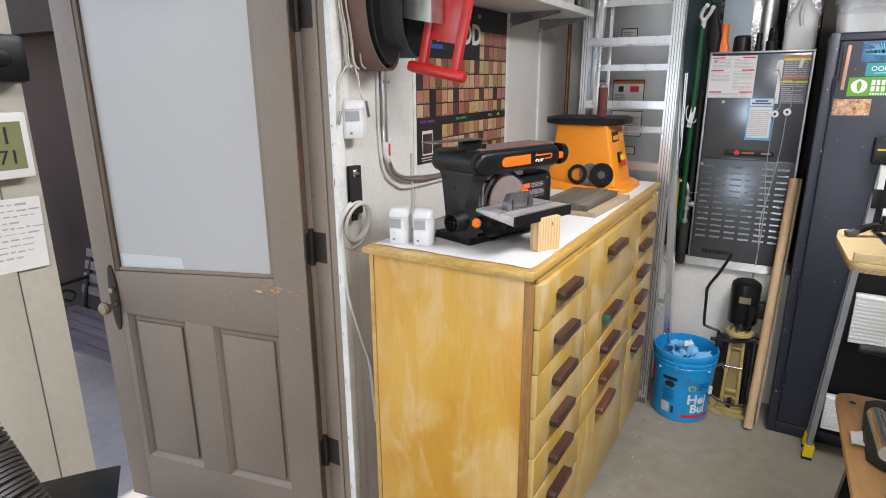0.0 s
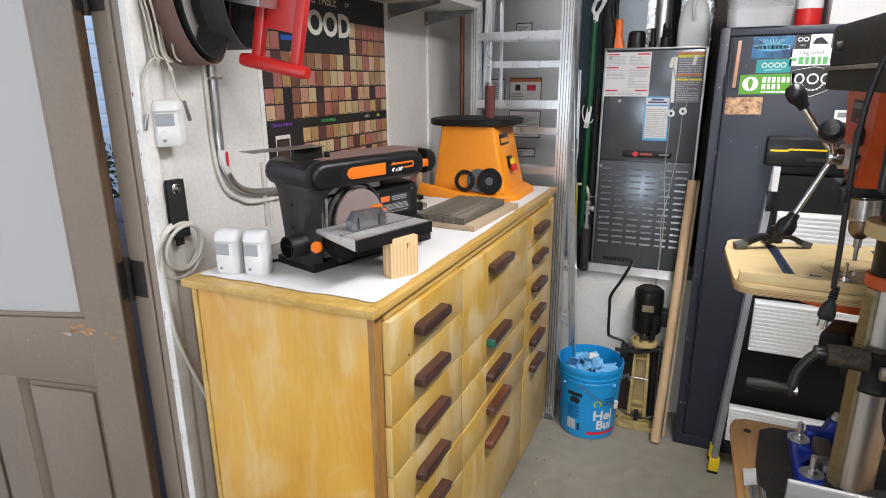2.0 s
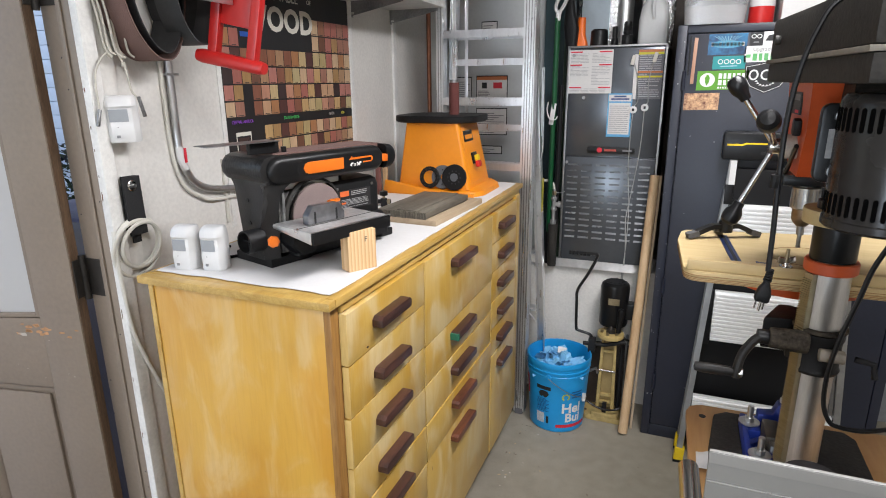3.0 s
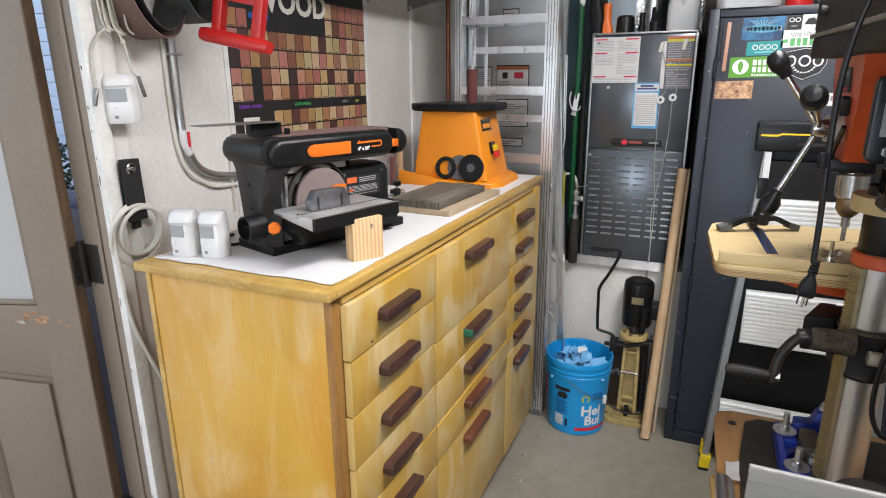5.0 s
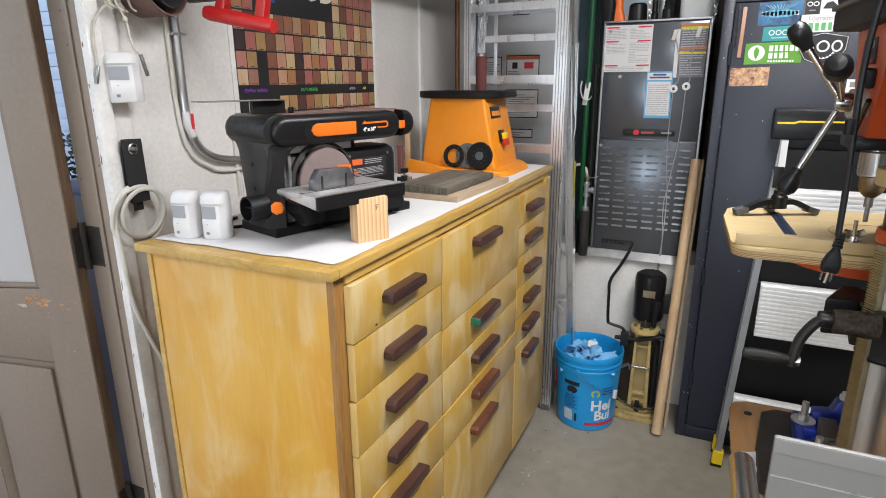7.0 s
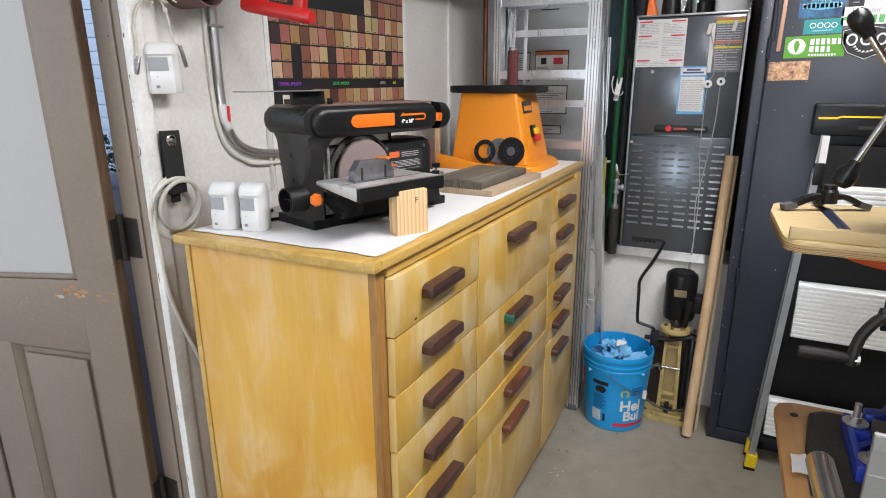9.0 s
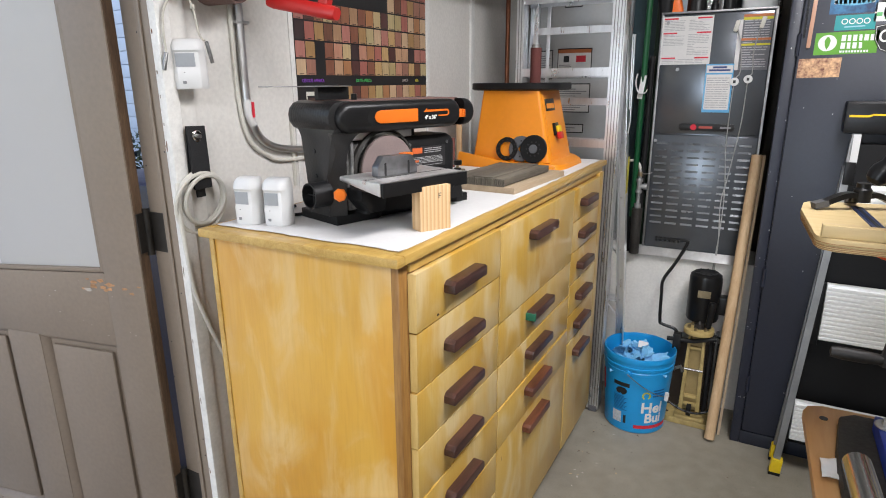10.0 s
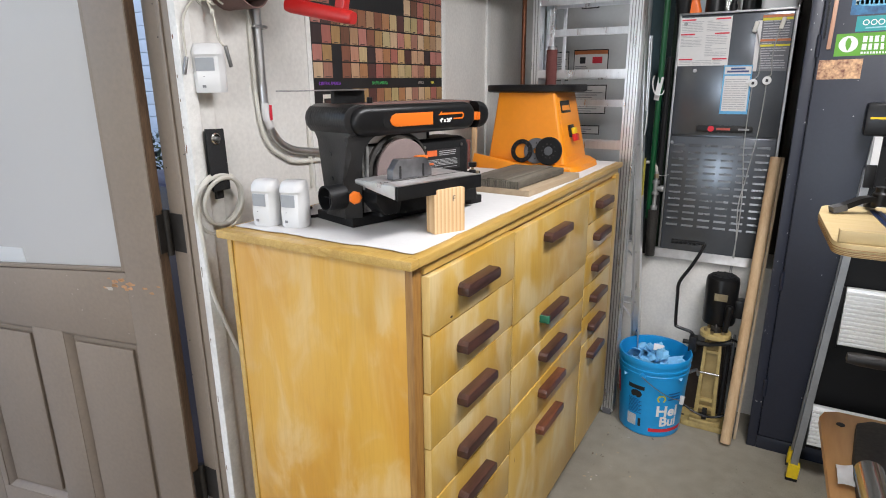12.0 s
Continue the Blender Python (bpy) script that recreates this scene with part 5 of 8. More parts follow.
# strap with coiled cable
stp = thing("hook_strap", "black webbing hanging strap with a steel grommet", "strap", at=pose(WX + 0.028, 1.432, 1.27, 0, 0, 0))
part("webbing", join(put(box(-0.003, -0.0255, 0.0, 0.003, 0.0255, 0.15, 0.001), pose(0.008, 0, 0, 1, 0, 0)), put(box(-0.003, -0.022, 0.0, 0.003, 0.022, 0.15, 0.001), pose(-0.008, 0, 0, -2, 0, 0)), box(-0.006, -0.012, -0.022, 0.000, 0.012, 0.01, 0.001)), mat("black_webbing", (0.012, 0.012, 0.013), 0.85, fine=250, bump=0.5), stp)
part("grommet", put(lathe([(0.005, 0), (0.013, 0), (0.014, 0.002), (0.011, 0.004), (0.005, 0.003)], 20), pose(0.011, -0.004, 0.128, 0, 90, 0)), STEEL, stp, "steel grommet")
part("screw", put(cyl(0.005, 0.005, 0, 0.012, 10), pose(0.011, -0.004, 0.128, 0, 90, 0)), DULL, stp)
coil = thing("cable_coil", "coiled ivory cable hanging in the strap", "cable", at=pose(0, 0, 0))
for k, (r, dy, dz, dx) in enumerate(((0.068, 0.0, 0.0, 0.0), (0.060, 0.006, -0.004, 0.011), (0.075, -0.004, -0.012, 0.006))):
    part("loop", sweep([(WX + 0.022 + dx + 0.01 * math.sin(a), 1.432 + dy + r * math.cos(a) * 0.98, 1.245 + dz + r * math.sin(a)) for a in (2 * math.pi * i / 40 for i in range(40))], 0.0055, 8, True), CABLE, coil)
part("tail", sweep(smooth_path([(WX + 0.02, 1.372, 1.29), (WX + 0.028, 1.362, 1.22), (WX + 0.03, 1.366, 1.12), (WX + 0.03, 1.375, 1.02), (WX + 0.03, 1.40, 0.93), (WX + 0.03, 1.435, 0.83), (WX + 0.03, 1.47, 0.72), (WX + 0.03, 1.49, 0.5)], 6), 0.0058, 8), CABLE, coil)

# cord hank with steel toggles
hank = thing("cord_hank", "hank of thin off-white cord with steel toggles", "cord", at=pose(0, 0, 0))
rng = random.Random(3)
for k in range(9):
    y, dx = 1.415 + 0.006 * k + rng.uniform(-0.003, 0.003), rng.uniform(0.01, 0.05)
    part("strand", sweep(smooth_path([(WX + dx, y - 0.02, 2.1), (WX + dx, y - 0.018, 1.9), (WX + dx + 0.006, y - 0.008 + 0.004 * math.sin(k), 1.80), (WX + dx, y + 0.006, 1.725), (WX + dx + 0.01, y + 0.015, 1.708 + 0.006 * math.sin(k * 2.0))], 5), 0.0026, 6), ROPE, hank)
part("drop", sweep(smooth_path([(WX + 0.03, 1.43, 1.72), (WX + 0.035, 1.400, 1.70), (WX + 0.03, 1.382, 1.66), (WX + 0.03, 1.380, 1.585)], 5), 0.0026, 6), ROPE, hank)
part("drop", sweep(smooth_path([(WX + 0.03, 1.452, 1.72), (WX + 0.038, 1.462, 1.68), (WX + 0.04, 1.468, 1.63), (WX + 0.05, 1.472, 1.615)], 5), 0.0026, 6), ROPE, hank)
part("knot", put(cyl(0.006, 0.005, 0, 0.011, 8, 0.002), pose(WX + 0.037, 1.460, 1.684)), ROPE, hank)
part("toggle", put(cyl(0.0045, 0.0045, 0, 0.040, 12, 0.001), pose(WX + 0.032, 1.368, 1.548, -16, 0, 0)), DULL, hank, "steel rod toggle")
part("toggle", put(cyl(0.0045, 0.0045, 0, 0.050, 12, 0.001), pose(WX + 0.055, 1.485, 1.565, 14, 0, 0)), DULL, hank, "steel rod toggle")

# sanding belts on a hook


def belt_loop(label, y, z, ry, rz, x0, w, material, lean):
    b = thing("sanding_belt", label, "sanding belt", group="hanging belts", at=pose(x0, y, z, lean, 0, 0))
    bm = bmesh.new()
    rings = []
    for i in range(44):
        a = 2 * math.pi * i / 44
        sx = 0.004 * math.sin(3 * a)
        cy, cz = math.cos(a) * ry * (1 + 0.10 * math.sin(a)), math.sin(a) * rz
        for_n = Vector((0, math.cos(a) / ry, math.sin(a) / rz)).normalized() * 0.0012
        rings.append([bm.verts.new((px + sx, cy + s * for_n.y, cz + s * for_n.z)) for px, s in ((0, 1), (w, 1), (w, -1), (0, -1))])
    for i in range(44):
        p, q = rings[i], rings[(i + 1) % 44]
        for k in range(4):
            bm.faces.new((p[k], p[(k + 1) % 4], q[(k + 1) % 4], q[k]))
    bmesh.ops.recalc_face_normals(bm, faces=bm.faces[:])
    part("belt", bm, material, b)
    return b


belt_loop("brown abrasive sanding belt hanging in a loop", 1.520, 1.885, 0.098, 0.185, WX + 0.006, 0.10, ABRASIVE, 4)
belt_loop("black sanding belt hanging in a loop", 1.528, 1.895, 0.083, 0.178, WX + 0.012, 0.10, RUBBER, 0)
belt_loop("dark grey rubber belt hanging in a loop", 1.630, 1.905, 0.080, 0.165, WX + 0.065, 0.075, mat("grey_belt", (0.045, 0.045, 0.046), 0.55, vary=0.25, bump=0.2), -2)
belt_loop("black rubber belt hanging in a loop", 1.650, 1.91, 0.075, 0.160, WX + 0.01, 0.09, RUBBER, -3)
hk = thing("belt_hook", "steel peg that carries the belts", "hook", at=pose(0, 0, 0))
part("peg", put(cyl(0.010, 0.010, 0, 0.16, 12, 0.001), pose(WX, 1.52, 2.055, 0, 90, 0)), DULL, hk)
part("peg", put(cyl(0.010, 0.010, 0, 0.16, 12, 0.001), pose(WX, 1.64, 2.055, 0, 90, 0)), DULL, hk)

# red panel carrier and sheet-steel bracket
rc = thing("panel_carrier", "red plastic panel carrier hanging from the wall", "carrier", at=pose(-0.866, 1.66, 1.698, 0, 12, 10) @ Matrix.Diagonal((0.94, 1, 1, 1)))
part("grip_bar", put(loft([(rounded(0.030, 0.040, 0.012, 4), -0.10), (rounded(0.036, 0.046, 0.014, 4), -0.085), (rounded(0.034, 0.044, 0.014, 4), 0.085), (rounded(0.028, 0.036, 0.012, 4), 0.10)]), pose(0, 0, 0, 0, 90, 0)), RED, rc)
for x in (-0.055, 0.062):
    part("leg", box(x - 0.014, -0.014, 0.015, x + 0.014, 0.014, 0.36, 0.004), RED, rc)
part("web", box(-0.041, -0.004, 0.09, 0.048, 0.006, 0.36, 0.002), RED, rc)
part("hook_top", box(-0.069, -0.014, 0.36, 0.076, 0.20, 0.385, 0.004), RED, rc)
sb = thing("steel_bracket", "folded bright sheet steel bracket on the wall", "bracket", at=pose(0, 0, 0))
part("flange", prism([(WX + 0.002, 1.875), (-0.84, 1.835), (-0.84, 1.838), (WX + 0.002, 1.878)], 1.585, 1.655, "y"), GALV, sb)
part("face", box(-0.842, 1.585, 1.835, -0.839, 1.655, 1.93), GALV, sb)
part("side", prism([(WX + 0.002, 1.875), (-0.842, 1.835), (-0.842, 1.93), (WX + 0.002, 1.95)], 1.583, 1.586, "y"), GALV, sb)

# shelf over the poster
sh = thing("wall_shelf", "white wall shelf on grey steel brackets", "shelf", at=pose(0, 0, 0))
SZ = 1.962
part("board", box(WX + 0.001, 1.70, SZ, -0.79, 3.0, SZ + 0.028, 0.002), TRIM_WHITE, sh)
for y in (2.62, 2.985):
    br = part("bracket", join(box(WX + 0.002, y - 0.012, 1.90, WX + 0.006, y + 0.012, SZ), prism([(WX + 0.006, 1.905), (WX + 0.006, SZ), (-0.82, SZ), (-0.82, SZ - 0.012)], y - 0.002, y + 0.002, "y")), DULL, sh, "grey steel shelf bracket")
    part("bolt", put(cyl(0.006, 0.005, 0, 0.012, 8), pose(WX + 0.006, y, 1.915, 0, 90, 0)), WHITE, br)
for i, (y, w, h, c) in enumerate(((2.78, 0.10, 0.16, WHITE), (2.90, 0.07, 0.14, BLACK), (2.55, 0.16, 0.12, PAPER))):
    bx = thing("storage_box", "small container standing on the wall shelf", "container", group="shelf containers", at=pose(-0.89, y, SZ + 0.028))
    part("box_body", box(-0.06, -w / 2, 0, 0.06, w / 2, h, 0.006), c, bx)

# thermostat side of the doorway
th = thing("thermostat", "white wall thermostat with a green grey display reading 71", "thermostat", at=pose(WX + 0.016, 0.540, 1.512))
part("case", box(0, -0.14, 0, 0.026, 0.0, 0.112, 0.006), WHITE, th)
part("display", box(0.026, -0.125, 0.016, 0.0265, -0.012, 0.096), mat("lcd_green_grey", (0.20, 0.21, 0.10), 0.25, vary=0.05), th, "green grey display")
words("61", 0.042, BLACK_PRINT, th, Matrix.Translation((0.0268, -0.048, 0.072)) @ SIDE, "digits")
words("71", 0.034, BLACK_PRINT, th, Matrix.Translation((0.0268, -0.038, 0.036)) @ SIDE, "digits")
cx = thing("wall_box", "black plastic box with a lens on the wall", "box", at=pose(WX + 0.016, 0.553, 1.670))
part("case", box(0, -0.15, 0, 0.045, 0.0, 0.078, 0.012), BLACK, cx)
part("lens", put(cyl(0.014, 0.012, 0, 0.006, 20, 0.002), pose(0.045, -0.042, 0.040, 0, 90, 0)), BLACK, cx)
nt_ = thing("paper_note", "handwritten white paper note taped to the casing", "note", at=pose(WX + 0.0225, 0.54, 1.345))
part("sheet", put(box(0, -0.20, 0, 0.0008, 0, 0.13), pose(0, 0, 0, -2, 0, 0)), PAPER, nt_)
rng = random.Random(12)
sc = []
for i in range(10):
    y = -0.115
    while y < -0.018 - (0.02 if i % 3 == 0 else 0):
        w = rng.uniform(0.006, 0.02)
        sc.append(box(0.0009, y, 0.118 - i * 0.0105 + rng.uniform(-0.001, 0.001), 0.0013, y + w, 0.1198 - i * 0.0105 + rng.uniform(0, 0.0016)))
        y += w + 0.004
part("handwriting", put(join(*sc), pose(0, 0, 0, -2, 0, 0)), mat("faint_grey_ink", (0.36, 0.355, 0.36), 0.7), nt_)["kind"] = "stuff"

# ---------------------------------------------------------------- stickers on the locker, things on top of it
SY = 3.0258


def sticker(label, poly, material):
    s = thing("sticker", label, "sticker", group="locker stickers", at=pose(0, SY, 0))
    part("sheet", prism(poly, -0.0005, 0.0, "y"), material, s)
    return s


def rect(x0, z0, x1, z1, skew=0.0):
    return [(x0, z0), (x1, z0 + skew), (x1, z1 + skew), (x0, z1)]


def flat(parent, poly, material, name="print_shape", lift=0.0006):
    return part(name, prism(poly, -lift - 0.0003, -lift, "y"), material, parent)


def blocks(parent, x0, x1, z0, z1, n, material):
    """A word of a logo as a row of plain upright blocks."""
    w = (x1 - x0) / n
    for k in range(n):
        a, b = x0 + w * (k + 0.08), x0 + w * (k + 0.86)
        c = (0.0, 0.12, 0.05, 0.16)[k % 4] * w
        poly = [(a + c, z0), (b - c * 0.5, z0), (b - c, z1), (a + c * 0.5, z1)]
        flat(parent, poly, material)


def ring(cx, cz, rx, rz, t, seg=24):
    bm = bmesh.new()
    a = [bm.verts.new((cx + rx * math.cos(2 * math.pi * k / seg), -0.0009, cz + rz * math.sin(2 * math.pi * k / seg))) for k in range(seg)]
    b = [bm.verts.new((cx + (rx - t) * math.cos(2 * math.pi * k / seg), -0.0009, cz + (rz - t) * math.sin(2 * math.pi * k / seg))) for k in range(seg)]
    for k in range(seg):
        j = (k + 1) % seg
        bm.faces.new((a[k], a[j], b[j], b[k]))
    bmesh.ops.recalc_face_normals(bm, faces=bm.faces[:])
    return bm


s = sticker("blue glowing rectangular sticker with a white bar", rect(0.314, 1.734, 0.451, 1.812, 0.002), mat("blue_sticker", (0.02, 0.16, 0.32), 0.4, vary=0.8, scale=14, dark=(0.004, 0.03, 0.09)))
flat(s, [(0.3825 + 0.058 * math.cos(a), 1.774 + 0.014 * math.sin(a)) for a in (2 * math.pi * k / 28 for k in range(28))], mat("glow_blue_print", (0.10, 0.34, 0.50), 0.4, vary=0.1))
blocks(s, 0.324, 0.443, 1.767, 1.781, 9, WHITE_PRINT)
for k in range(9):
    flat(s, [(0.382 + (k - 4) * 0.004, 1.784), (0.384 + (k - 4) * 0.004, 1.784), (0.384 + (k - 4) * 0.012, 1.804), (0.381 + (k - 4) * 0.012, 1.804)], mat("pale_cyan_print", (0.25, 0.5, 0.6), 0.5))
s = sticker("small teal rectangular sticker with white lettering bars", rect(0.336, 1.680, 0.453, 1.729, 0.002), mat("teal_sticker", (0.01, 0.27, 0.28), 0.4, vary=0.05))
for cx in (0.364, 0.386, 0.407, 0.428):
    part("print_shape", ring(cx, 1.709, 0.0095, 0.0095, 0.0028), WHITE_PRINT, s)
flat(s, rect(0.365, 1.689, 0.425, 1.693, 0.002), mat("pale_cyan_print", (0.25, 0.5, 0.6), 0.5))
s = sticker("bright green sticker with a white leaf disc", rect(0.285, 1.600, 0.470, 1.674, 0.004), mat("green_sticker", (0.09, 0.30, 0.012), 0.4, vary=0.05))
flat(s, [(0.323 + 0.028 * math.cos(a), 1.640 + 0.027 * math.sin(a)) for a in (2 * math.pi * k / 28 for k in range(28))], WHITE_PRINT)
flat(s, [(0.323, 1.617), (0.330, 1.632), (0.332, 1.648), (0.326, 1.660), (0.320, 1.660), (0.314, 1.648), (0.316, 1.632)], mat("green_sticker", (0.09, 0.30, 0.012), 0.4), lift=0.0012)
blocks(s, 0.362, 0.460, 1.645, 1.665, 6, WHITE_PRINT)
blocks(s, 0.362, 0.430, 1.620, 1.640, 4, WHITE_PRINT)
blocks(s, 0.362, 0.448, 1.607, 1.614, 10, WHITE_PRINT)
s = sticker("mottled tan and red rectangular sticker", rect(0.244, 1.522, 0.374, 1.588, 0.003), mat("mottled_sticker", (0.52, 0.33, 0.18), 0.5, vary=0.9, scale=45, fine=150, dark=(0.12, 0.03, 0.02)))
s = sticker("white sticker with one word over a green bar", rect(0.446, 1.705, 0.580, 1.765, 0.002), WHITE_PRINT)
words("Upgraded", 0.020, PRINT, s, Matrix.Translation((0.514, -0.0008, 1.752)) @ FRONT)
blocks(s, 0.474, 0.572, 1.711, 1.737, 5, mat("green_print", (0.12, 0.42, 0.14), 0.6))
flat(s, rect(0.452, 1.722, 0.468, 1.734), mat("green_print", (0.12, 0.42, 0.14), 0.6))
s = sticker("black shield sticker with white figures and a wreath", [(0.455, 1.692), (0.49, 1.698), (0.530, 1.707), (0.570, 1.698), (0.606, 1.692), (0.604, 1.645), (0.585, 1.612), (0.531, 1.588), (0.476, 1.612), (0.457, 1.645)], BLACK_PRINT)
sh_out = [(0.459, 1.688), (0.49, 1.694), (0.530, 1.702), (0.570, 1.694), (0.602, 1.688), (0.600, 1.647), (0.582, 1.616), (0.531, 1.593), (0.479, 1.616), (0.461, 1.647)]
part("print_shape", sweep([(x, -0.0008, z) for x, z in sh_out], 0.0012, 4, True), WHITE_PRINT, s)
for cx in (0.487, 0.531, 0.573):
    part("print_shape", ring(cx, 1.658, 0.017 if cx != 0.531 else 0.020, 0.020, 0.006), WHITE_PRINT, s)
for k in range(8):
    a = radians(200 + k * 20)
    flat(s, [(0.531 + 0.034 * math.cos(a) - 0.006, 1.640 + 0.026 * math.sin(a)), (0.531 + 0.034 * math.cos(a) + 0.006, 1.640 + 0.026 * math.sin(a) + 0.002), (0.531 + 0.034 * math.cos(a), 1.640 + 0.026 * math.sin(a) + 0.008)], WHITE_PRINT)
s = sticker("small black square sticker with white glasses", rect(0.459, 1.766, 0.503, 1.814), BLACK_PRINT)
part("print_shape", ring(0.472, 1.800, 0.009, 0.008, 0.003), WHITE_PRINT, s)
part("print_shape", ring(0.491, 1.800, 0.009, 0.008, 0.003), WHITE_PRINT, s)
flat(s, rect(0.472, 1.777, 0.491, 1.781), PRINT)
s = sticker("small white sticker with a black hat shape", rect(0.505, 1.766, 0.572, 1.817), WHITE_PRINT)
flat(s, [(0.512, 1.783), (0.564, 1.781), (0.556, 1.791), (0.540, 1.806), (0.522, 1.802)], BLACK_PRINT)
s = sticker("narrow white label sticker", rect(0.62, 1.500, 0.70, 1.545), WHITE_PRINT)
flat(s, rect(0.63, 1.518, 0.69, 1.536), PRINT)
pn = thing("carpenter_pencil", "flat bare wood carpenter pencil held to the locker", "pencil", at=pose(0.266, SY - 0.001, 1.625, 0, 1.0, 0))
part("shaft", box(-0.0065, -0.007, 0, 0.0065, 0, 0.176, 0.0015), wood("pinkish_pencil", (0.52, 0.30, 0.20), (0.42, 0.22, 0.14), "z", 30), pn)
ms = thing("magnet_strip", "thin dark magnetic strip on the locker", "strip", at=pose(0.249, SY - 0.001, 1.66))
part("strip", box(-0.003, -0.004, 0, 0.003, 0, 0.15, 0.001), BLACK, ms)

LT = 1.85
bin_ = thing("storage_bin", "clear plastic storage bin on top of the locker", "bin", at=pose(0.325, 3.16, LT))
part("tub", join(loft([(rounded(0.215, 0.28, 0.03, 4), 0.0), (rounded(0.235, 0.30, 0.03, 4), 0.13)])), CLEAR, bin_)
part("contents", loft([(rounded(0.17, 0.22, 0.03, 4), 0.004), (rounded(0.19, 0.23, 0.04, 4), 0.07), (rounded(0.09, 0.13, 0.03, 4), 0.10)]), PAPER, bin_)
part("lid", box(-0.125, -0.155, 0.13, 0.125, 0.155, 0.148, 0.006), WHITE, bin_)
can = thing("red_canister", "red canister with a white label", "canister", at=pose(0.493, 3.11, LT))
part("can_body", cyl(0.045, 0.045, 0, 0.17, 28, 0.005), RED, can)
part("can_label", put(lathe([(0.0455, 0.062), (0.0458, 0.063), (0.0458, 0.14), (0.0455, 0.141)], 28), pose(0, 0, 0)), PAPER, can)
bx = thing("cardboard_box", "white cardboard box on top of the locker", "box", at=pose(0.66, 3.14, LT))
part("carton", box(-0.105, -0.11, 0, 0.16, 0.12, 0.15, 0.002), PAPER, bx)

# ---------------------------------------------------------------- on and over the furnace
FT = 0.745 + 1.045 + 0.0082
nz = thing("nozzle", "orange plastic vacuum nozzle standing on the furnace", "nozzle", at=pose(-0.252, 3.37, FT))
part("nozzle_body", loft([(rounded(0.085, 0.05, 0.012, 3), 0), (rounded(0.08, 0.045, 0.012, 3), 0.02), (rounded(0.045, 0.04, 0.018, 3, 0.008), 0.055), (rounded(0.034, 0.034, 0.016, 3, 0.012), 0.13)]), mat("bright_orange_plastic", (0.85, 0.16, 0.012), 0.4, vary=0.1), nz)
cp = thing("plastic_cup", "black plastic cup upside down on the furnace", "cup", at=pose(-0.158, 3.38, FT))
part("cap", lathe([(0.0, 0.076), (0.03, 0.076), (0.038, 0.068), (0.042, 0.0), (0.0, 0.0)], 28), BLACK, cp)
a1 = thing("hose_adapter", "slim black hose adapter on the furnace", "adapter", at=pose(-0.086, 3.37, FT))
part("adapter", lathe([(0.0, 0), (0.016, 0), (0.016, 0.03), (0.012, 0.034), (0.012, 0.085), (0.009, 0.085), (0.0, 0.08)], 20), BLACK, a1)
a2 = thing("hose_adapter", "stepped black hose adapter on the furnace", "adapter", at=pose(-0.030, 3.38, FT))
part("adapter", lathe([(0.0, 0), (0.025, 0), (0.025, 0.045), (0.019, 0.05), (0.021, 0.06), (0.018, 0.066), (0.020, 0.074), (0.017, 0.08), (0.019, 0.088), (0.016, 0.105), (0.0, 0.105)], 20), BLACK, a2)
jg = thing("plastic_jug", "translucent white plastic jug with a moulded handle", "jug", at=pose(0.082, 3.42, FT))
part("jug_body", loft([(rounded(0.128, 0.10, 0.025, 4), 0), (rounded(0.132, 0.105, 0.025, 4), 0.01), (rounded(0.132, 0.105, 0.025, 4), 0.11), (rounded(0.115, 0.095, 0.03, 4), 0.165), (rounded(0.07, 0.07, 0.03, 4), 0.205), (rounded(0.045, 0.045, 0.02, 4), 0.235)]), mat("milky_plastic", (0.66, 0.665, 0.66), 0.45, vary=0.05, trans=0.15), jg)
part("handle", sweep(smooth_path([(0.0, -0.045, 0.21), (-0.005, -0.058, 0.17), (-0.003, -0.057, 0.14), (0.002, -0.05, 0.11)], 5), 0.009, 8), mat("milky_plastic", (0.66, 0.665, 0.66), 0.45), jg)
part("cap", put(cyl(0.021, 0.021, 0.235, 0.255, 20, 0.002), pose(0, 0, 0)), WHITE, jg)
FOIL = mat("crinkled_foil", (0.70, 0.70, 0.70), 0.25, 1.0, vary=0.2, scale=40, fine=90, bump=0.9)
dc = thing("duct", "foil wrapped duct behind the furnace items", "duct", at=pose(0, 0, 0))
part("duct_run", box(-0.305, 3.62, 1.80, -0.105, 3.86, 2.6, 0.02), FOIL, dc)
part("duct_board", box(-0.283, 3.612, 1.80, -0.145, 3.62, 2.6, 0.002), mat("pale_blue_board", (0.52, 0.60, 0.66), 0.6, vary=0.06), dc, "pale insulation board")
fp = thing("flue_pipe", "round galvanised flue pipe", "pipe", at=pose(-0.075, 3.66, 1.80))
part("pipe", cyl(0.042, 0.042, 0, 0.80, 32), GALV, fp)
part("collar", cyl(0.0445, 0.0445, 0.36, 0.39, 32), GALV, fp)
dc2 = thing("duct", "foil wrapped duct beside the flue", "duct", at=pose(0, 0, 0))
part("duct_run", box(0.0, 3.66, 1.80, 0.165, 3.9, 2.6, 0.02), FOIL, dc2)
structure("partition", box(0.165, 3.55, 0, 0.30, 4.28, 2.6), mat("dark_brown_board", (0.05, 0.04, 0.032), 0.8, vary=0.3), "dark boarded partition behind the locker")
structure("partition", box(0.30, 3.56, 0, 3.4, 4.28, 2.6), GREYWALL, "dark wall behind the locker")

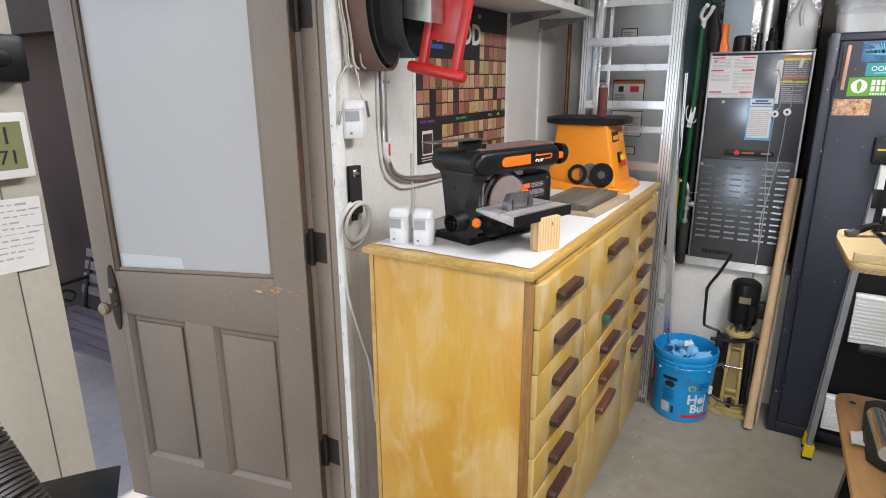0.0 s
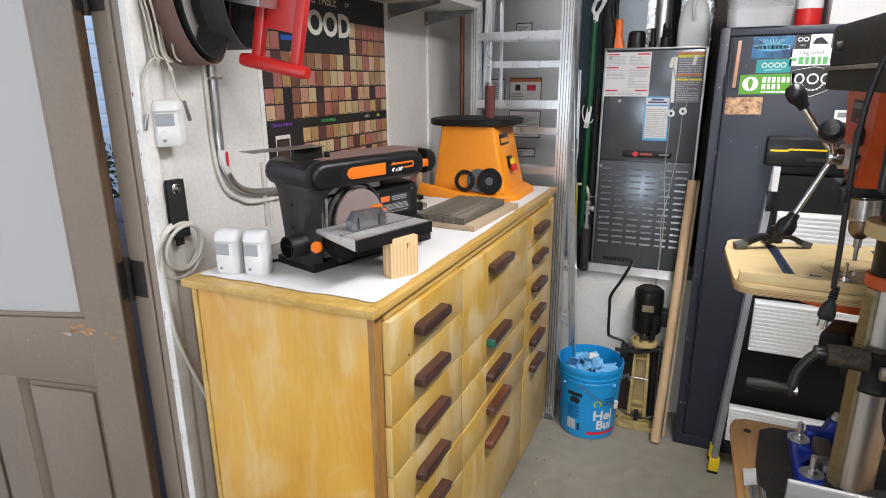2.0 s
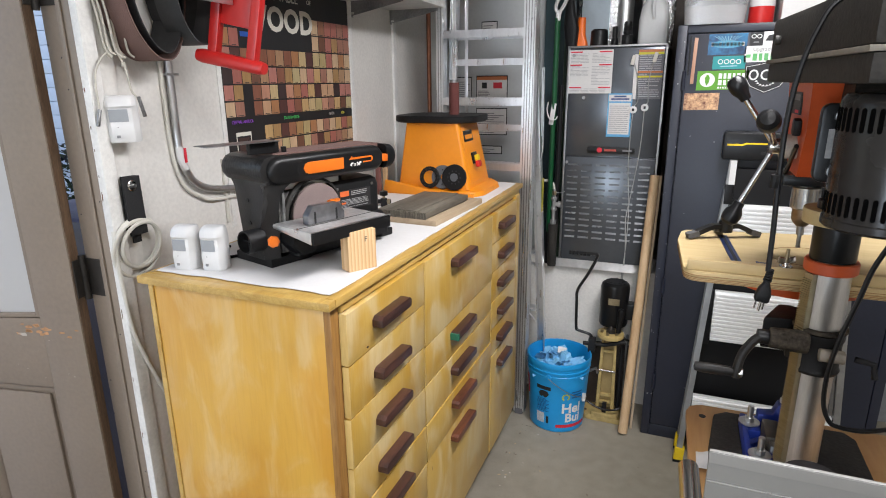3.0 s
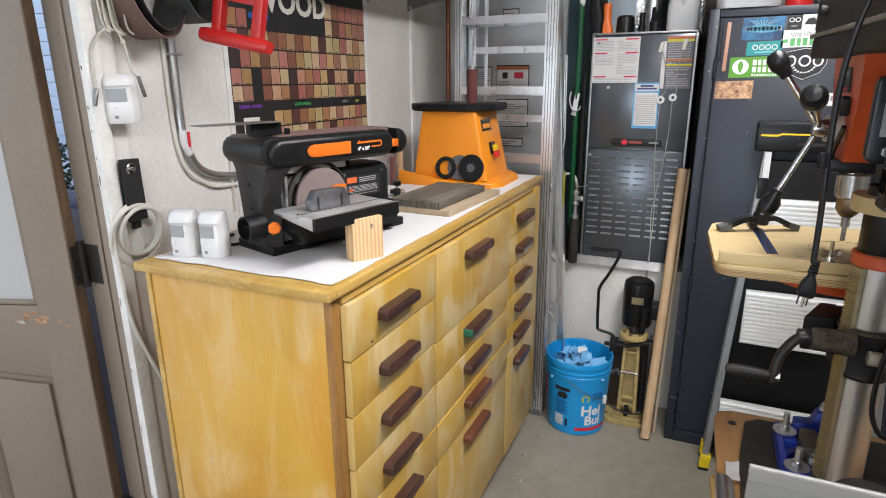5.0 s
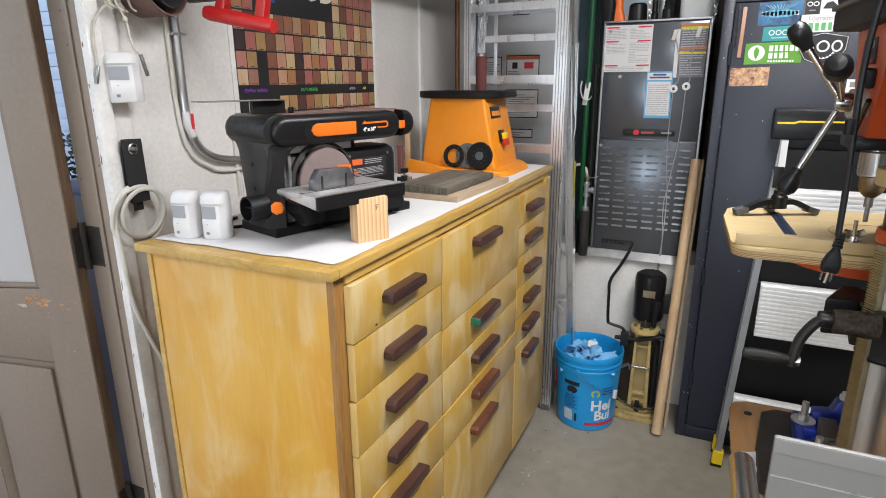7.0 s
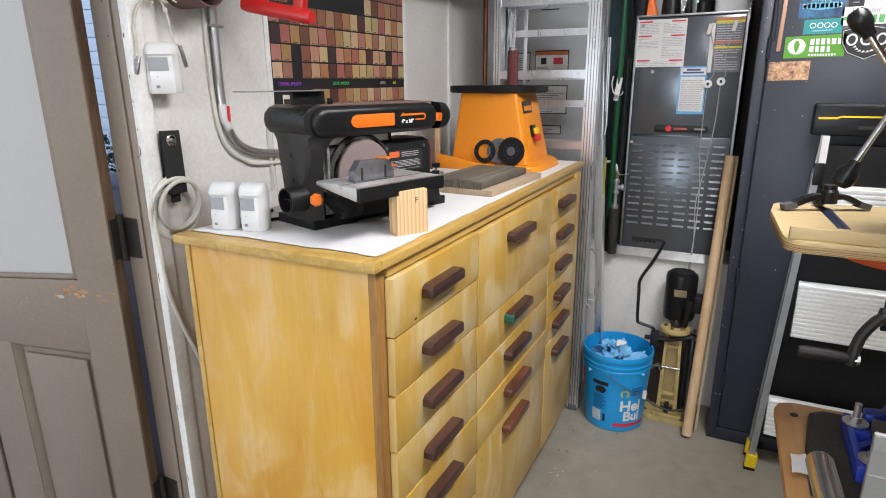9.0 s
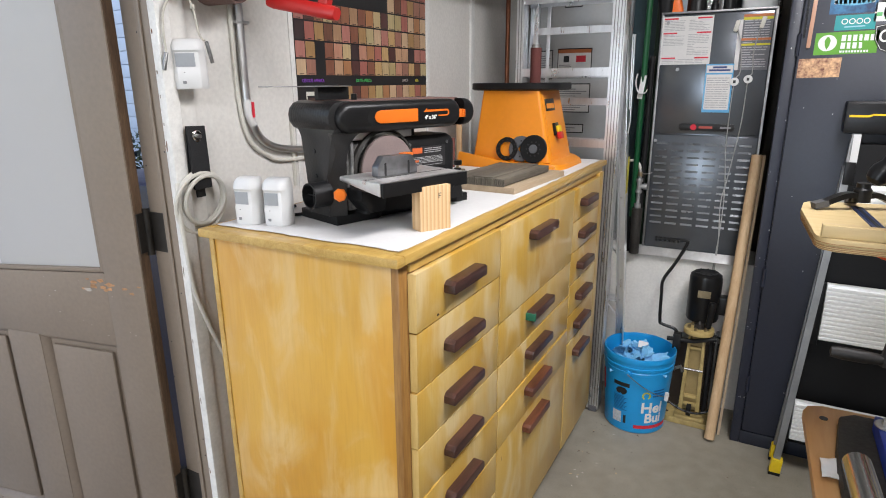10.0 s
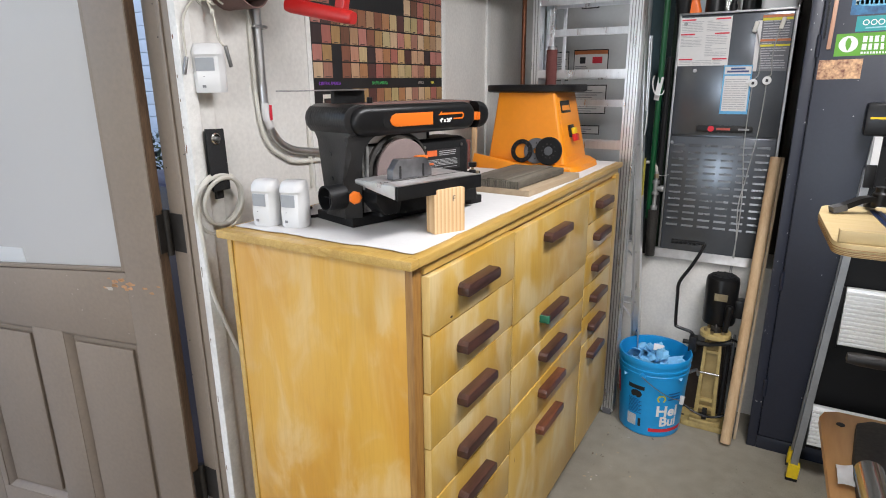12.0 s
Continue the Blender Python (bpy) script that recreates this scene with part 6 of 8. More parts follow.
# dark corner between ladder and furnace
# teal panel made wider and darker to put the alcove's shade into colour
tp = thing("teal_panel", "teal panel, widened and darkened for the shade of the alcove", "panel", at=pose(-0.40, 3.50, 0.726))
part("panel", box(-0.045, 0, 0, 0.105, 0.02, 1.6, 0.002), mat("shaded_teal", (0.020, 0.048, 0.058), 0.6, vary=0.2), tp)
gr = thing("green_pole", "green pole with a white forked plastic head", "pole", at=pose(0, 0, 0))
part("pole", sweep([(-0.345, 3.30, 0.726), (-0.333, 3.24, 1.3), (-0.322, 3.20, 1.915)], 0.0125, 14), GREEN, gr)
part("pole_grip", sweep([(-0.345, 3.30, 0.726), (-0.341, 3.285, 0.90)], 0.016, 14), BLACK_MATT, gr)
hd = part("fork_head", join(sweep([(-0.322, 3.20, 1.905), (-0.318, 3.198, 1.94)], 0.012, 10), sweep(smooth_path([(-0.318, 3.198, 1.935), (-0.332, 3.19, 1.955), (-0.322, 3.18, 1.985), (-0.308, 3.17, 2.0)], 4), 0.008, 8), sweep(smooth_path([(-0.318, 3.198, 1.935), (-0.302, 3.19, 1.955), (-0.288, 3.18, 1.975), (-0.281, 3.17, 1.99)], 4), 0.008, 8)), WHITE, gr, "white plastic fork head")
for x, z in ((-0.308, 2.0), (-0.281, 1.99)):
    part("roller", put(cyl(0.010, 0.010, 0, 0.012, 16, 0.002), pose(x, 3.178, z, 90)), WHITE, hd)
part("paper_tag", put(box(-0.011, -0.001, -0.05, 0.011, 0.0, 0.05), pose(-0.331, 3.215, 1.49, 0, 8, 0)), PAPER, gr, "white paper tag")
part("ribbon", sweep(smooth_path([(-0.352, 3.21, 1.545), (-0.356, 3.205, 1.51), (-0.342, 3.20, 1.47), (-0.315, 3.20, 1.465), (-0.306, 3.205, 1.48)], 5), 0.006, 4, flat=(0.016, 0.003)), WHITE, gr)
for x, y, r, z1, c, lb in ((-0.305, 3.27, 0.011, 1.62, BLACK_MATT, "black pole leaning in the alcove"), (-0.312, 3.40, 0.013, 2.4, DARKGREEN, "dark green pole in the alcove"), (-0.365, 3.42, 0.012, 1.6, BLACK_MATT, "dark pole in the alcove")):
    pl = thing("dark_pole", lb, "pole", group="poles in the alcove", at=pose(x, y, 0.726))
    part("pole", cyl(r, r, 0, z1 - 0.726, 14), c, pl)
pl = thing("black_bag", "crumpled black bag hanging in the alcove", "bag", at=pose(-0.285, 3.36, 1.70))
bm = loft([(rounded(0.03, 0.05, 0.012, 4), 0.0), (rounded(0.05, 0.07, 0.02, 4, 0.005), 0.08), (rounded(0.07, 0.08, 0.02, 4, 0.0), 0.18), (rounded(0.05, 0.06, 0.02, 4, -0.01), 0.26), (rounded(0.03, 0.03, 0.01, 4, -0.01), 0.33)])
part("bag_body", bm, BLACK_MATT, pl)
gv = thing("gas_valve", "grey gas pipe tee with a flexible line and a drip leg", "valve", at=pose(-0.315, 3.26, 0))
PIPE = mat("grey_pipe_fitting", (0.36, 0.36, 0.355), 0.45, 0.6, vary=0.3, scale=30, bump=0.12)
part("tee", join(cyl(0.0115, 0.0115, 1.015, 1.085, 16, 0.002), cyl(0.0155, 0.0155, 1.068, 1.084, 16, 0.002), cyl(0.0155, 0.0155, 1.016, 1.030, 16, 0.002)), PIPE, gv)
part("branch", join(put(cyl(0.011, 0.011, 0, 0.030, 14), pose(0, 0, 1.047, 0, 90, 0)), put(cyl(0.015, 0.015, 0.020, 0.036, 14, 0.002), pose(0, 0, 1.047, 0, 90, 0))), PIPE, gv)
part("union_nut", cyl(0.0125, 0.0125, 1.094, 1.114, 6, 0.001), BRASS, gv)
part("nipple", cyl(0.008, 0.008, 1.084, 1.125, 12), PIPE, gv)
part("drip_leg", cyl(0.009, 0.009, 0.955, 1.016, 14), PIPE, gv)
part("drip_cap", cyl(0.0155, 0.0155, 0.945, 0.968, 14, 0.003), PIPE, gv)
part("flex_line", sweep(smooth_path([(-0.002, 0, 1.122), (-0.006, 0, 1.145), (-0.024, 0, 1.162), (-0.046, 0, 1.164), (-0.066, 0.006, 1.152), (-0.085, 0.02, 1.12)], 6), 0.0065, 10), CABLE, gv)
part("thin_tube", sweep(smooth_path([(0.0, 0, 1.108), (0.025, 0.0, 1.106), (0.05, 0.01, 1.112)], 4), 0.0018, 6), GALV, gv)
part("pipe_leg", cyl(0.021, 0.024, 0.726, 0.945, 18), DUSTY, gv)

# ---------------------------------------------------------------- water tank and pipe
wt = thing("water_heater", "tall grey enamelled water heater with warning labels", "water heater", at=pose(-0.70, 3.745, 0.726))
part("tank", lathe([(0.0, 0), (0.325, 0), (0.33, 0.01), (0.33, 1.40), (0.31, 1.43), (0.0, 1.44)], 56), HEATER, wt)


def tank_label(a0, a1, z0, z1, material, parent, lift):
    bm = bmesh.new()
    r, n = 0.33 + lift, 8
    cols = [[bm.verts.new((r * math.sin(radians(a0 + (a1 - a0) * k / n)), -r * math.cos(radians(a0 + (a1 - a0) * k / n)), z)) for z in (z0, z1)] for k in range(n + 1)]
    for a, b in zip(cols, cols[1:]):
        bm.faces.new((a[0], b[0], b[1], a[1]))
    return part("label", bm, material, parent, "printed warning label")


for a0, a1, z0, z1 in ((-15, 15, 0.805, 0.945), (-15, 15, 0.64, 0.78), (-10, 5, 1.13, 1.21), (-42, -20, 0.80, 0.94), (-17, 11, 0.54, 0.585)):
    o = tank_label(a0, a1, z0, z1, BLACK_PRINT, wt, 0.001)
    tank_label(a0 + 0.8, a1 - 0.8, z0 + 0.005, z1 - 0.005, PAPER, o, 0.002)
    if z1 < 0.95 and z0 > 0.79 and a0 > -20:
        tank_label(a0 + 0.8, a1 - 0.8, z1 - 0.022, z1 - 0.005, mat("orange_print", (0.5, 0.15, 0.05), 0.6), o, 0.003)
        for k in range(7):
            tank_label(a0 + 2, a0 + 12 + (k * 5) % 3, z0 + 0.012 + k * 0.008, z0 + 0.0155 + k * 0.008, PRINT, o, 0.003)
        tank_label(2, 10, z0 + 0.075, z0 + 0.105, RED_PRINT, o, 0.003)
        tank_label(-9, -4, z0 + 0.075, z0 + 0.105, BLACK_PRINT, o, 0.003)
    else:
        for k in range(int((z1 - z0) / 0.012) - 1):
            tank_label(a0 + 2, a0 + (a1 - a0) * (0.6 + 0.3 * ((k * 7) % 3) / 2), z0 + 0.012 + k * 0.011, z0 + 0.016 + k * 0.011, PRINT, o, 0.003)
cpipe = thing("copper_pipe", "old copper pipe running up the wall", "pipe", at=pose(-1.028, 3.36, 0.726))
part("pipe", cyl(0.0115, 0.0115, 0, 1.88, 16), COPPER, cpipe)
part("clip", box(-0.032, -0.02, 1.28, 0.0, 0.02, 1.295, 0.003), COPPER, cpipe)

# ---------------------------------------------------------------- aluminium step ladder, folded upright
ld = thing("step_ladder", "tall folded aluminium step ladder standing upright", "ladder", at=pose(0, 0, 0))


def channel(x0, x1, y0, y1, z0, z1, t, open_to):
    """A channel section rail, open towards -y or +y."""
    ya, yz, w = (y1, y0, -t) if open_to < 0 else (y0, y1, t)
    return prism([(x0, ya), (x1, ya), (x1, yz), (x1 - t, yz), (x1 - t, ya + w), (x0 + t, ya + w), (x0 + t, yz), (x0, yz)], z0, z1, "z")


for x0, x1 in ((-0.424, -0.371), (-0.832, -0.800)):
    fr = part("front_rail", put(channel(x0, x1, 2.985, 3.045, 0.012, 2.45, 0.004, 1), pose(0, 0, 0)), ALU, ld)
    for xf in (x0 + 0.009, x0 + 0.021, x0 + 0.033, x0 + 0.045)[:2 if x0 < -0.5 else 4]:
        part("rail_flute", box(xf, 2.9842, 0.03, xf + 0.0035, 2.9852, 2.44), DULL, fr)
# the rear legs splay out towards the floor
for side, xr in ((1, -0.377), (-1, -0.800)):
    bm = channel(xr - 0.036 if side > 0 else xr, xr if side > 0 else xr + 0.030, 3.065, 3.11, 0.012, 2.40, 0.004, -1)
    for v in bm.verts:
        v.co += Vector((side * 0.052, 0.025, 0)) * (1.77 - v.co.z)
    part("rear_rail", bm, ALU, ld)
for k in range(7):
    z = 0.357 + k * 0.2935
    st = part("step", prism([(2.988, z + 0.038), (2.988, z + 0.006), (2.992, z + 0.006), (2.992, z + 0.034), (3.06, z + 0.034), (3.06, z + 0.0), (3.064, z + 0.0), (3.064, z + 0.038)], -0.800, -0.4245, "x"), ALU, ld)
    for j in range(5):
        part("tread_rib", box(-0.798, 2.996 + j * 0.013, z + 0.038, -0.426, 3.001 + j * 0.013, z + 0.040), ALU, st)
for k in range(6):
    z = 0.523 + k * 0.2975
    sx, yb = 0.052 * (1.77 - z), 3.092 + 0.025 * (1.77 - z)
    br_bar = part("rear_brace", box(-0.770 - sx, yb, z, -0.413 + sx, yb + 0.004, z + 0.030), ALU, ld)
    part("brace_lip", box(-0.770 - sx, yb - 0.016, z, -0.413 + sx, yb, z + 0.004), ALU, br_bar)
    if k < 4:
        part("gusset", sweep([(-0.47 + sx, yb - 0.006, z - 0.002), (-0.402 + sx, yb - 0.004, z - 0.075)], 0.006, 6, flat=(0.016, 0.004)), ALU, br_bar)
for x in (-0.79,):
    for k in range(3):
        part("gusset", sweep([(x, 3.0, 0.42 + k * 0.2935), (x + 0.05, 3.03, 0.33 + k * 0.2935)], 0.006, 6, flat=(0.012, 0.004)), ALU, ld)
part("inner_rail", box(-0.770, 3.03, 0.6, -0.750, 3.036, 2.4, 0.001), ALU, ld)
part("inner_rail", box(-0.738, 3.11, 0.6, -0.722, 3.114, 2.4, 0.001), ALU, ld)
part("spreader", join(sweep([(-0.358, 3.085, 1.70), (-0.350, 3.085, 1.40)], 0.004, 6), sweep([(-0.350, 3.085, 1.70), (-0.343, 3.085, 1.35), (-0.348, 3.085, 1.30)], 0.004, 6)), GALV, ld)
for k in range(9):
    part("rivet", put(cyl(0.005, 0.004, 0, 0.003, 10), pose(-0.395 + 0.052 * (1.47 - k * 0.24), 3.065 + 0.025 * (1.47 - k * 0.24), 0.30 + k * 0.24, 90, 0, 0)), GALV, ld)
part("warning_label", box(-0.3395, 3.083, 0.98, -0.3390, 3.118, 1.20), mat("yellow_label", (0.6, 0.52, 0.05), 0.6, vary=0.3, scale=60), ld, "yellow warning strip")
for x, y in ((-0.397, 3.015), (-0.816, 3.015), (-0.303, 3.132), (-0.877, 3.132)):
    part("foot", box(x - 0.02, y - 0.034, 0, x + 0.02, y + 0.034, 0.03, 0.004), mat("grey_foot", (0.12, 0.12, 0.13), 0.6), ld)

# ---------------------------------------------------------------- blue bucket with gloves
BX, BY = -0.208, 3.012
bk = thing("bucket", "bright blue plastic bucket with white print, full of used gloves", "bucket", at=pose(BX, BY, 0))
part("pail", lathe([(0.0, 0.004), (0.120, 0.004), (0.126, 0.0), (0.131, 0.006), (0.147, 0.285), (0.1495, 0.286), (0.1505, 0.300), (0.1485, 0.302), (0.1485, 0.312), (0.1525, 0.314), (0.1530, 0.322), (0.1495, 0.324), (0.1495, 0.342), (0.1545, 0.344), (0.1555, 0.362), (0.1535, 0.368), (0.1490, 0.368), (0.1475, 0.360), (0.1440, 0.28), (0.126, 0.012), (0.0, 0.012)], 64), BUCKET, bk)
for a in (radians(-97), radians(83)):
    part("ear", put(cyl(0.014, 0.012, 0, 0.010, 16, 0.002), pose(0.148 * math.cos(a), 0.148 * math.sin(a), 0.297, 0, 90, math.degrees(a))), BUCKET, bk)
bail_pts = [((0.160 - 0.006 * math.sin(math.pi * k / 8)) * Vector((math.cos(radians(-97 + 9.5 * k)), math.sin(radians(-97 + 9.5 * k)), 0)) + Vector((0, 0, 0.297 - 0.115 * math.sin(radians(80) * k / 8)))) for k in range(9)]
han = part("bail", sweep(smooth_path(bail_pts, 4), 0.0022, 6), DULL, bk, "thin steel bail")
part("grip", sweep([bail_pts[7] + Vector((0.004, -0.004, -0.014)), bail_pts[7] + Vector((0.006, -0.004, 0.022))], 0.009, 10), WHITE, han)


def on_bucket(me_ob, lift=0.0012):
    """Wrap a flat print (x along the arc, z up) round the pail; arc zero faces the room."""
    for v in me_ob.data.vertices:
        z = v.co.z
        r = 0.1305 + (0.1475 - 0.1305) * (z / 0.285) + lift + (-v.co.y)
        a = v.co.x / 0.14 - math.pi / 2
        v.co = Vector((r * math.cos(a), r * math.sin(a), z))
    return me_ob


def strip(x0, z0, x1, z1, n=8):
    bm = bmesh.new()
    cols = [[bm.verts.new((x0 + (x1 - x0) * k / n, 0, z)) for z in (z0, z1)] for k in range(n + 1)]
    for a, b in zip(cols, cols[1:]):
        bm.faces.new((a[0], b[0], b[1], a[1]))
    return bm


W1 = words("Hel", 0.072, WHITE_PRINT, bk, Matrix.Translation((0.098, 0, 0.132)) @ FRONT, "lettering", 0.0, bold=0.0022)
W2 = words("Bui", 0.066, WHITE_PRINT, bk, Matrix.Translation((0.108, 0, 0.080)) @ FRONT, "lettering", 0.0, bold=0.0022)
on_bucket(W1)
on_bucket(W2)
on_bucket(part("red_band", strip(0.022, 0.028, 0.20, 0.045), RED_PRINT, bk))
on_bucket(part("emblem", prism([(0.066 + 0.019 * math.cos(a), 0.196 + 0.019 * math.sin(a)) for a in (radians(-60 + 300 * k / 20) for k in range(21))] + [(0.066 + 0.012 * math.cos(a), 0.196 + 0.012 * math.sin(a)) for a in (radians(240 - 300 * k / 20) for k in range(21))], -0.0002, 0.0, "y"), mat("yellow_emblem", (0.55, 0.5, 0.05), 0.5), bk, "yellow open ring emblem"))
for k in range(3):
    on_bucket(part("plain_bar", strip(0.095, 0.188 + k * 0.014, 0.150, 0.195 + k * 0.014), mat("mid_blue_print", (0.008, 0.10, 0.30), 0.5, vary=0.5, scale=120), bk))
on_bucket(part("warning_panel", strip(-0.078, 0.226, -0.006, 0.245), BLACK_PRINT, bk, "black warning heading"))
on_bucket(part("warning_panel", prism([(-0.062, 0.190), (-0.050, 0.186), (-0.044, 0.192), (-0.034, 0.184), (-0.022, 0.190), (-0.014, 0.205), (-0.022, 0.218), (-0.040, 0.222), (-0.058, 0.216), (-0.066, 0.204)], -0.0002, 0.0, "y"), BLACK_PRINT, bk, "black pictogram shape"))
for k in range(11):
    on_bucket(part("text_line", strip(-0.076, 0.108 + k * 0.0066, -0.012 - 0.008 * ((k * 5) % 3), 0.1112 + k * 0.0066), mat("mid_blue_print", (0.008, 0.10, 0.30), 0.5, vary=0.5, scale=120), bk))
on_bucket(part("code_panel", strip(-0.080, 0.042, -0.036, 0.098), mat("pale_code", (0.55, 0.6, 0.65), 0.5, vary=0.5, scale=160, stretch=(8, 8, 0.1)), bk))
on_bucket(part("code_panel", strip(-0.026, 0.044, -0.014, 0.084), BLACK_PRINT, bk))
on_bucket(part("side_print", strip(-0.185, 0.16, -0.145, 0.265), RED_PRINT, bk))
rng = random.Random(8)
for k in range(20):
    gl = thing("glove", "crumpled pale blue disposable glove in the bucket", "glove", group="gloves in the bucket", at=pose(BX + rng.uniform(-0.085, 0.085), BY + rng.uniform(-0.075, 0.085), 0.262 + 0.045 * (k % 3) / 2 + rng.uniform(0, 0.022), rng.uniform(-48, 48), rng.uniform(-48, 48), rng.uniform(0, 360)))
    bm = bmesh.new()
    bmesh.ops.create_grid(bm, x_segments=9, y_segments=9, size=0.05)
    for v in bm.verts:
        n1 = noise.noise(v.co * 26 + Vector((k * 3.1, 0, 0)))
        n2 = noise.noise(v.co * 60 + Vector((0, k * 5.7, 3)))
        v.co.z += 0.028 * n1 + 0.010 * n2
        v.co.x += 0.012 * n2
    bmesh.ops.solidify(bm, geom=bm.faces[:], thickness=0.0012)
    part("film", bm, BLUE_GLOVE, gl)
pk = thing("paper_scrap", "white scrap of packaging lying on the gloves", "scrap", at=pose(BX + 0.005, BY + 0.055, 0.352, 55, 10, 15))
part("scrap", box(-0.022, -0.015, 0, 0.022, 0.015, 0.001), PAPER, pk)

# ---------------------------------------------------------------- small machine on a tan cast stand
JX, JY = 0.018, 3.135
jk = thing("stand_machine", "black motor on a tan cast metal stand with a bent crank", "machine", at=pose(JX, JY, 0))
fbase = part("foot_plate", join(prism(rounded(0.235, 0.135, 0.045, 5, 0.0, -0.01), 0.0, 0.028, "z", 0.006), prism(rounded(0.13, 0.05, 0.012, 3, 0.0, -0.052), 0.028, 0.045, "z", 0.004)), TAN, jk)
for x in (-0.095, 0.095):
    part("mount_hole", put(cyl(0.007, 0.007, 0.0, 0.002, 12), pose(x, -0.03, 0.0275)), BLACK_PRINT, fbase)
for x in (-0.036, 0.022):
    part("column_rail", prism([(x - 0.006 - (0.008 if x < 0 else -0.008), 0.028), (x + 0.012 - (0.008 if x < 0 else -0.008), 0.028), (x + 0.010, 0.44), (x - 0.002, 0.44)], -0.03, -0.005, "y", 0.002), TAN, jk)
for z in (0.075, 0.115, 0.355):
    part("cross_web", box(-0.036, -0.026, z, 0.03, -0.008, z + 0.014, 0.002), TAN, jk)
# darker copy of the tan: shade between the rails put into colour
part("back_web", box(-0.036, -0.010, 0.05, 0.03, -0.002, 0.43), mat("tan_shadow_side", (0.30, 0.22, 0.09), 0.6, vary=0.2), jk)
part("cross_pin", put(cyl(0.006, 0.006, -0.04, 0.04, 12), pose(-0.004, -0.03, 0.26, 0, 90, 0)), STEEL, jk)
hp = part("head_plate", put(cyl(0.063, 0.063, 0.44, 0.462, 36, 0.004), pose(0.0, -0.02, 0)), TAN, jk)
for k in range(6):
    a = radians(60 * k + 15)
    part("head_bolt", put(cyl(0.008, 0.007, 0.462, 0.474, 8, 0.001), pose(0.042 * math.cos(a), -0.02 + 0.042 * math.sin(a), 0)), BRASS, hp)
part("spindle", put(lathe([(0.0, 0.495), (0.006, 0.49), (0.010, 0.482), (0.020, 0.478), (0.022, 0.462), (0.0, 0.46)], 16), pose(0.0, -0.02, 0)), BRONZE, hp)
mt = part("motor", put(lathe([(0.0, 0.70), (0.05, 0.70), (0.064, 0.690), (0.068, 0.675), (0.068, 0.49), (0.064, 0.48), (0.0, 0.48)], 36), pose(0.0, 0.055, 0)), BLACK, jk)
for k in range(10):
    part("vent", put(box(-0.003, 0.030, 0.7005, 0.003, 0.050, 0.702), pose(0, 0.055, 0, 0, 0, 36 * k)), BLACK_PRINT, mt)
part("rating_plate", put(box(-0.026, -0.0705, 0.60, 0.026, -0.067, 0.632), pose(0.004, 0.055, 0)), BRASS, mt, "small metal rating plate")
part("side_box", put(box(0.06, 0.02, 0.52, 0.10, 0.08, 0.60, 0.006), pose(0, 0, 0)), BLACK, jk)
part("lever_grip", put(lathe([(0.0, 0.0), (0.012, 0.0), (0.013, 0.06), (0.017, 0.10), (0.014, 0.118), (0.0, 0.122)], 16), pose(0.036, -0.04, 0.475, 0, 4, 0)), BLACK, jk)
part("crank", sweep(smooth_path([(-0.218, -0.03, 0.848), (-0.10, -0.03, 0.852), (-0.086, -0.03, 0.838), (-0.125, -0.03, 0.748), (-0.168, -0.03, 0.665), (-0.170, -0.03, 0.60), (-0.166, -0.03, 0.475), (-0.155, -0.03, 0.455), (-0.10, -0.03, 0.442), (-0.085, -0.03, 0.42)], 5), 0.0072, 10), BLACK, jk, "bent black crank rod")
for k in range(6):
    part("grip_ring", put(cyl(0.0105, 0.0105, 0, 0.010, 12), pose(-0.218 + k * 0.018, -0.03, 0.8485, 0, 90, 0)), BLACK_MATT, jk)
part("clamp_bar", sweep([(-0.125, -0.05, 0.40), (-0.02, -0.05, 0.405), (0.075, -0.04, 0.43)], 0.010, 10), IRON, jk)
part("clamp_bracket", box(-0.10, -0.06, 0.36, -0.066, -0.02, 0.43, 0.004), IRON, jk)
part("thumb_bolt", sweep([(-0.085, -0.05, 0.255), (-0.055, -0.05, 0.275), (-0.045, -0.05, 0.25)], 0.008, 8), DULL, jk)
part("guide_rod", put(cyl(0.009, 0.009, 0.05, 0.44, 12), pose(0.056, 0.0, 0)), IRON, jk)
part("guide_rod", put(cyl(0.006, 0.006, 0.05, 0.44, 12), pose(0.075, 0.03, 0)), DULL, jk)
part("rear_frame", box(-0.11, 0.05, 0.02, 0.11, 0.09, 0.36, 0.006), mat("brown_black_iron", (0.04, 0.028, 0.02), 0.7, vary=0.4), jk)
part("loose_cord", sweep(smooth_path([(-0.10, -0.06, 0.10), (-0.03, -0.075, 0.075), (0.04, -0.075, 0.075), (0.09, -0.05, 0.11), (0.10, -0.02, 0.25), (0.098, 0.0, 0.40), (0.07, -0.04, 0.445)], 6), 0.005, 8), BLACK, jk)
part("down_rod", box(-0.012, -0.062, 0.045, 0.008, -0.05, 0.10, 0.002), BLACK, jk)

# ---------------------------------------------------------------- wooden dowels
dw = thing("wooden_dowel", "long pale wooden dowel leaning on the furnace", "dowel", at=pose(0, 0, 0))
part("rod", sweep([(0.118, 2.985, 0.010), (0.135, 3.14, 0.62), (0.151, 3.274, 1.212)], 0.0215, 20), DOWEL, dw)
dw2 = thing("wooden_strip", "thin wooden strip leaning behind the dowel", "strip", at=pose(0, 0, 0))
part("rod", sweep([(0.150, 3.05, 0.004), (0.178, 3.275, 1.212)], 0.012, 4, flat=(0.022, 0.010)), wood("greyer_strip", (0.42, 0.32, 0.22), (0.30, 0.22, 0.14), "z", 16, 0.7), dw2)

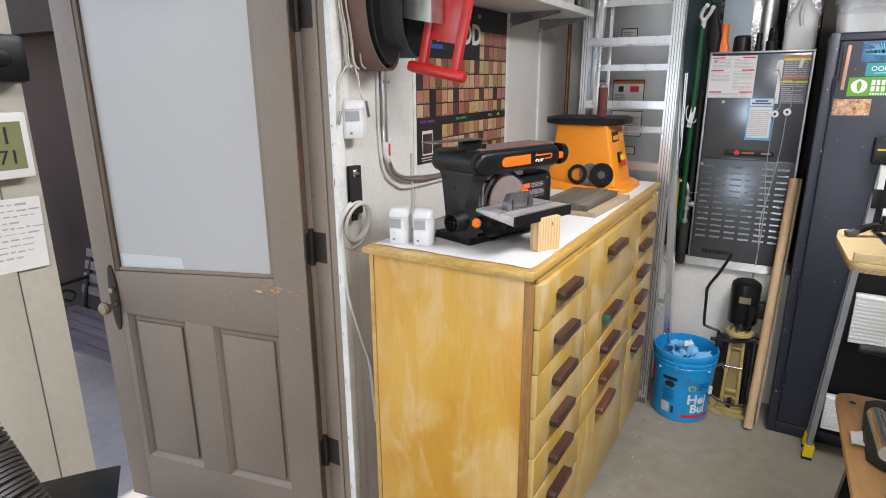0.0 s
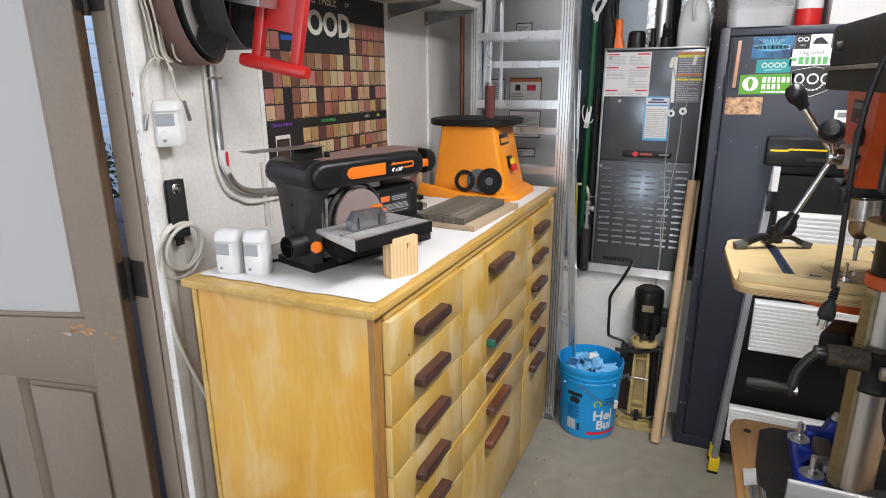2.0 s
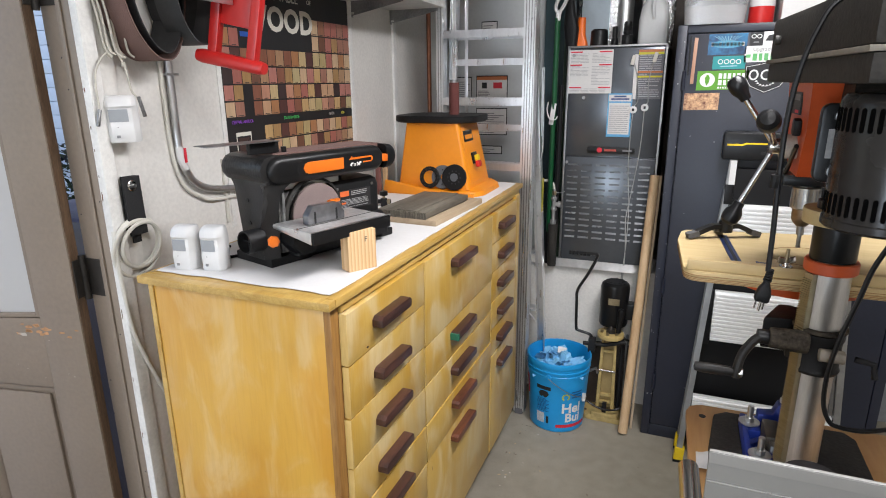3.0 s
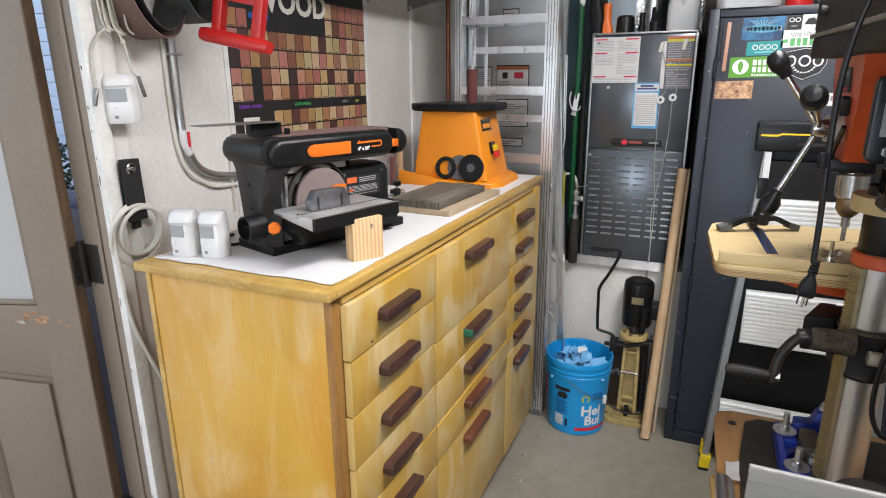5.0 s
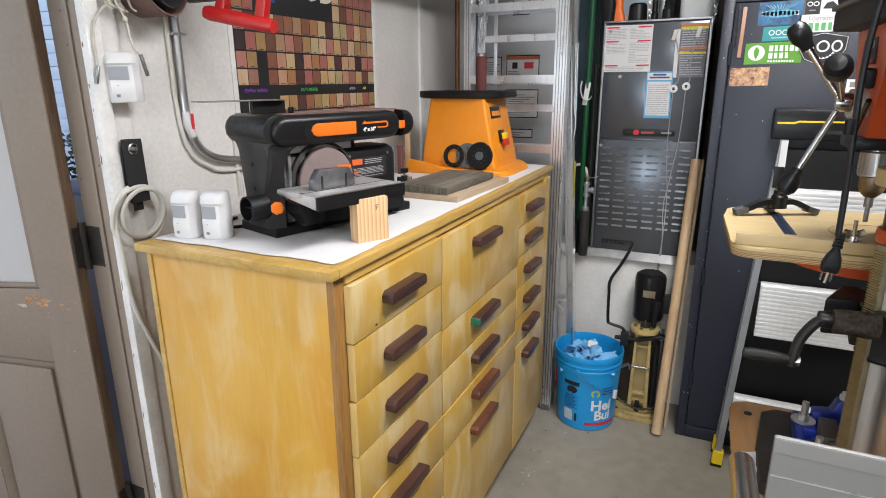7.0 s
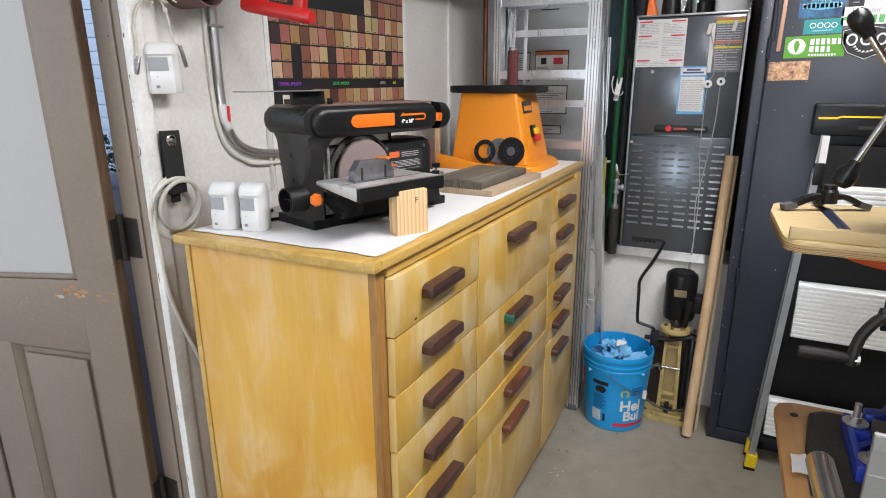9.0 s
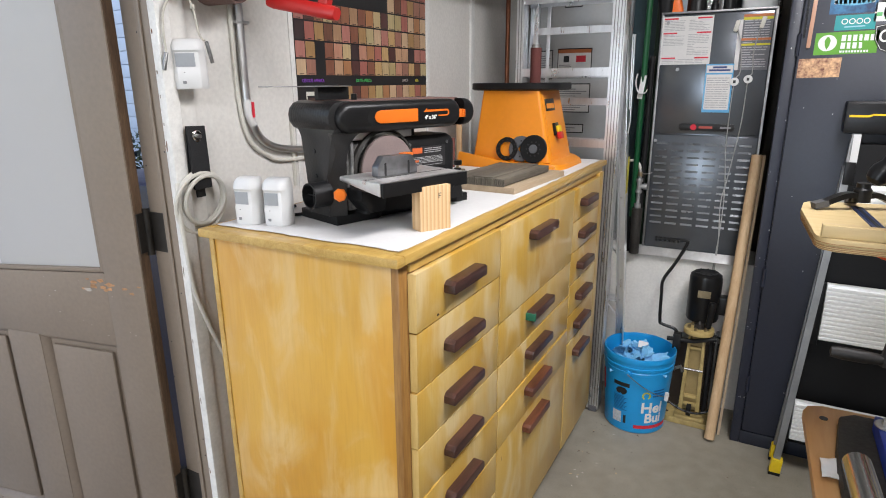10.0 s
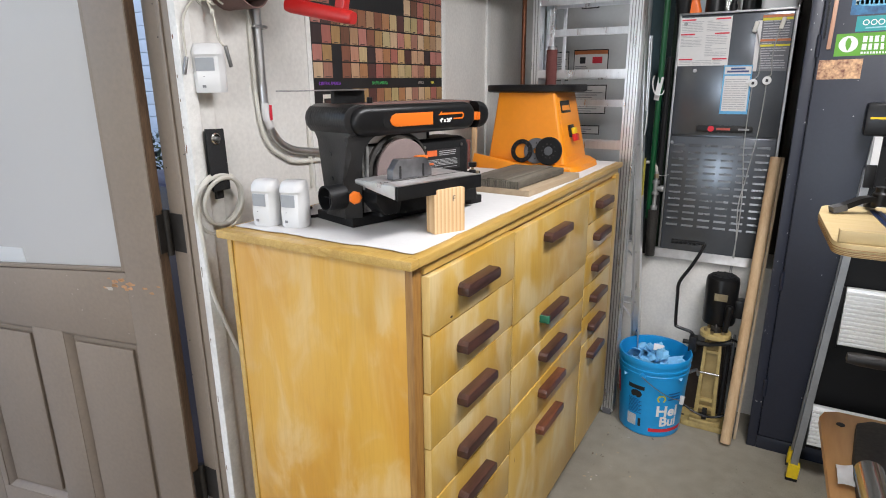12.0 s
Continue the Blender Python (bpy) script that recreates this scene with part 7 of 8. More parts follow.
# ---------------------------------------------------------------- step stool leaning on the locker
stl = thing("step_stool", "folded aluminium step stool with ribbed steps and a black tray", "step stool", at=pose(0, 0, 0))


def stool_x(z, side):
    return 0.366 + 0.062 * z if side < 0 else 0.955 - 0.062 * z


def stool_y(z):
    return 2.865 + 0.075 * z


for side in (-1, 1):
    for dy, w, nm in ((0.0, 0.026, "front_rail"), (0.075, 0.022, "rear_rail")):
        za, zb = 0.03, (1.34 if dy == 0 else 1.22)
        rail = part(nm, sweep([(stool_x(z, side) - side * -0.0, stool_y(z) + dy * (1.4 - z * 0.7), z) for z in (za, zb / 2, zb)], 0.01, 4, flat=(w, 0.024)), mat("dull_rail_aluminium", (0.40, 0.40, 0.40), 0.42, 1.0, vary=0.15, scale=10, bump=0.1), stl)
        ft = part("foot", put(box(-0.02, -0.018, 0.0, 0.02, 0.018, 0.07, 0.004), pose(stool_x(0.03, side), stool_y(0) + dy * 1.4, 0.0, 0, 3.5, 0)), YELLOW, rail, "yellow plastic foot")
        part("sole", box(stool_x(0.03, side) - 0.021, stool_y(0) + dy * 1.4 - 0.019, 0.0, stool_x(0.03, side) + 0.021, stool_y(0) + dy * 1.4 + 0.019, 0.014, 0.003), BLACK_MATT, rail)
for z0, z1, x0 in ((0.155, 0.322, 0.400), (0.574, 0.796, 0.440), (0.98, 1.160, 0.475)):
    y0 = stool_y((z0 + z1) / 2) - 0.004
    stp_ = part("step", box(x0, y0 + 0.006, z0, 1.32 - x0, y0 + 0.030, z1, 0.002), mat("satin_aluminium_step", (0.82, 0.82, 0.81), 0.4, 0.35, vary=0.08, scale=6, bump=0.08), stl, "ribbed aluminium step")
    n = int((z1 - z0) / 0.0165)
    for k in range(n):
        z = z0 + 0.004 + k * (z1 - z0 - 0.008) / n
        part("rib", box(x0 + 0.001, y0, z, 1.319 - x0, y0 + 0.006, z + 0.0105, 0.001), mat("satin_aluminium_step", (0.82, 0.82, 0.81), 0.4, 0.35), stp_)
    part("step_bracket", box(stool_x(z0, -1) + 0.012, y0 + 0.004, z0 - 0.02, x0 - 0.002, y0 + 0.03, z1, 0.002), BLACK, stp_)
    part("step_bracket", box(1.322 - x0, y0 + 0.004, z0 - 0.02, stool_x(z0, 1) - 0.012, y0 + 0.03, z1, 0.002), BLACK, stp_)
# flat black sheet added to fill the space behind the steps
part("back_panel", prism([(0.39, 0.10), (0.93, 0.10), (0.875, 1.30), (0.445, 1.30)], 2.962, 2.975, "y", 0.002), mat("deep_black_panel", (0.004, 0.004, 0.0045), 0.55, spec=0.25), stl, "flat black sheet between the rails")
tr = part("tray", join(box(0.405, 2.945, 1.335, 0.915, 3.02, 1.445, 0.012)), BLACK, stl, "black plastic handle tray")
part("tray_line", prism([(0.418, 1.392), (0.475, 1.392), (0.487, 1.398), (0.90, 1.398), (0.90, 1.404), (0.485, 1.404), (0.473, 1.399), (0.418, 1.399)], 2.9435, 2.9455, "y"), YELLOW, tr, "yellow stripe")
part("tray_slot", prism(rounded(0.12, 0.012, 0.005, 4, 0.60, 1.365), 2.9435, 2.946, "y"), BLACK_PRINT, tr)
part("hinge_block", box(0.430, 2.93, 1.16, 0.462, 2.985, 1.24, 0.004), BLACK, stl)
part("rail_sticker", box(0.440, 2.9335, 1.235, 0.462, 2.935, 1.335), WHITE, stl, "pale label on the rail")

# ---------------------------------------------------------------- low bench with the drill press
bn = thing("tool_bench", "low work bench with a worn tan plywood top on black legs", "bench", at=pose(0, 0, 0))
part("bench_top", prism([(0.352, 1.35), (1.02, 1.35), (1.02, 1.975), (0.985, 2.01), (0.375, 2.0), (0.345, 1.985), (0.335, 1.955)], 0.738, 0.76, "z", 0.004), PLY_TOP, bn)
for k, (x, y) in enumerate(((0.42, 1.88), (0.92, 1.88), (0.42, 1.42), (0.92, 1.42))):
    part("leg", sweep([(x, y, 0.738), (x - (0.06 if x < 0.6 else -0.06), y + (0.10 if y > 1.6 else -0.02), 0.0)], 0.02, 4, flat=(0.035, 0.03)), BLACK, bn)
part("stretcher", sweep([(0.36, 1.97, 0.05), (0.46, 1.45, 0.60)], 0.02, 4, flat=(0.04, 0.02)), BLACK, bn)
part("bench_apron", box(0.39, 1.38, 0.66, 0.98, 1.92, 0.738, 0.004), BLACK, bn)
part("knot_hole", put(cyl(0.009, 0.009, 0, 0.0012, 14), pose(0.376, 1.935, 0.760)), BLACK_PRINT, bn)

KX, KY = 0.549, 1.66
BLACK_CASTING = mat("worn_black_casting", (0.016, 0.014, 0.0125), 0.5, vary=0.6, scale=45, fine=160, bump=0.2, spec=0.3)
DUSTY_GREY = mat("sawdust_brown_iron", (0.064, 0.053, 0.041), 0.75, vary=0.5, scale=38, fine=170, bump=0.45, dark=(0.010, 0.0085, 0.007), spec=0.15)
dp = thing("drill_press", "orange and black bench drill press with a bright steel column", "drill press", at=pose(0, 0, 0))
part("base_casting", prism([(0.385, 1.76), (0.40, 1.905), (0.43, 1.93), (0.70, 1.93), (0.72, 1.90), (0.72, 1.62), (0.64, 1.55), (0.46, 1.55), (0.385, 1.62)], 0.761, 0.79, "z", 0.006), DUSTY, dp)
part("column_foot", put(lathe([(0.074, 0.79), (0.070, 0.802), (0.052, 0.824), (0.042, 0.830), (0.042, 0.846), (0.0, 0.846)], 32), pose(KX, KY, 0)), DUSTY, dp)
col = part("column", put(cyl(0.038, 0.038, 0.80, 1.42, 40), pose(KX, KY, 0)), mat("brushed_steel_column", (0.56, 0.545, 0.53), 0.36, 1.0, vary=0.16, scale=8, fine=130, bump=0.06, stretch=(10, 10, 0.4)), dp, "bright steel column")
part("rack", put(box(-0.047, -0.011, 0.847, -0.034, 0.011, 1.278, 0.001), pose(KX, KY, 0, 0, 0, 32)), mat("brassy_steel_rack", (0.42, 0.38, 0.27), 0.4, 0.9, vary=0.2), col)
tooth = None
for k in range(92):
    z = 0.855 + k * 0.0045
    if tooth is None:
        tooth = part("rack_tooth", put(box(-0.0505, -0.0112, 0, -0.047, 0.0112, 0.0022), pose(KX, KY, 0, 0, 0, 32)), mat("brassy_steel_rack", (0.42, 0.38, 0.27), 0.4, 0.9), col)
        tooth.location.z = z
    else:
        o = new("rack_tooth", tooth.data)
        o.parent = col
        o.location.z = z
part("stop_ring", put(lathe([(0.038, 1.279), (0.045, 1.279), (0.047, 1.282), (0.047, 1.300), (0.045, 1.303), (0.038, 1.303)], 36), pose(KX, KY, 0)), ORANGE_RED, dp, "orange column ring")
part("column_sleeve", put(cyl(0.040, 0.040, 1.303, 1.42, 32, 0.003), pose(KX, KY, 0)), BLACK, dp)
part("plywood_collar", put(cyl(0.069, 0.069, 1.376, 1.404, 36, 0.002), pose(0.556, KY, 0)), PLY, dp, "round plywood collar")
# table bracket with crank
br_ = part("table_bracket", put(lathe([(0.038, 1.070), (0.044, 1.070), (0.046, 1.076), (0.043, 1.083), (0.043, 1.135), (0.046, 1.142), (0.046, 1.155), (0.038, 1.158)], 36), pose(KX, KY, 0)), BLACK_MATT, dp)
part("bracket_rim", put(lathe([(0.038, 1.1585), (0.0485, 1.1585), (0.0495, 1.161), (0.0485, 1.165), (0.038, 1.166)], 36), pose(KX, KY, 0)), DUSTY_GREY, br_)
part("pinch_boss", put(cyl(0.013, 0.013, -0.022, 0.022, 16, 0.003), pose(0.565, KY - 0.052, 1.122, 0, 90, 0)), mat("beige_dusty_casting", (0.24, 0.21, 0.17), 0.6, vary=0.3, scale=30, bump=0.2), br_)
part("pinch_lever", sweep([(KX + 0.055, KY - 0.052, 1.122), (KX + 0.085, KY - 0.055, 1.118), (KX + 0.09, KY - 0.06, 1.09)], 0.006, 8), IRON, br_)
part("worm_boss", put(cyl(0.021, 0.024, 0.0, 0.070, 24, 0.005), pose(0.456, KY - 0.035, 1.138, 0, 90, 0)), DUSTY_GREY, br_)
part("crank_hub", put(cyl(0.015, 0.016, 0.0, 0.024, 18, 0.003), pose(0.434, KY - 0.035, 1.138, 0, 90, 0)), BLACK, br_)
part("crank_arm", sweep(smooth_path([(0.446, 1.622, 1.139), (0.430, 1.614, 1.132), (0.411, 1.606, 1.102), (0.404, 1.60, 1.068), (0.404, 1.60, 1.052)], 6), 0.0092, 10), BLACK_CASTING, br_)
part("crank_nut", put(cyl(0.009, 0.009, 0, 0.010, 6), pose(0.405, 1.60, 1.062, 0, 90, 0)), DULL, br_)
part("crank_grip", put(lathe([(0.0, 0), (0.009, 0), (0.0115, 0.03), (0.011, 0.06), (0.009, 0.074), (0.0, 0.076)], 16), pose(0.398, 1.60, 1.062, 0, -90, 0)), BLACK_CASTING, br_)
part("table_arm", prism([(KX - 0.05, KY + 0.03), (KX + 0.05, KY + 0.03), (KX + 0.035, KY + 0.16), (KX - 0.035, KY + 0.16)], 1.07, 1.145, "z", 0.008), DUSTY, br_)
part("arm_web", prism([(KX - 0.10, KY + 0.02), (KX - 0.03, KY + 0.03), (KX - 0.03, KY + 0.12), (KX - 0.06, KY + 0.12)], 1.09, 1.16, "z", 0.006), BLACK_MATT, br_)
part("cast_table", put(cyl(0.150, 0.158, 1.172, 1.208, 48, 0.004), pose(0.54, 1.93, 0)), ORANGE_RED, dp, "round orange cast table")
# wooden auxiliary table
aux = thing("drill_table", "thick pale plywood drill table with blue tracks and a fence", "table", at=pose(0, 0, 0))
out = [(0.86, 1.722), (0.86, 2.215), (0.31, 2.130), (0.288, 2.120), (0.276, 2.100), (0.268, 2.010), (0.283, 1.765)]
out += [(0.324 - 0.040 * math.cos(radians(90 * k / 6)), 1.758 - 0.036 * math.sin(radians(90 * k / 6))) for k in range(1, 7)]


def inset(d):
    return [(x + (d if x < 0.5 else -d), y + (d if y < 1.9 else -d)) for x, y in out]


TZ = 1.233
part("lower_board", prism(inset(0.002), 1.2085, 1.2190, "z", 0.001), PLY, aux)
for k in range(3):
    part("ply_line", prism(inset(0.0014), 1.2100 + k * 0.0032, 1.2114 + k * 0.0032, "z"), PLY_DARK, aux)
part("upper_board", prism(out, 1.2192, TZ, "z", 0.003), PLY, aux)
part("ply_line", prism(inset(-0.0004), 1.2225, 1.2240, "z"), PLY_DARK, aux)
part("fence_strip", box(0.292, 1.7300, TZ + 0.0005, 0.80, 1.7530, 1.257, 0.002), PLY, aux)
for xa, ya, xb, yb in ((0.380, 2.08, 0.404, 1.765), (0.62, 2.12, 0.62, 1.765)):
    tk = part("track", sweep([(xa, ya, TZ + 0.0005), (xb, yb, TZ + 0.0005)], 0.01, 4, flat=(0.022, 0.004)), BLUE_TRACK, aux, "blue anodised track")
    part("track_slot", sweep([(xa, ya, TZ + 0.0025), (xb, yb, TZ + 0.0025)], 0.01, 4, flat=(0.007, 0.0012)), BLACK_PRINT, tk)
part("track_end", prism([(0.440, 1.842), (0.462, 1.835), (0.472, 1.775), (0.452, 1.775)], TZ + 0.0002, TZ + 0.0025, "z"), BLUE_TRACK, aux)
ring_ = [(0.56 + 0.085 * math.cos(2 * math.pi * k / 40), 1.93 + 0.085 * math.sin(2 * math.pi * k / 40), TZ + 0.0002) for k in range(40)]
part("scored_ring", sweep(ring_, 0.0008, 4, True), PLY_DARK, aux)
bt = part("wing_bolt", put(cyl(0.0035, 0.0035, 0, 0.064, 10), pose(0.4855, 1.740, TZ)), BRASS, aux)
part("wing_nut", put(join(cyl(0.008, 0.007, 0, 0.010, 12), put(box(-0.022, -0.002, 0.004, -0.006, 0.002, 0.018, 0.0015), pose(0, 0, 0, 0, 15, 20)), put(box(0.006, -0.002, 0.004, 0.022, 0.002, 0.018, 0.0015), pose(0, 0, 0, 0, -15, 20)), cyl(0.013, 0.013, 0, 0.002, 16)), pose(0.4855, 1.740, 1.2575)), STEEL, bt)
# head, belt box, motor
part("belt_guard", prism([(0.420, 1.925), (0.70, 1.945), (0.735, 1.62), (0.72, 1.28), (0.468, 1.28), (0.446, 1.62)], 1.636, 1.676, "z", 0.006), DUSTY, dp)
part("guard_lid", prism([(0.420, 1.925), (0.698, 1.942), (0.733, 1.62), (0.718, 1.285), (0.468, 1.285), (0.446, 1.62)], 1.684, 1.768, "z", 0.010), DUSTY, dp, "dusty black belt guard lid")
part("guard_seam", prism([(0.415, 1.932), (0.702, 1.950), (0.737, 1.62), (0.722, 1.278), (0.463, 1.278), (0.441, 1.62)], 1.676, 1.684, "z", 0.001), mat("dusty_pale_edge", (0.20, 0.18, 0.15), 0.6, vary=0.3), dp)
part("guard_knob", put(cyl(0.010, 0.010, 0, 0.012, 14, 0.003), pose(0.428, 1.84, 1.722, 0, -90, 0)), DUSTY, dp)
head = part("head_casting", loft([([(0.490, 1.81), (0.63, 1.81), (0.63, 1.94), (0.490, 1.94)], 1.44), ([(0.484, 1.76), (0.64, 1.76), (0.64, 1.95), (0.484, 1.95)], 1.49), ([(0.478, 1.70), (0.65, 1.70), (0.65, 1.95), (0.478, 1.95)], 1.54), ([(0.470, 1.66), (0.65, 1.66), (0.65, 1.95), (0.470, 1.95)], 1.636)]), ORANGE_RED, dp, "orange red cast head")
part("head_neck", loft([([(0.535, 1.62), (0.61, 1.62), (0.61, 1.75), (0.535, 1.75)], 1.419), ([(0.525, 1.60), (0.62, 1.60), (0.62, 1.75), (0.525, 1.75)], 1.50), ([(0.52, 1.58), (0.62, 1.58), (0.62, 1.75), (0.52, 1.75)], 1.636)]), DUSTY, dp)
part("head_foot", box(0.470, 1.84, 1.414, 0.60, 1.96, 1.440, 0.006), BLACK, dp)
part("rating_plate", box(0.4702, 1.76, 1.572, 0.4735, 1.87, 1.617), BLACK_PRINT, head, "dark rating plate")
part("plate_print", box(0.4696, 1.775, 1.60, 0.4702, 1.855, 1.612), PRINT, head)
part("plate_print", box(0.4696, 1.775, 1.575, 0.4702, 1.815, 1.581), RED_PRINT, head)
part("switch_lever", put(box(-0.012, -0.014, -0.014, 0.004, 0.014, 0.020, 0.006), pose(0.474, 1.765, 1.545, 10, 0, 0)), IRON, head)
part("strut", sweep([(0.474, 1.76, 1.51), (0.476, 1.87, 1.435)], 0.005, 6), BLACK, head)
part("depth_drum", put(cyl(0.026, 0.026, 0, 0.036, 24, 0.003), pose(0.488, 1.82, 1.503, 0, -90, 0)), mat("pale_worn_scale", (0.45, 0.40, 0.35), 0.5, vary=0.3, scale=30), dp)
hubp = (0.440, 1.80, 1.505)
part("feed_hub", put(cyl(0.017, 0.017, 0, 0.028, 20, 0.003), pose(0.456, 1.80, 1.505, 0, -90, 0)), STEEL, dp, "bright feed hub")
for q_, r_ in (((0.359, 1.80, 1.622), 0.019), ((0.407, 1.66, 1.562), 0.022), ((0.377, 1.80, 1.356), 0.020)):
    a_, b_ = Vector(hubp), Vector(q_)
    lv = part("feed_lever", sweep([a_, b_], 0.0058, 12), STEEL, dp, "bright steel feed lever")
    d_ = (b_ - a_).normalized()
    m_ = Matrix.Translation(b_ - d_ * 0.014) @ d_.to_track_quat("Z", "Y").to_matrix().to_4x4()
    part("lever_knob", put(lathe([(0.0, -0.012), (0.011, -0.012), (0.012, 0.0), (r_ * 0.95, 0.012), (r_, 0.022), (r_ * 0.93, 0.034), (r_ * 0.6, 0.042), (0.0, 0.044)], 24), m_), BLACK, lv, "black ball knob")
part("quill", put(cyl(0.020, 0.020, 1.395, 1.43, 24), pose(0.522, 1.87, 0)), STEEL, dp)
ck = part("chuck", put(lathe([(0.0, 1.412), (0.026, 1.412), (0.0285, 1.409), (0.0285, 1.364), (0.026, 1.361), (0.0, 1.361)], 32), pose(0.524, 1.87, 0)), mat("worn_chuck_steel", (0.42, 0.39, 0.35), 0.36, 1.0, vary=0.25, scale=25, bump=0.1), dp, "steel drill chuck")
part("chuck_nose", put(lathe([(0.0, 1.361), (0.0225, 1.361), (0.0225, 1.338), (0.019, 1.330), (0.011, 1.321), (0.0, 1.320)], 28), pose(0.524, 1.87, 0)), mat("brown_chuck_steel", (0.30, 0.22, 0.15), 0.4, 0.9, vary=0.25, scale=25), ck, "brownish chuck nose")
for k in range(20):
    part("knurl", put(box(-0.0015, 0.0280, 1.368, 0.0015, 0.0292, 1.406), pose(0.524, 1.87, 0, 0, 0, 18 * k)), DULL, ck)
part("drill_bit", put(join(cyl(0.008, 0.008, 1.300, 1.321, 12), cyl(0.0045, 0.0045, 1.270, 1.300, 10)), pose(0.524, 1.87, 0)), DULL, ck)
MX, MY = 0.540, 1.385
mo = part("motor", put(lathe([(0.0, 1.624), (0.055, 1.624), (0.070, 1.622), (0.0745, 1.614), (0.076, 1.606), (0.076, 1.444), (0.0775, 1.442), (0.0775, 1.432), (0.073, 1.428), (0.055, 1.424), (0.0, 1.424)], 48), pose(MX, MY, 0)), mat("glossy_black_enamel", (0.018, 0.0165, 0.0155), 0.27, vary=0.2, scale=10, bump=0.04, spec=0.3), dp, "black motor with vent slots")
for k in range(26):
    for z0, z1 in ((1.570, 1.604), (1.450, 1.482)):
        part("vent_slot", put(prism(rounded(0.0062, z1 - z0, 0.003, 2, 0, (z0 + z1) / 2), -0.0766, -0.0755, "y"), pose(MX, MY, 0, 0, 0, -100 + 8.6 * k)), mat("deep_black_slot", (0.001, 0.001, 0.001), 0.9, spec=0.05), mo)
mm = part("motor_mount", prism(rounded(0.052, 0.135, 0.014, 4, 0.500, 1.535), 1.555, 1.580, "y", 0.003), BLACK, dp, "black motor mounting plate")
for zz in (1.582, 1.488):
    part("mount_bolt", put(cyl(0.010, 0.009, 0, 0.008, 6, 0.001), pose(0.500, 1.555, zz, 90)), DULL, mm)
part("mount_gap", box(0.487, 1.5535, 1.510, 0.512, 1.5552, 1.560), CAST, mm)
part("motor_plate", box(0.535, 1.46, 1.46, 0.61, 1.58, 1.60, 0.004), IRON, dp)
# mains cord and plug
crd = thing("power_cord", "black power cord with a three-pin plug hanging down", "cord", at=pose(0, 0, 0))
part("cord", sweep(smooth_path([(0.62, 1.40, 1.80), (0.53, 1.42, 1.785), (0.452, 1.42, 1.756), (0.426, 1.42, 1.714), (0.409, 1.42, 1.646), (0.403, 1.42, 1.569), (0.404, 1.42, 1.488), (0.407, 1.42, 1.404), (0.408, 1.42, 1.336)], 6), 0.0042, 10), BLACK, crd)
PLUG = pose(0.404, 1.42, 1.283, 0, 8, 0) @ Matrix.Diagonal((0.88, 0.88, 0.88, 1))
pb = part("plug", put(loft([(rounded(0.022, 0.018, 0.004, 4), 0.0), (rounded(0.026, 0.021, 0.005, 4), 0.003), (rounded(0.027, 0.021, 0.006, 4), 0.014), (rounded(0.022, 0.018, 0.006, 4), 0.026), (rounded(0.013, 0.012, 0.005, 4), 0.036), (rounded(0.011, 0.011, 0.005, 4), 0.040)]), PLUG), BLACK_MATT, crd)
for k in range(5):
    part("relief_ring", put(cyl(0.0078 - 0.0004 * k, 0.0078 - 0.0004 * k, 0.041 + 0.0052 * k, 0.0445 + 0.0052 * k, 12, 0.0008), PLUG), BLACK_MATT, pb)
for dx in (-0.008, 0.006):
    part("pin", put(box(dx - 0.001, -0.004, -0.016, dx + 0.001, 0.003, 0.001), PLUG), STEEL, pb)
part("pin", put(cyl(0.0025, 0.0025, -0.018, 0.001, 8), PLUG @ pose(-0.001, -0.007, 0)), STEEL, pb)
part("ferrite", put(cyl(0.007, 0.007, 0, 0.022, 10, 0.002), pose(0.399, 1.42, 1.475)), BLACK_MATT, crd)
crd2 = thing("power_cord", "black power cord looping down beside the column", "cord", at=pose(0, 0, 0))
part("cord", sweep(smooth_path([(0.64, 1.56, 1.44), (0.600, 1.58, 1.324), (0.584, 1.58, 1.253), (0.566, 1.58, 1.171), (0.557, 1.58, 1.098), (0.559, 1.58, 1.035), (0.573, 1.58, 0.998), (0.592, 1.58, 0.988), (0.636, 1.58, 0.989), (0.70, 1.60, 1.00)], 6), 0.0045, 8), BLACK, crd2)

# mini tripod on the drill table
tpd = thing("mini_tripod", "small black table tripod with grey tipped legs", "tripod", at=pose(0.384, 2.055, TZ + 0.0005))
part("tripod_hub", lathe([(0.0, 0.018), (0.018, 0.018), (0.018, 0.045), (0.014, 0.05), (0.014, 0.06), (0.0, 0.06)], 20), BLACK, tpd)
for x, y in ((-0.086, -0.035), (0.078, 0.040), (-0.012, 0.062)):
    lg = part("leg", sweep(smooth_path([(0, 0, 0.030), (x * 0.35, y * 0.35, 0.033), (x * 0.75, y * 0.75, 0.018), (x, y, 0.008)], 4), 0.01, 4, flat=(0.022, 0.012)), BLACK, tpd)
    part("tip", sweep([(x * 0.78, y * 0.78, 0.0150), (x * 1.08, y * 1.08, 0.0075)], 0.01, 4, flat=(0.024, 0.014)), mat("grey_rubber", (0.07, 0.07, 0.072), 0.7), lg)

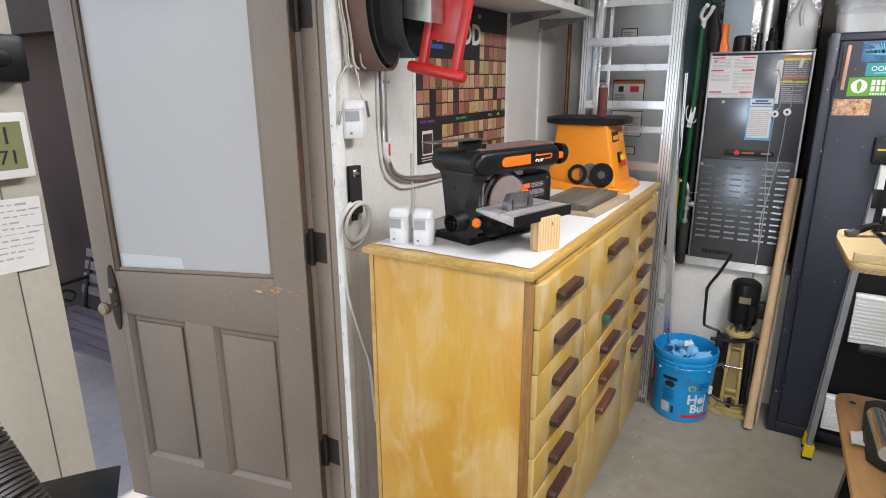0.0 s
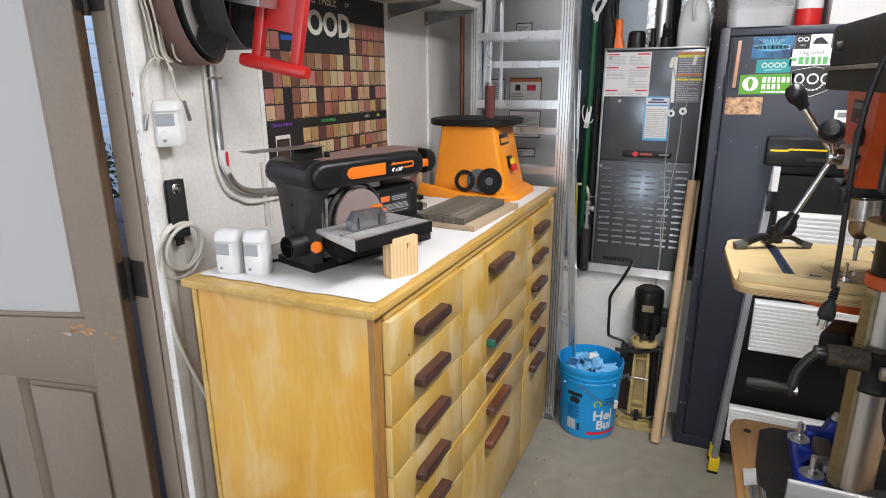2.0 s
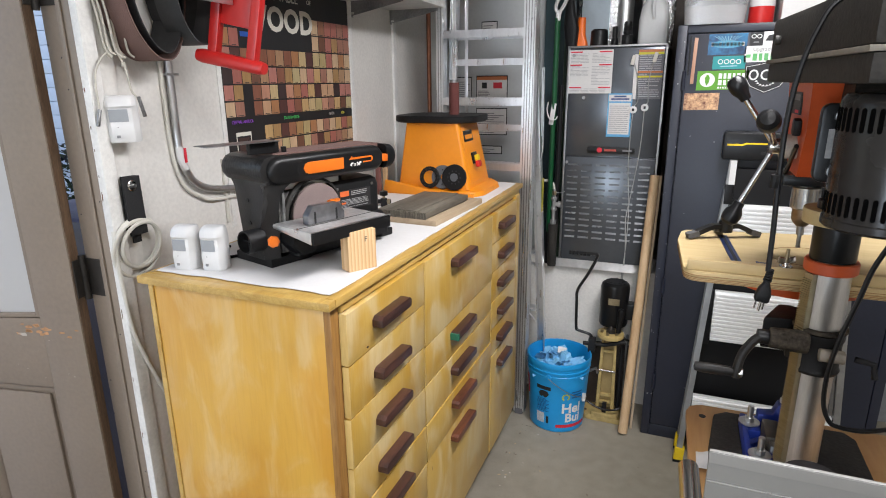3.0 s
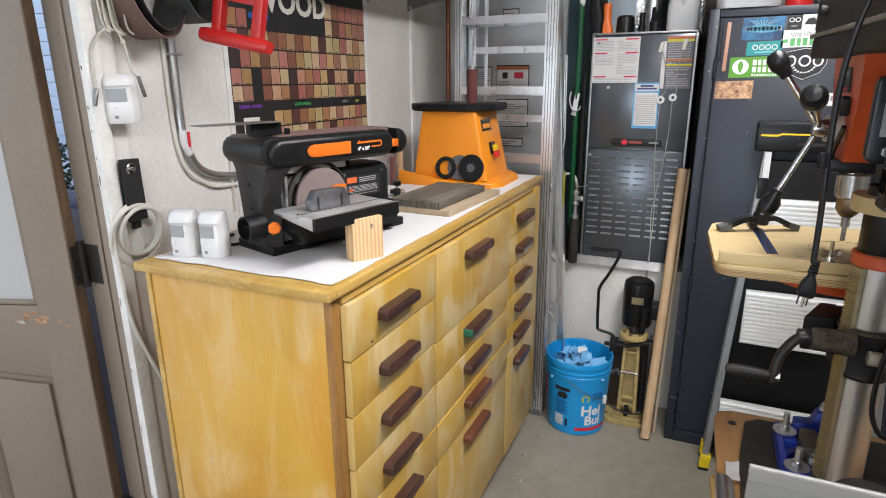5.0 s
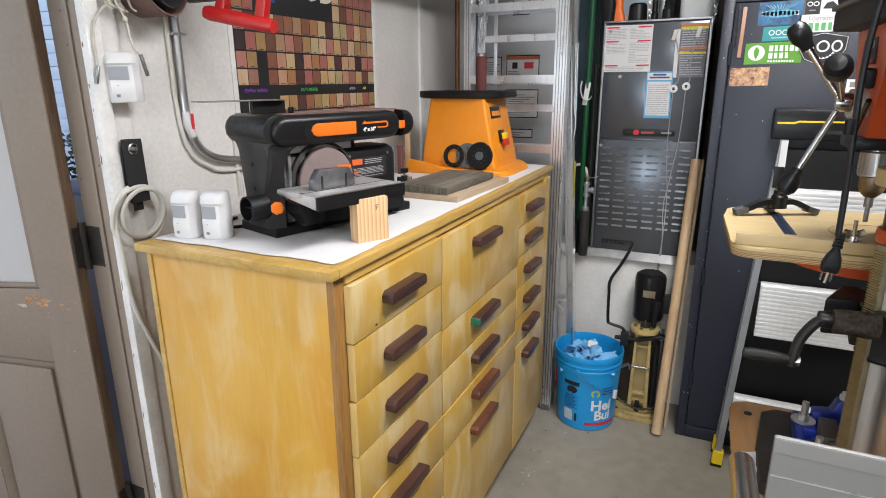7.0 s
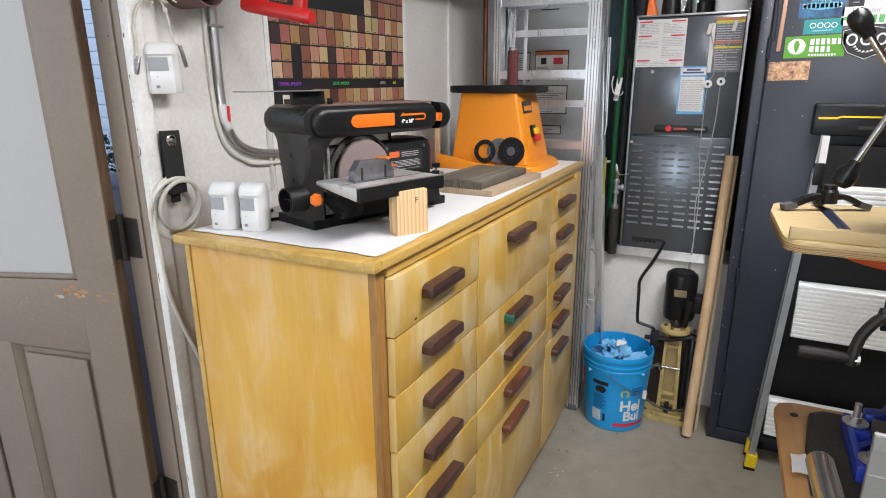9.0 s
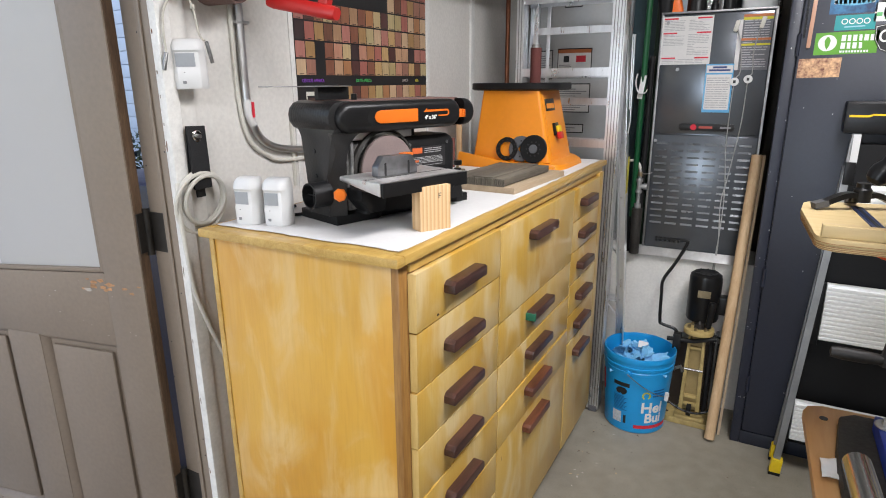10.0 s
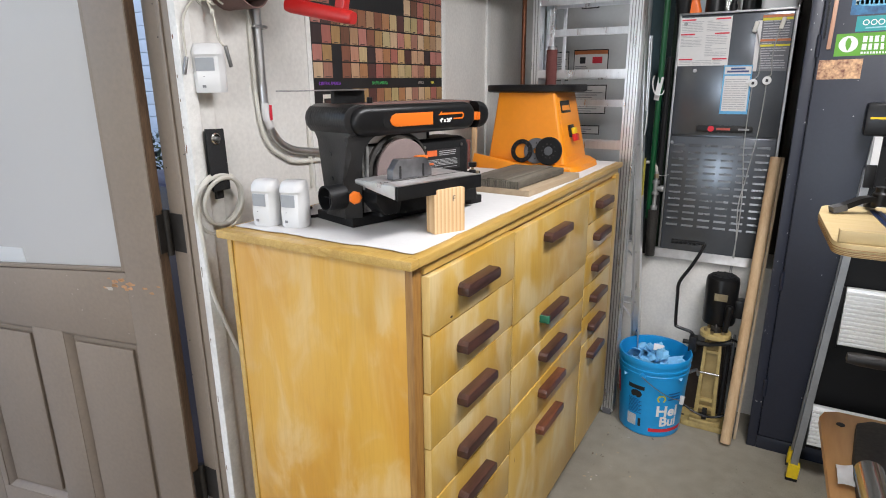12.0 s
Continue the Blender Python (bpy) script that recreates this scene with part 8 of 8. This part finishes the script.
# blue drill vise
vs = thing("drill_vise", "blue cast drill vise with steel jaws and bolts", "vise", at=pose(0, -0.042, 0.0))
part("vise_body", join(box(0.456, 1.70, 0.7905, 0.470, 1.915, 0.825, 0.004), box(0.469, 1.70, 0.7905, 0.545, 1.748, 0.828, 0.005), box(0.469, 1.838, 0.7905, 0.498, 1.915, 0.825, 0.004), sweep([(0.464, 1.785, 0.806), (0.502, 1.825, 0.806)], 0.01, 4, flat=(0.014, 0.026)), box(0.497, 1.745, 0.7905, 0.560, 1.895, 0.802, 0.003)), BLUE_CAST, vs)
part("fixed_jaw", prism([(0.494, 0.7905), (0.62, 0.7905), (0.62, 0.874), (0.545, 0.874), (0.536, 0.870), (0.526, 0.842), (0.494, 0.838)], 1.897, 1.930, "y", 0.004), BLUE_CAST, vs)
part("jaw_bolt", put(join(cyl(0.009, 0.009, 0, 0.010, 6), cyl(0.005, 0.005, 0.010, 0.018, 10)), pose(0.548, 1.912, 0.8742)), GALV, vs)
jaw = part("vise_jaw", box(0.4985, 1.776, 0.8025, 0.532, 1.860, 0.850, 0.003), mat("brown_steel_jaw", (0.10, 0.085, 0.07), 0.5, 0.5, vary=0.3), vs, "brown steel sliding jaw")
part("jaw_plate", box(0.506, 1.7485, 0.8025, 0.534, 1.7755, 0.843, 0.002), DULL, jaw)
part("spindle", put(cyl(0.007, 0.007, 0, 0.11, 14), pose(0.530, 1.699, 0.812, 90)), GALV, vs)
for x, y in ((0.474, 1.872), (0.484, 1.732)):
    b_ = part("clamp_bolt", put(cyl(0.007, 0.007, 0, 0.045, 12), pose(x, y, 0.826)), GALV, vs)
    part("nut", put(cyl(0.0115, 0.0115, 0, 0.011, 6), pose(x, y, 0.830)), GALV, b_)
    part("washer", put(cyl(0.024, 0.024, 0, 0.003, 24), pose(x, y, 0.8265)), GALV, b_)
rag = thing("paper_towel", "crumpled white paper towel on the bench", "towel", at=pose(0.392, 1.708, 0.7605))
bm = bmesh.new()
bmesh.ops.create_grid(bm, x_segments=10, y_segments=10, size=0.035)
for v in bm.verts:
    v.co.z = 0.012 + 0.010 * noise.noise(v.co * 40) + 0.004 * noise.noise(v.co * 110)
bmesh.ops.solidify(bm, geom=bm.faces[:], thickness=0.002)
part("towel", bm, PAPER, rag)

# ---------------------------------------------------------------- machine in the foreground: grooved fence and rail
mc = thing("fence_machine", "bench machine with a grooved aluminium fence and chrome rail", "machine", at=pose(0, 0, 0))
SXL, SYF, STZ = 0.3165, 0.990, 1.248
fence = part("fence", box(SXL, SYF, STZ - 0.22, 0.95, SYF + 0.006, STZ, 0.002), mat("matt_aluminium_fence", (0.185, 0.181, 0.170), 0.5, 0.2, vary=0.05, scale=5, bump=0.05), mc, "matt aluminium fence with fine grooves")
part("top_bevel", prism([(SYF - 0.004, STZ - 0.0125), (SYF - 0.0002, STZ - 0.0125), (SYF - 0.0002, STZ - 0.001), (SYF - 0.001, STZ - 0.001)], SXL, 0.95, "x"), mat("matt_aluminium_fence", (0.185, 0.181, 0.170), 0.5, 0.2), fence)
for k in range(4):
    part("groove_lip", box(SXL + 0.001, SYF - 0.0012, STZ - 0.038 - k * 0.038, 0.949, SYF - 0.0002, STZ - 0.0368 - k * 0.038), ALU, fence)
part("rail_tube", sweep([(0.3055, 1.122, 1.133), (0.3110, 0.999, 1.133)], 0.0134, 32), mat("chrome_tube", (0.62, 0.61, 0.60), 0.16, 1.0, vary=0.05, scale=4, bump=0.0, rvary=0.03), mc, "chrome rail tube")
part("rail_block", box(0.345, 0.999, 1.02, 0.93, 1.10, 1.085, 0.008), DUSTY, mc)
part("machine_body", box(0.42, 0.70, 0.62, 0.95, 1.12, 1.02, 0.01), DUSTY, mc)
part("machine_stand", box(0.47, 0.74, 0.0, 0.92, 1.06, 0.62, 0.01), BLACK_MATT, mc)

part("adjusting_knob", put(lathe([(0.0, 0.0), (0.012, 0.0), (0.012, 0.10), (0.040, 0.108), (0.046, 0.120), (0.044, 0.138), (0.032, 0.152), (0.0, 0.157)], 32), pose(0.445, 1.105, 1.018)), BLACK, mc, "round black adjusting knob")

# black hose near the doorway and a hood on a stand
hs = thing("dust_hose", "ribbed black dust hose standing up from the floor", "hose", at=pose(0, 0, 0))
hp_ = smooth_path([(-0.445, 0.06, 1.63), (-0.398, 0.11, 1.535), (-0.355, 0.13, 1.427), (-0.312, 0.138, 1.363), (-0.280, 0.157, 1.27), (-0.235, 0.17, 1.10), (-0.24, 0.16, 0.80), (-0.27, 0.12, 0.45), (-0.33, 0.04, 0.20), (-0.42, -0.10, 0.058), (-0.60, -0.35, 0.055)], 8)
part("hose_core", sweep(hp_, 0.039, 28), BLACK_MATT, hs)
n_ = 210
ribm = None
for k in range(n_):
    f = k / (n_ - 1) * (len(hp_) - 1.001)
    i = int(f)
    p_ = hp_[i].lerp(hp_[i + 1], f - i)
    d_ = (hp_[i + 1] - hp_[i]).normalized()
    m_ = Matrix.Translation(p_) @ d_.to_track_quat("Z", "Y").to_matrix().to_4x4()
    if ribm is None:
        ribm = part("hose_rib", lathe([(0.038, -0.0030), (0.0428, -0.0011), (0.0428, 0.0011), (0.038, 0.0030)], 28), mat("hose_rubber", (0.030, 0.027, 0.025), 0.5, vary=0.3), hs)
        ribm.matrix_local = m_
    else:
        o = new("hose_rib", ribm.data)
        o.parent = hs
        o.matrix_local = m_
hdt = thing("dust_hood", "black plastic dust hood on a slim stand", "hood", at=pose(-0.857, 0.44, 0))
part("hood", put(prism([(-0.13, 0.0), (0.0, 0.0), (0.0575, -0.002), (0.045, -0.03), (0.015, -0.052), (-0.13, -0.055)], -0.055, 0.055, "y", 0.006), pose(0, 0, 0.992, 0, 0, 55)), BLACK, hdt)
part("stand_pole", cyl(0.014, 0.014, 0.01, 0.945, 16), BLACK, hdt)
part("stand_foot", cyl(0.12, 0.115, 0.0, 0.012, 32), BLACK, hdt)

# bags on the floor beside the bench
for x, y, z, s_, c, lb in ((0.52, 1.22, 0.0, 0.14, BLACK_MATT, "black cloth bag below the bench"), (0.50, 1.18, 0.12, 0.08, mat("dark_red_cloth", (0.16, 0.008, 0.02), 0.8, vary=0.3), "dark red cloth bundle below the bench")):
    bg = thing("cloth_bundle", lb, "bundle", group="bundles below the bench", at=pose(x, y + 0.2, z))
    bm = bmesh.new()
    bmesh.ops.create_icosphere(bm, subdivisions=3, radius=s_)
    for v in bm.verts:
        v.co *= 1 + 0.22 * noise.noise(v.co * 9 + Vector((x, 3, 0)))
        v.co.z = max(0, v.co.z * 0.8 + s_ * 0.8)
    part("cloth", bm, c, bg)

# ---------------------------------------------------------------- outside the door
structure("pavement", box(-9, -6, -0.26, -1.19, 8, -0.15), PATIO, "pale concrete patio with blotches")
structure("door_sill", box(-1.22, 0.49, -0.16, -1.081, 1.374, 0.004, 0.004), PATIO, "concrete door sill")
hw = thing("house_wall", "dark brown stucco wall behind the bench", "wall", at=pose(0, 0, 0))
part("stucco_face", box(-4.99, 2.30, -0.15, -3.45, 2.48, 2.9, 0.01), STUCCO, hw)
# unseen slab, added to keep direct sun off the patio
part("porch_roof", box(-5.9, 2.50, 2.90, -2.30, 5.0, 3.00, 0.01), mat("dark_eave_board", (0.028, 0.015, 0.012), 0.7, vary=0.2), hw)
part("eave_beam", box(-5.9, 2.14, 1.98, -3.45, 2.298, 2.32, 0.006), mat("dark_eave_board", (0.028, 0.015, 0.012), 0.7, vary=0.2), hw)
pst = thing("porch_post", "pale weathered stucco post", "post", at=pose(-5.29, 2.30, -0.15))
part("shaft", box(-0.29, -0.02, 0, 0.29, 0.25, 2.12, 0.015), PALE_STUCCO, pst)

# made-up block that darkens the hinge gap where bright ground would show
tp = thing("tarp_stack", "made-up dark blue block behind the hinge gap", "stack", at=pose(-1.85, 2.0, -0.15))
bm = box(-0.34, -0.22, 0, 0.34, 0.24, 1.32, 0.03)
bmesh.ops.subdivide_edges(bm, edges=bm.edges[:], cuts=3, use_grid_fill=True)
for v in bm.verts:
    v.co += Vector((0.03 * noise.noise(v.co * 5), 0.03 * noise.noise(v.co * 5 + Vector((9, 0, 0))), 0))
part("tarpaulin", bm, mat("dark_blue_block", (0.004, 0.005, 0.026), 0.45, vary=0.3, scale=7, bump=0.2), tp)

bnch = thing("garden_bench", "weathered slatted garden bench with black iron ends", "bench", at=pose(-3.10, 1.775, -0.15) @ Matrix.Diagonal((1, 1, 0.87, 1)))
for k in range(5):
    part("seat_slat", box(-0.78, -0.225 + k * 0.085, 0.435 - 0.004 * k, 0.78, -0.158 + k * 0.085, 0.458 - 0.004 * k, 0.004), BENCHWOOD, bnch)
for k in range(4):
    part("back_slat", put(box(-0.78, -0.012, 0, 0.78, 0.012, 0.062, 0.004), pose(0, 0.235 + 0.022 * k, 0.53 + k * 0.09, -12, 0, 0)), BENCHWOOD, bnch)
for x in (-0.72, 0.72):
    en = part("iron_end", sweep(smooth_path([(x, -0.27, 0.0), (x, -0.24, 0.06), (x, -0.17, 0.16), (x, -0.16, 0.30), (x, -0.20, 0.42)], 5), 0.016, 8), IRON, bnch, "black cast iron bench end")
    part("rear_leg", sweep(smooth_path([(x, 0.30, 0.0), (x, 0.25, 0.15), (x, 0.20, 0.42), (x, 0.27, 0.70), (x, 0.33, 0.88)], 5), 0.015, 8), IRON, en)
    part("arm", sweep(smooth_path([(x, 0.25, 0.66), (x, 0.10, 0.655), (x, -0.10, 0.64), (x, -0.21, 0.60), (x, -0.25, 0.54), (x, -0.22, 0.48), (x, -0.14, 0.47)], 5), 0.014, 8), IRON, en)
    part("scroll", sweep(smooth_path([(x, -0.16, 0.48), (x, -0.06, 0.60), (x, 0.02, 0.55), (x, -0.02, 0.50), (x, -0.06, 0.53)], 5), 0.009, 6), IRON, en)
    part("scroll", sweep(smooth_path([(x, 0.00, 0.47), (x, 0.08, 0.60), (x, 0.15, 0.56), (x, 0.12, 0.51), (x, 0.08, 0.54)], 5), 0.009, 6), IRON, en)
    part("seat_bar", box(x - 0.012, -0.22, 0.405, x + 0.012, 0.22, 0.430, 0.003), IRON, en)

pt = thing("plant_pot", "round glossy blue plant pot with a shrub", "plant", at=pose(-4.60, 1.80, -0.15) @ Matrix.Diagonal((0.78, 0.78, 1.0, 1)))
part("pot", lathe([(0.0, 0.0), (0.16, 0.0), (0.20, 0.06), (0.24, 0.25), (0.235, 0.40), (0.25, 0.43), (0.23, 0.43), (0.21, 0.36), (0.0, 0.36)], 36), mat("blue_glaze", (0.006, 0.05, 0.30), 0.2, vary=0.2), pt)
rng = random.Random(6)
leafb = bmesh.new()
for k in range(3600):
    a, h = rng.uniform(0, 2 * math.pi), 0.38 + 0.85 * rng.random() ** 1.4
    r = rng.uniform(0.02, 0.30) * (0.6 + 0.6 * math.sin(min(1, (h - 0.35) / 0.5) * 1.6))
    c = Vector((r * math.cos(a), r * math.sin(a), h))
    d = Vector((rng.uniform(-1, 1), rng.uniform(-1, 1), rng.uniform(0.0, 1.2))).normalized() * rng.uniform(0.03, 0.07)
    s_ = d.cross(Vector((rng.random(), rng.random(), rng.random()))).normalized() * rng.uniform(0.006, 0.015)
    leafb.faces.new([leafb.verts.new(c + p) for p in (s_ * 0.4, d * 0.5 + s_, d, d * 0.5 - s_)])
part("foliage", leafb, island_mat("shrub_leaves", [(0.08, 0.14, 0.03), (0.13, 0.19, 0.045), (0.24, 0.19, 0.09), (0.30, 0.20, 0.12), (0.11, 0.15, 0.045)], 0.6), pt, "dry green and brown foliage")
for k in range(14):
    a = rng.uniform(0, 6.28)
    part("stem", sweep([(0.03 * math.cos(a), 0.03 * math.sin(a), 0.34), (0.08 * math.cos(a), 0.08 * math.sin(a), 0.7), (0.16 * math.cos(a + 0.3), 0.16 * math.sin(a + 0.3), 1.05)], [0.006, 0.004, 0.002], 5), mat("brown_stem", (0.10, 0.06, 0.035), 0.8), pt)

# pale blue sided neighbour wall beyond the door's hinge gap
nb = thing("neighbour_house", "pale blue house wall with lapped siding boards", "house", at=pose(0, 0, 0))
part("wall", box(-30, 6.2, -0.26, -2.4, 6.4, 5.2), mat("pale_blue_siding", (0.52, 0.62, 0.76), 0.7, vary=0.05), nb)
for k in range(20):
    part("siding_board", box(-30, 6.165, 0.5 + k * 0.185, -2.4, 6.199, 0.675 + k * 0.185, 0.004), mat("pale_blue_siding", (0.52, 0.62, 0.76), 0.7), nb)
hdg = thing("hedge", "dark shrub below the house wall", "hedge", at=pose(-6.6, 5.4, -0.15), kind="stuff")
rng = random.Random(16)
hb = bmesh.new()
for k in range(2600):
    c = Vector((rng.uniform(-2.2, 2.6), rng.gauss(0, 0.16), rng.uniform(0.0, 1.05)))
    d = Vector((rng.uniform(-1, 1), rng.uniform(-1, 1), rng.uniform(-0.3, 1))).normalized() * rng.uniform(0.06, 0.13)
    s_ = d.cross(Vector((rng.random(), rng.random(), rng.random()))).normalized() * 0.03
    hb.faces.new([hb.verts.new(c + p) for p in (s_ * 0.3, d * 0.5 + s_, d, d * 0.5 - s_)])
part("leaves", hb, island_mat("hedge_leaves", [(0.02, 0.04, 0.012), (0.04, 0.07, 0.02), (0.03, 0.05, 0.03), (0.015, 0.02, 0.03)], 0.6), hdg)["kind"] = "stuff"

# small chips and dust lying on the floor
deb = thing("floor_debris", "scattered wood chips and dust on the concrete floor", "debris", at=pose(0, 0, 0.0005), kind="stuff")
rng = random.Random(55)
db_ = bmesh.new()
for k in range(130):
    if k < 60:
        x, y = -0.385 + abs(rng.gauss(0, 0.10)), rng.uniform(1.5, 2.9)
    elif k < 100:
        x, y = rng.uniform(-0.5, 0.2), 3.28 - abs(rng.gauss(0, 0.08))
    else:
        x, y = rng.uniform(-0.35, 0.35), rng.uniform(1.7, 3.2)
    a, l_, w_ = rng.uniform(0, 6.28), rng.uniform(0.002, 0.008), rng.uniform(0.001, 0.0035)
    u_, v_ = Vector((math.cos(a), math.sin(a), 0)), Vector((-math.sin(a), math.cos(a), 0))
    c_ = Vector((x, y, 0))
    lo = [db_.verts.new(c_ + u_ * l_ * p + v_ * w_ * q) for p, q in ((-1, -0.6), (0.8, -1), (1, 0.7), (-0.7, 1))]
    hi = db_.verts.new(c_ + Vector((0, 0, rng.uniform(0.001, 0.003))))
    for i in range(4):
        db_.faces.new((lo[i], lo[(i + 1) % 4], hi))
part("flakes", db_, island_mat("wood_chip_tones", [(0.55, 0.42, 0.26), (0.10, 0.07, 0.05), (0.40, 0.36, 0.30), (0.20, 0.15, 0.10), (0.60, 0.55, 0.48)], 0.8), deb)["kind"] = "stuff"
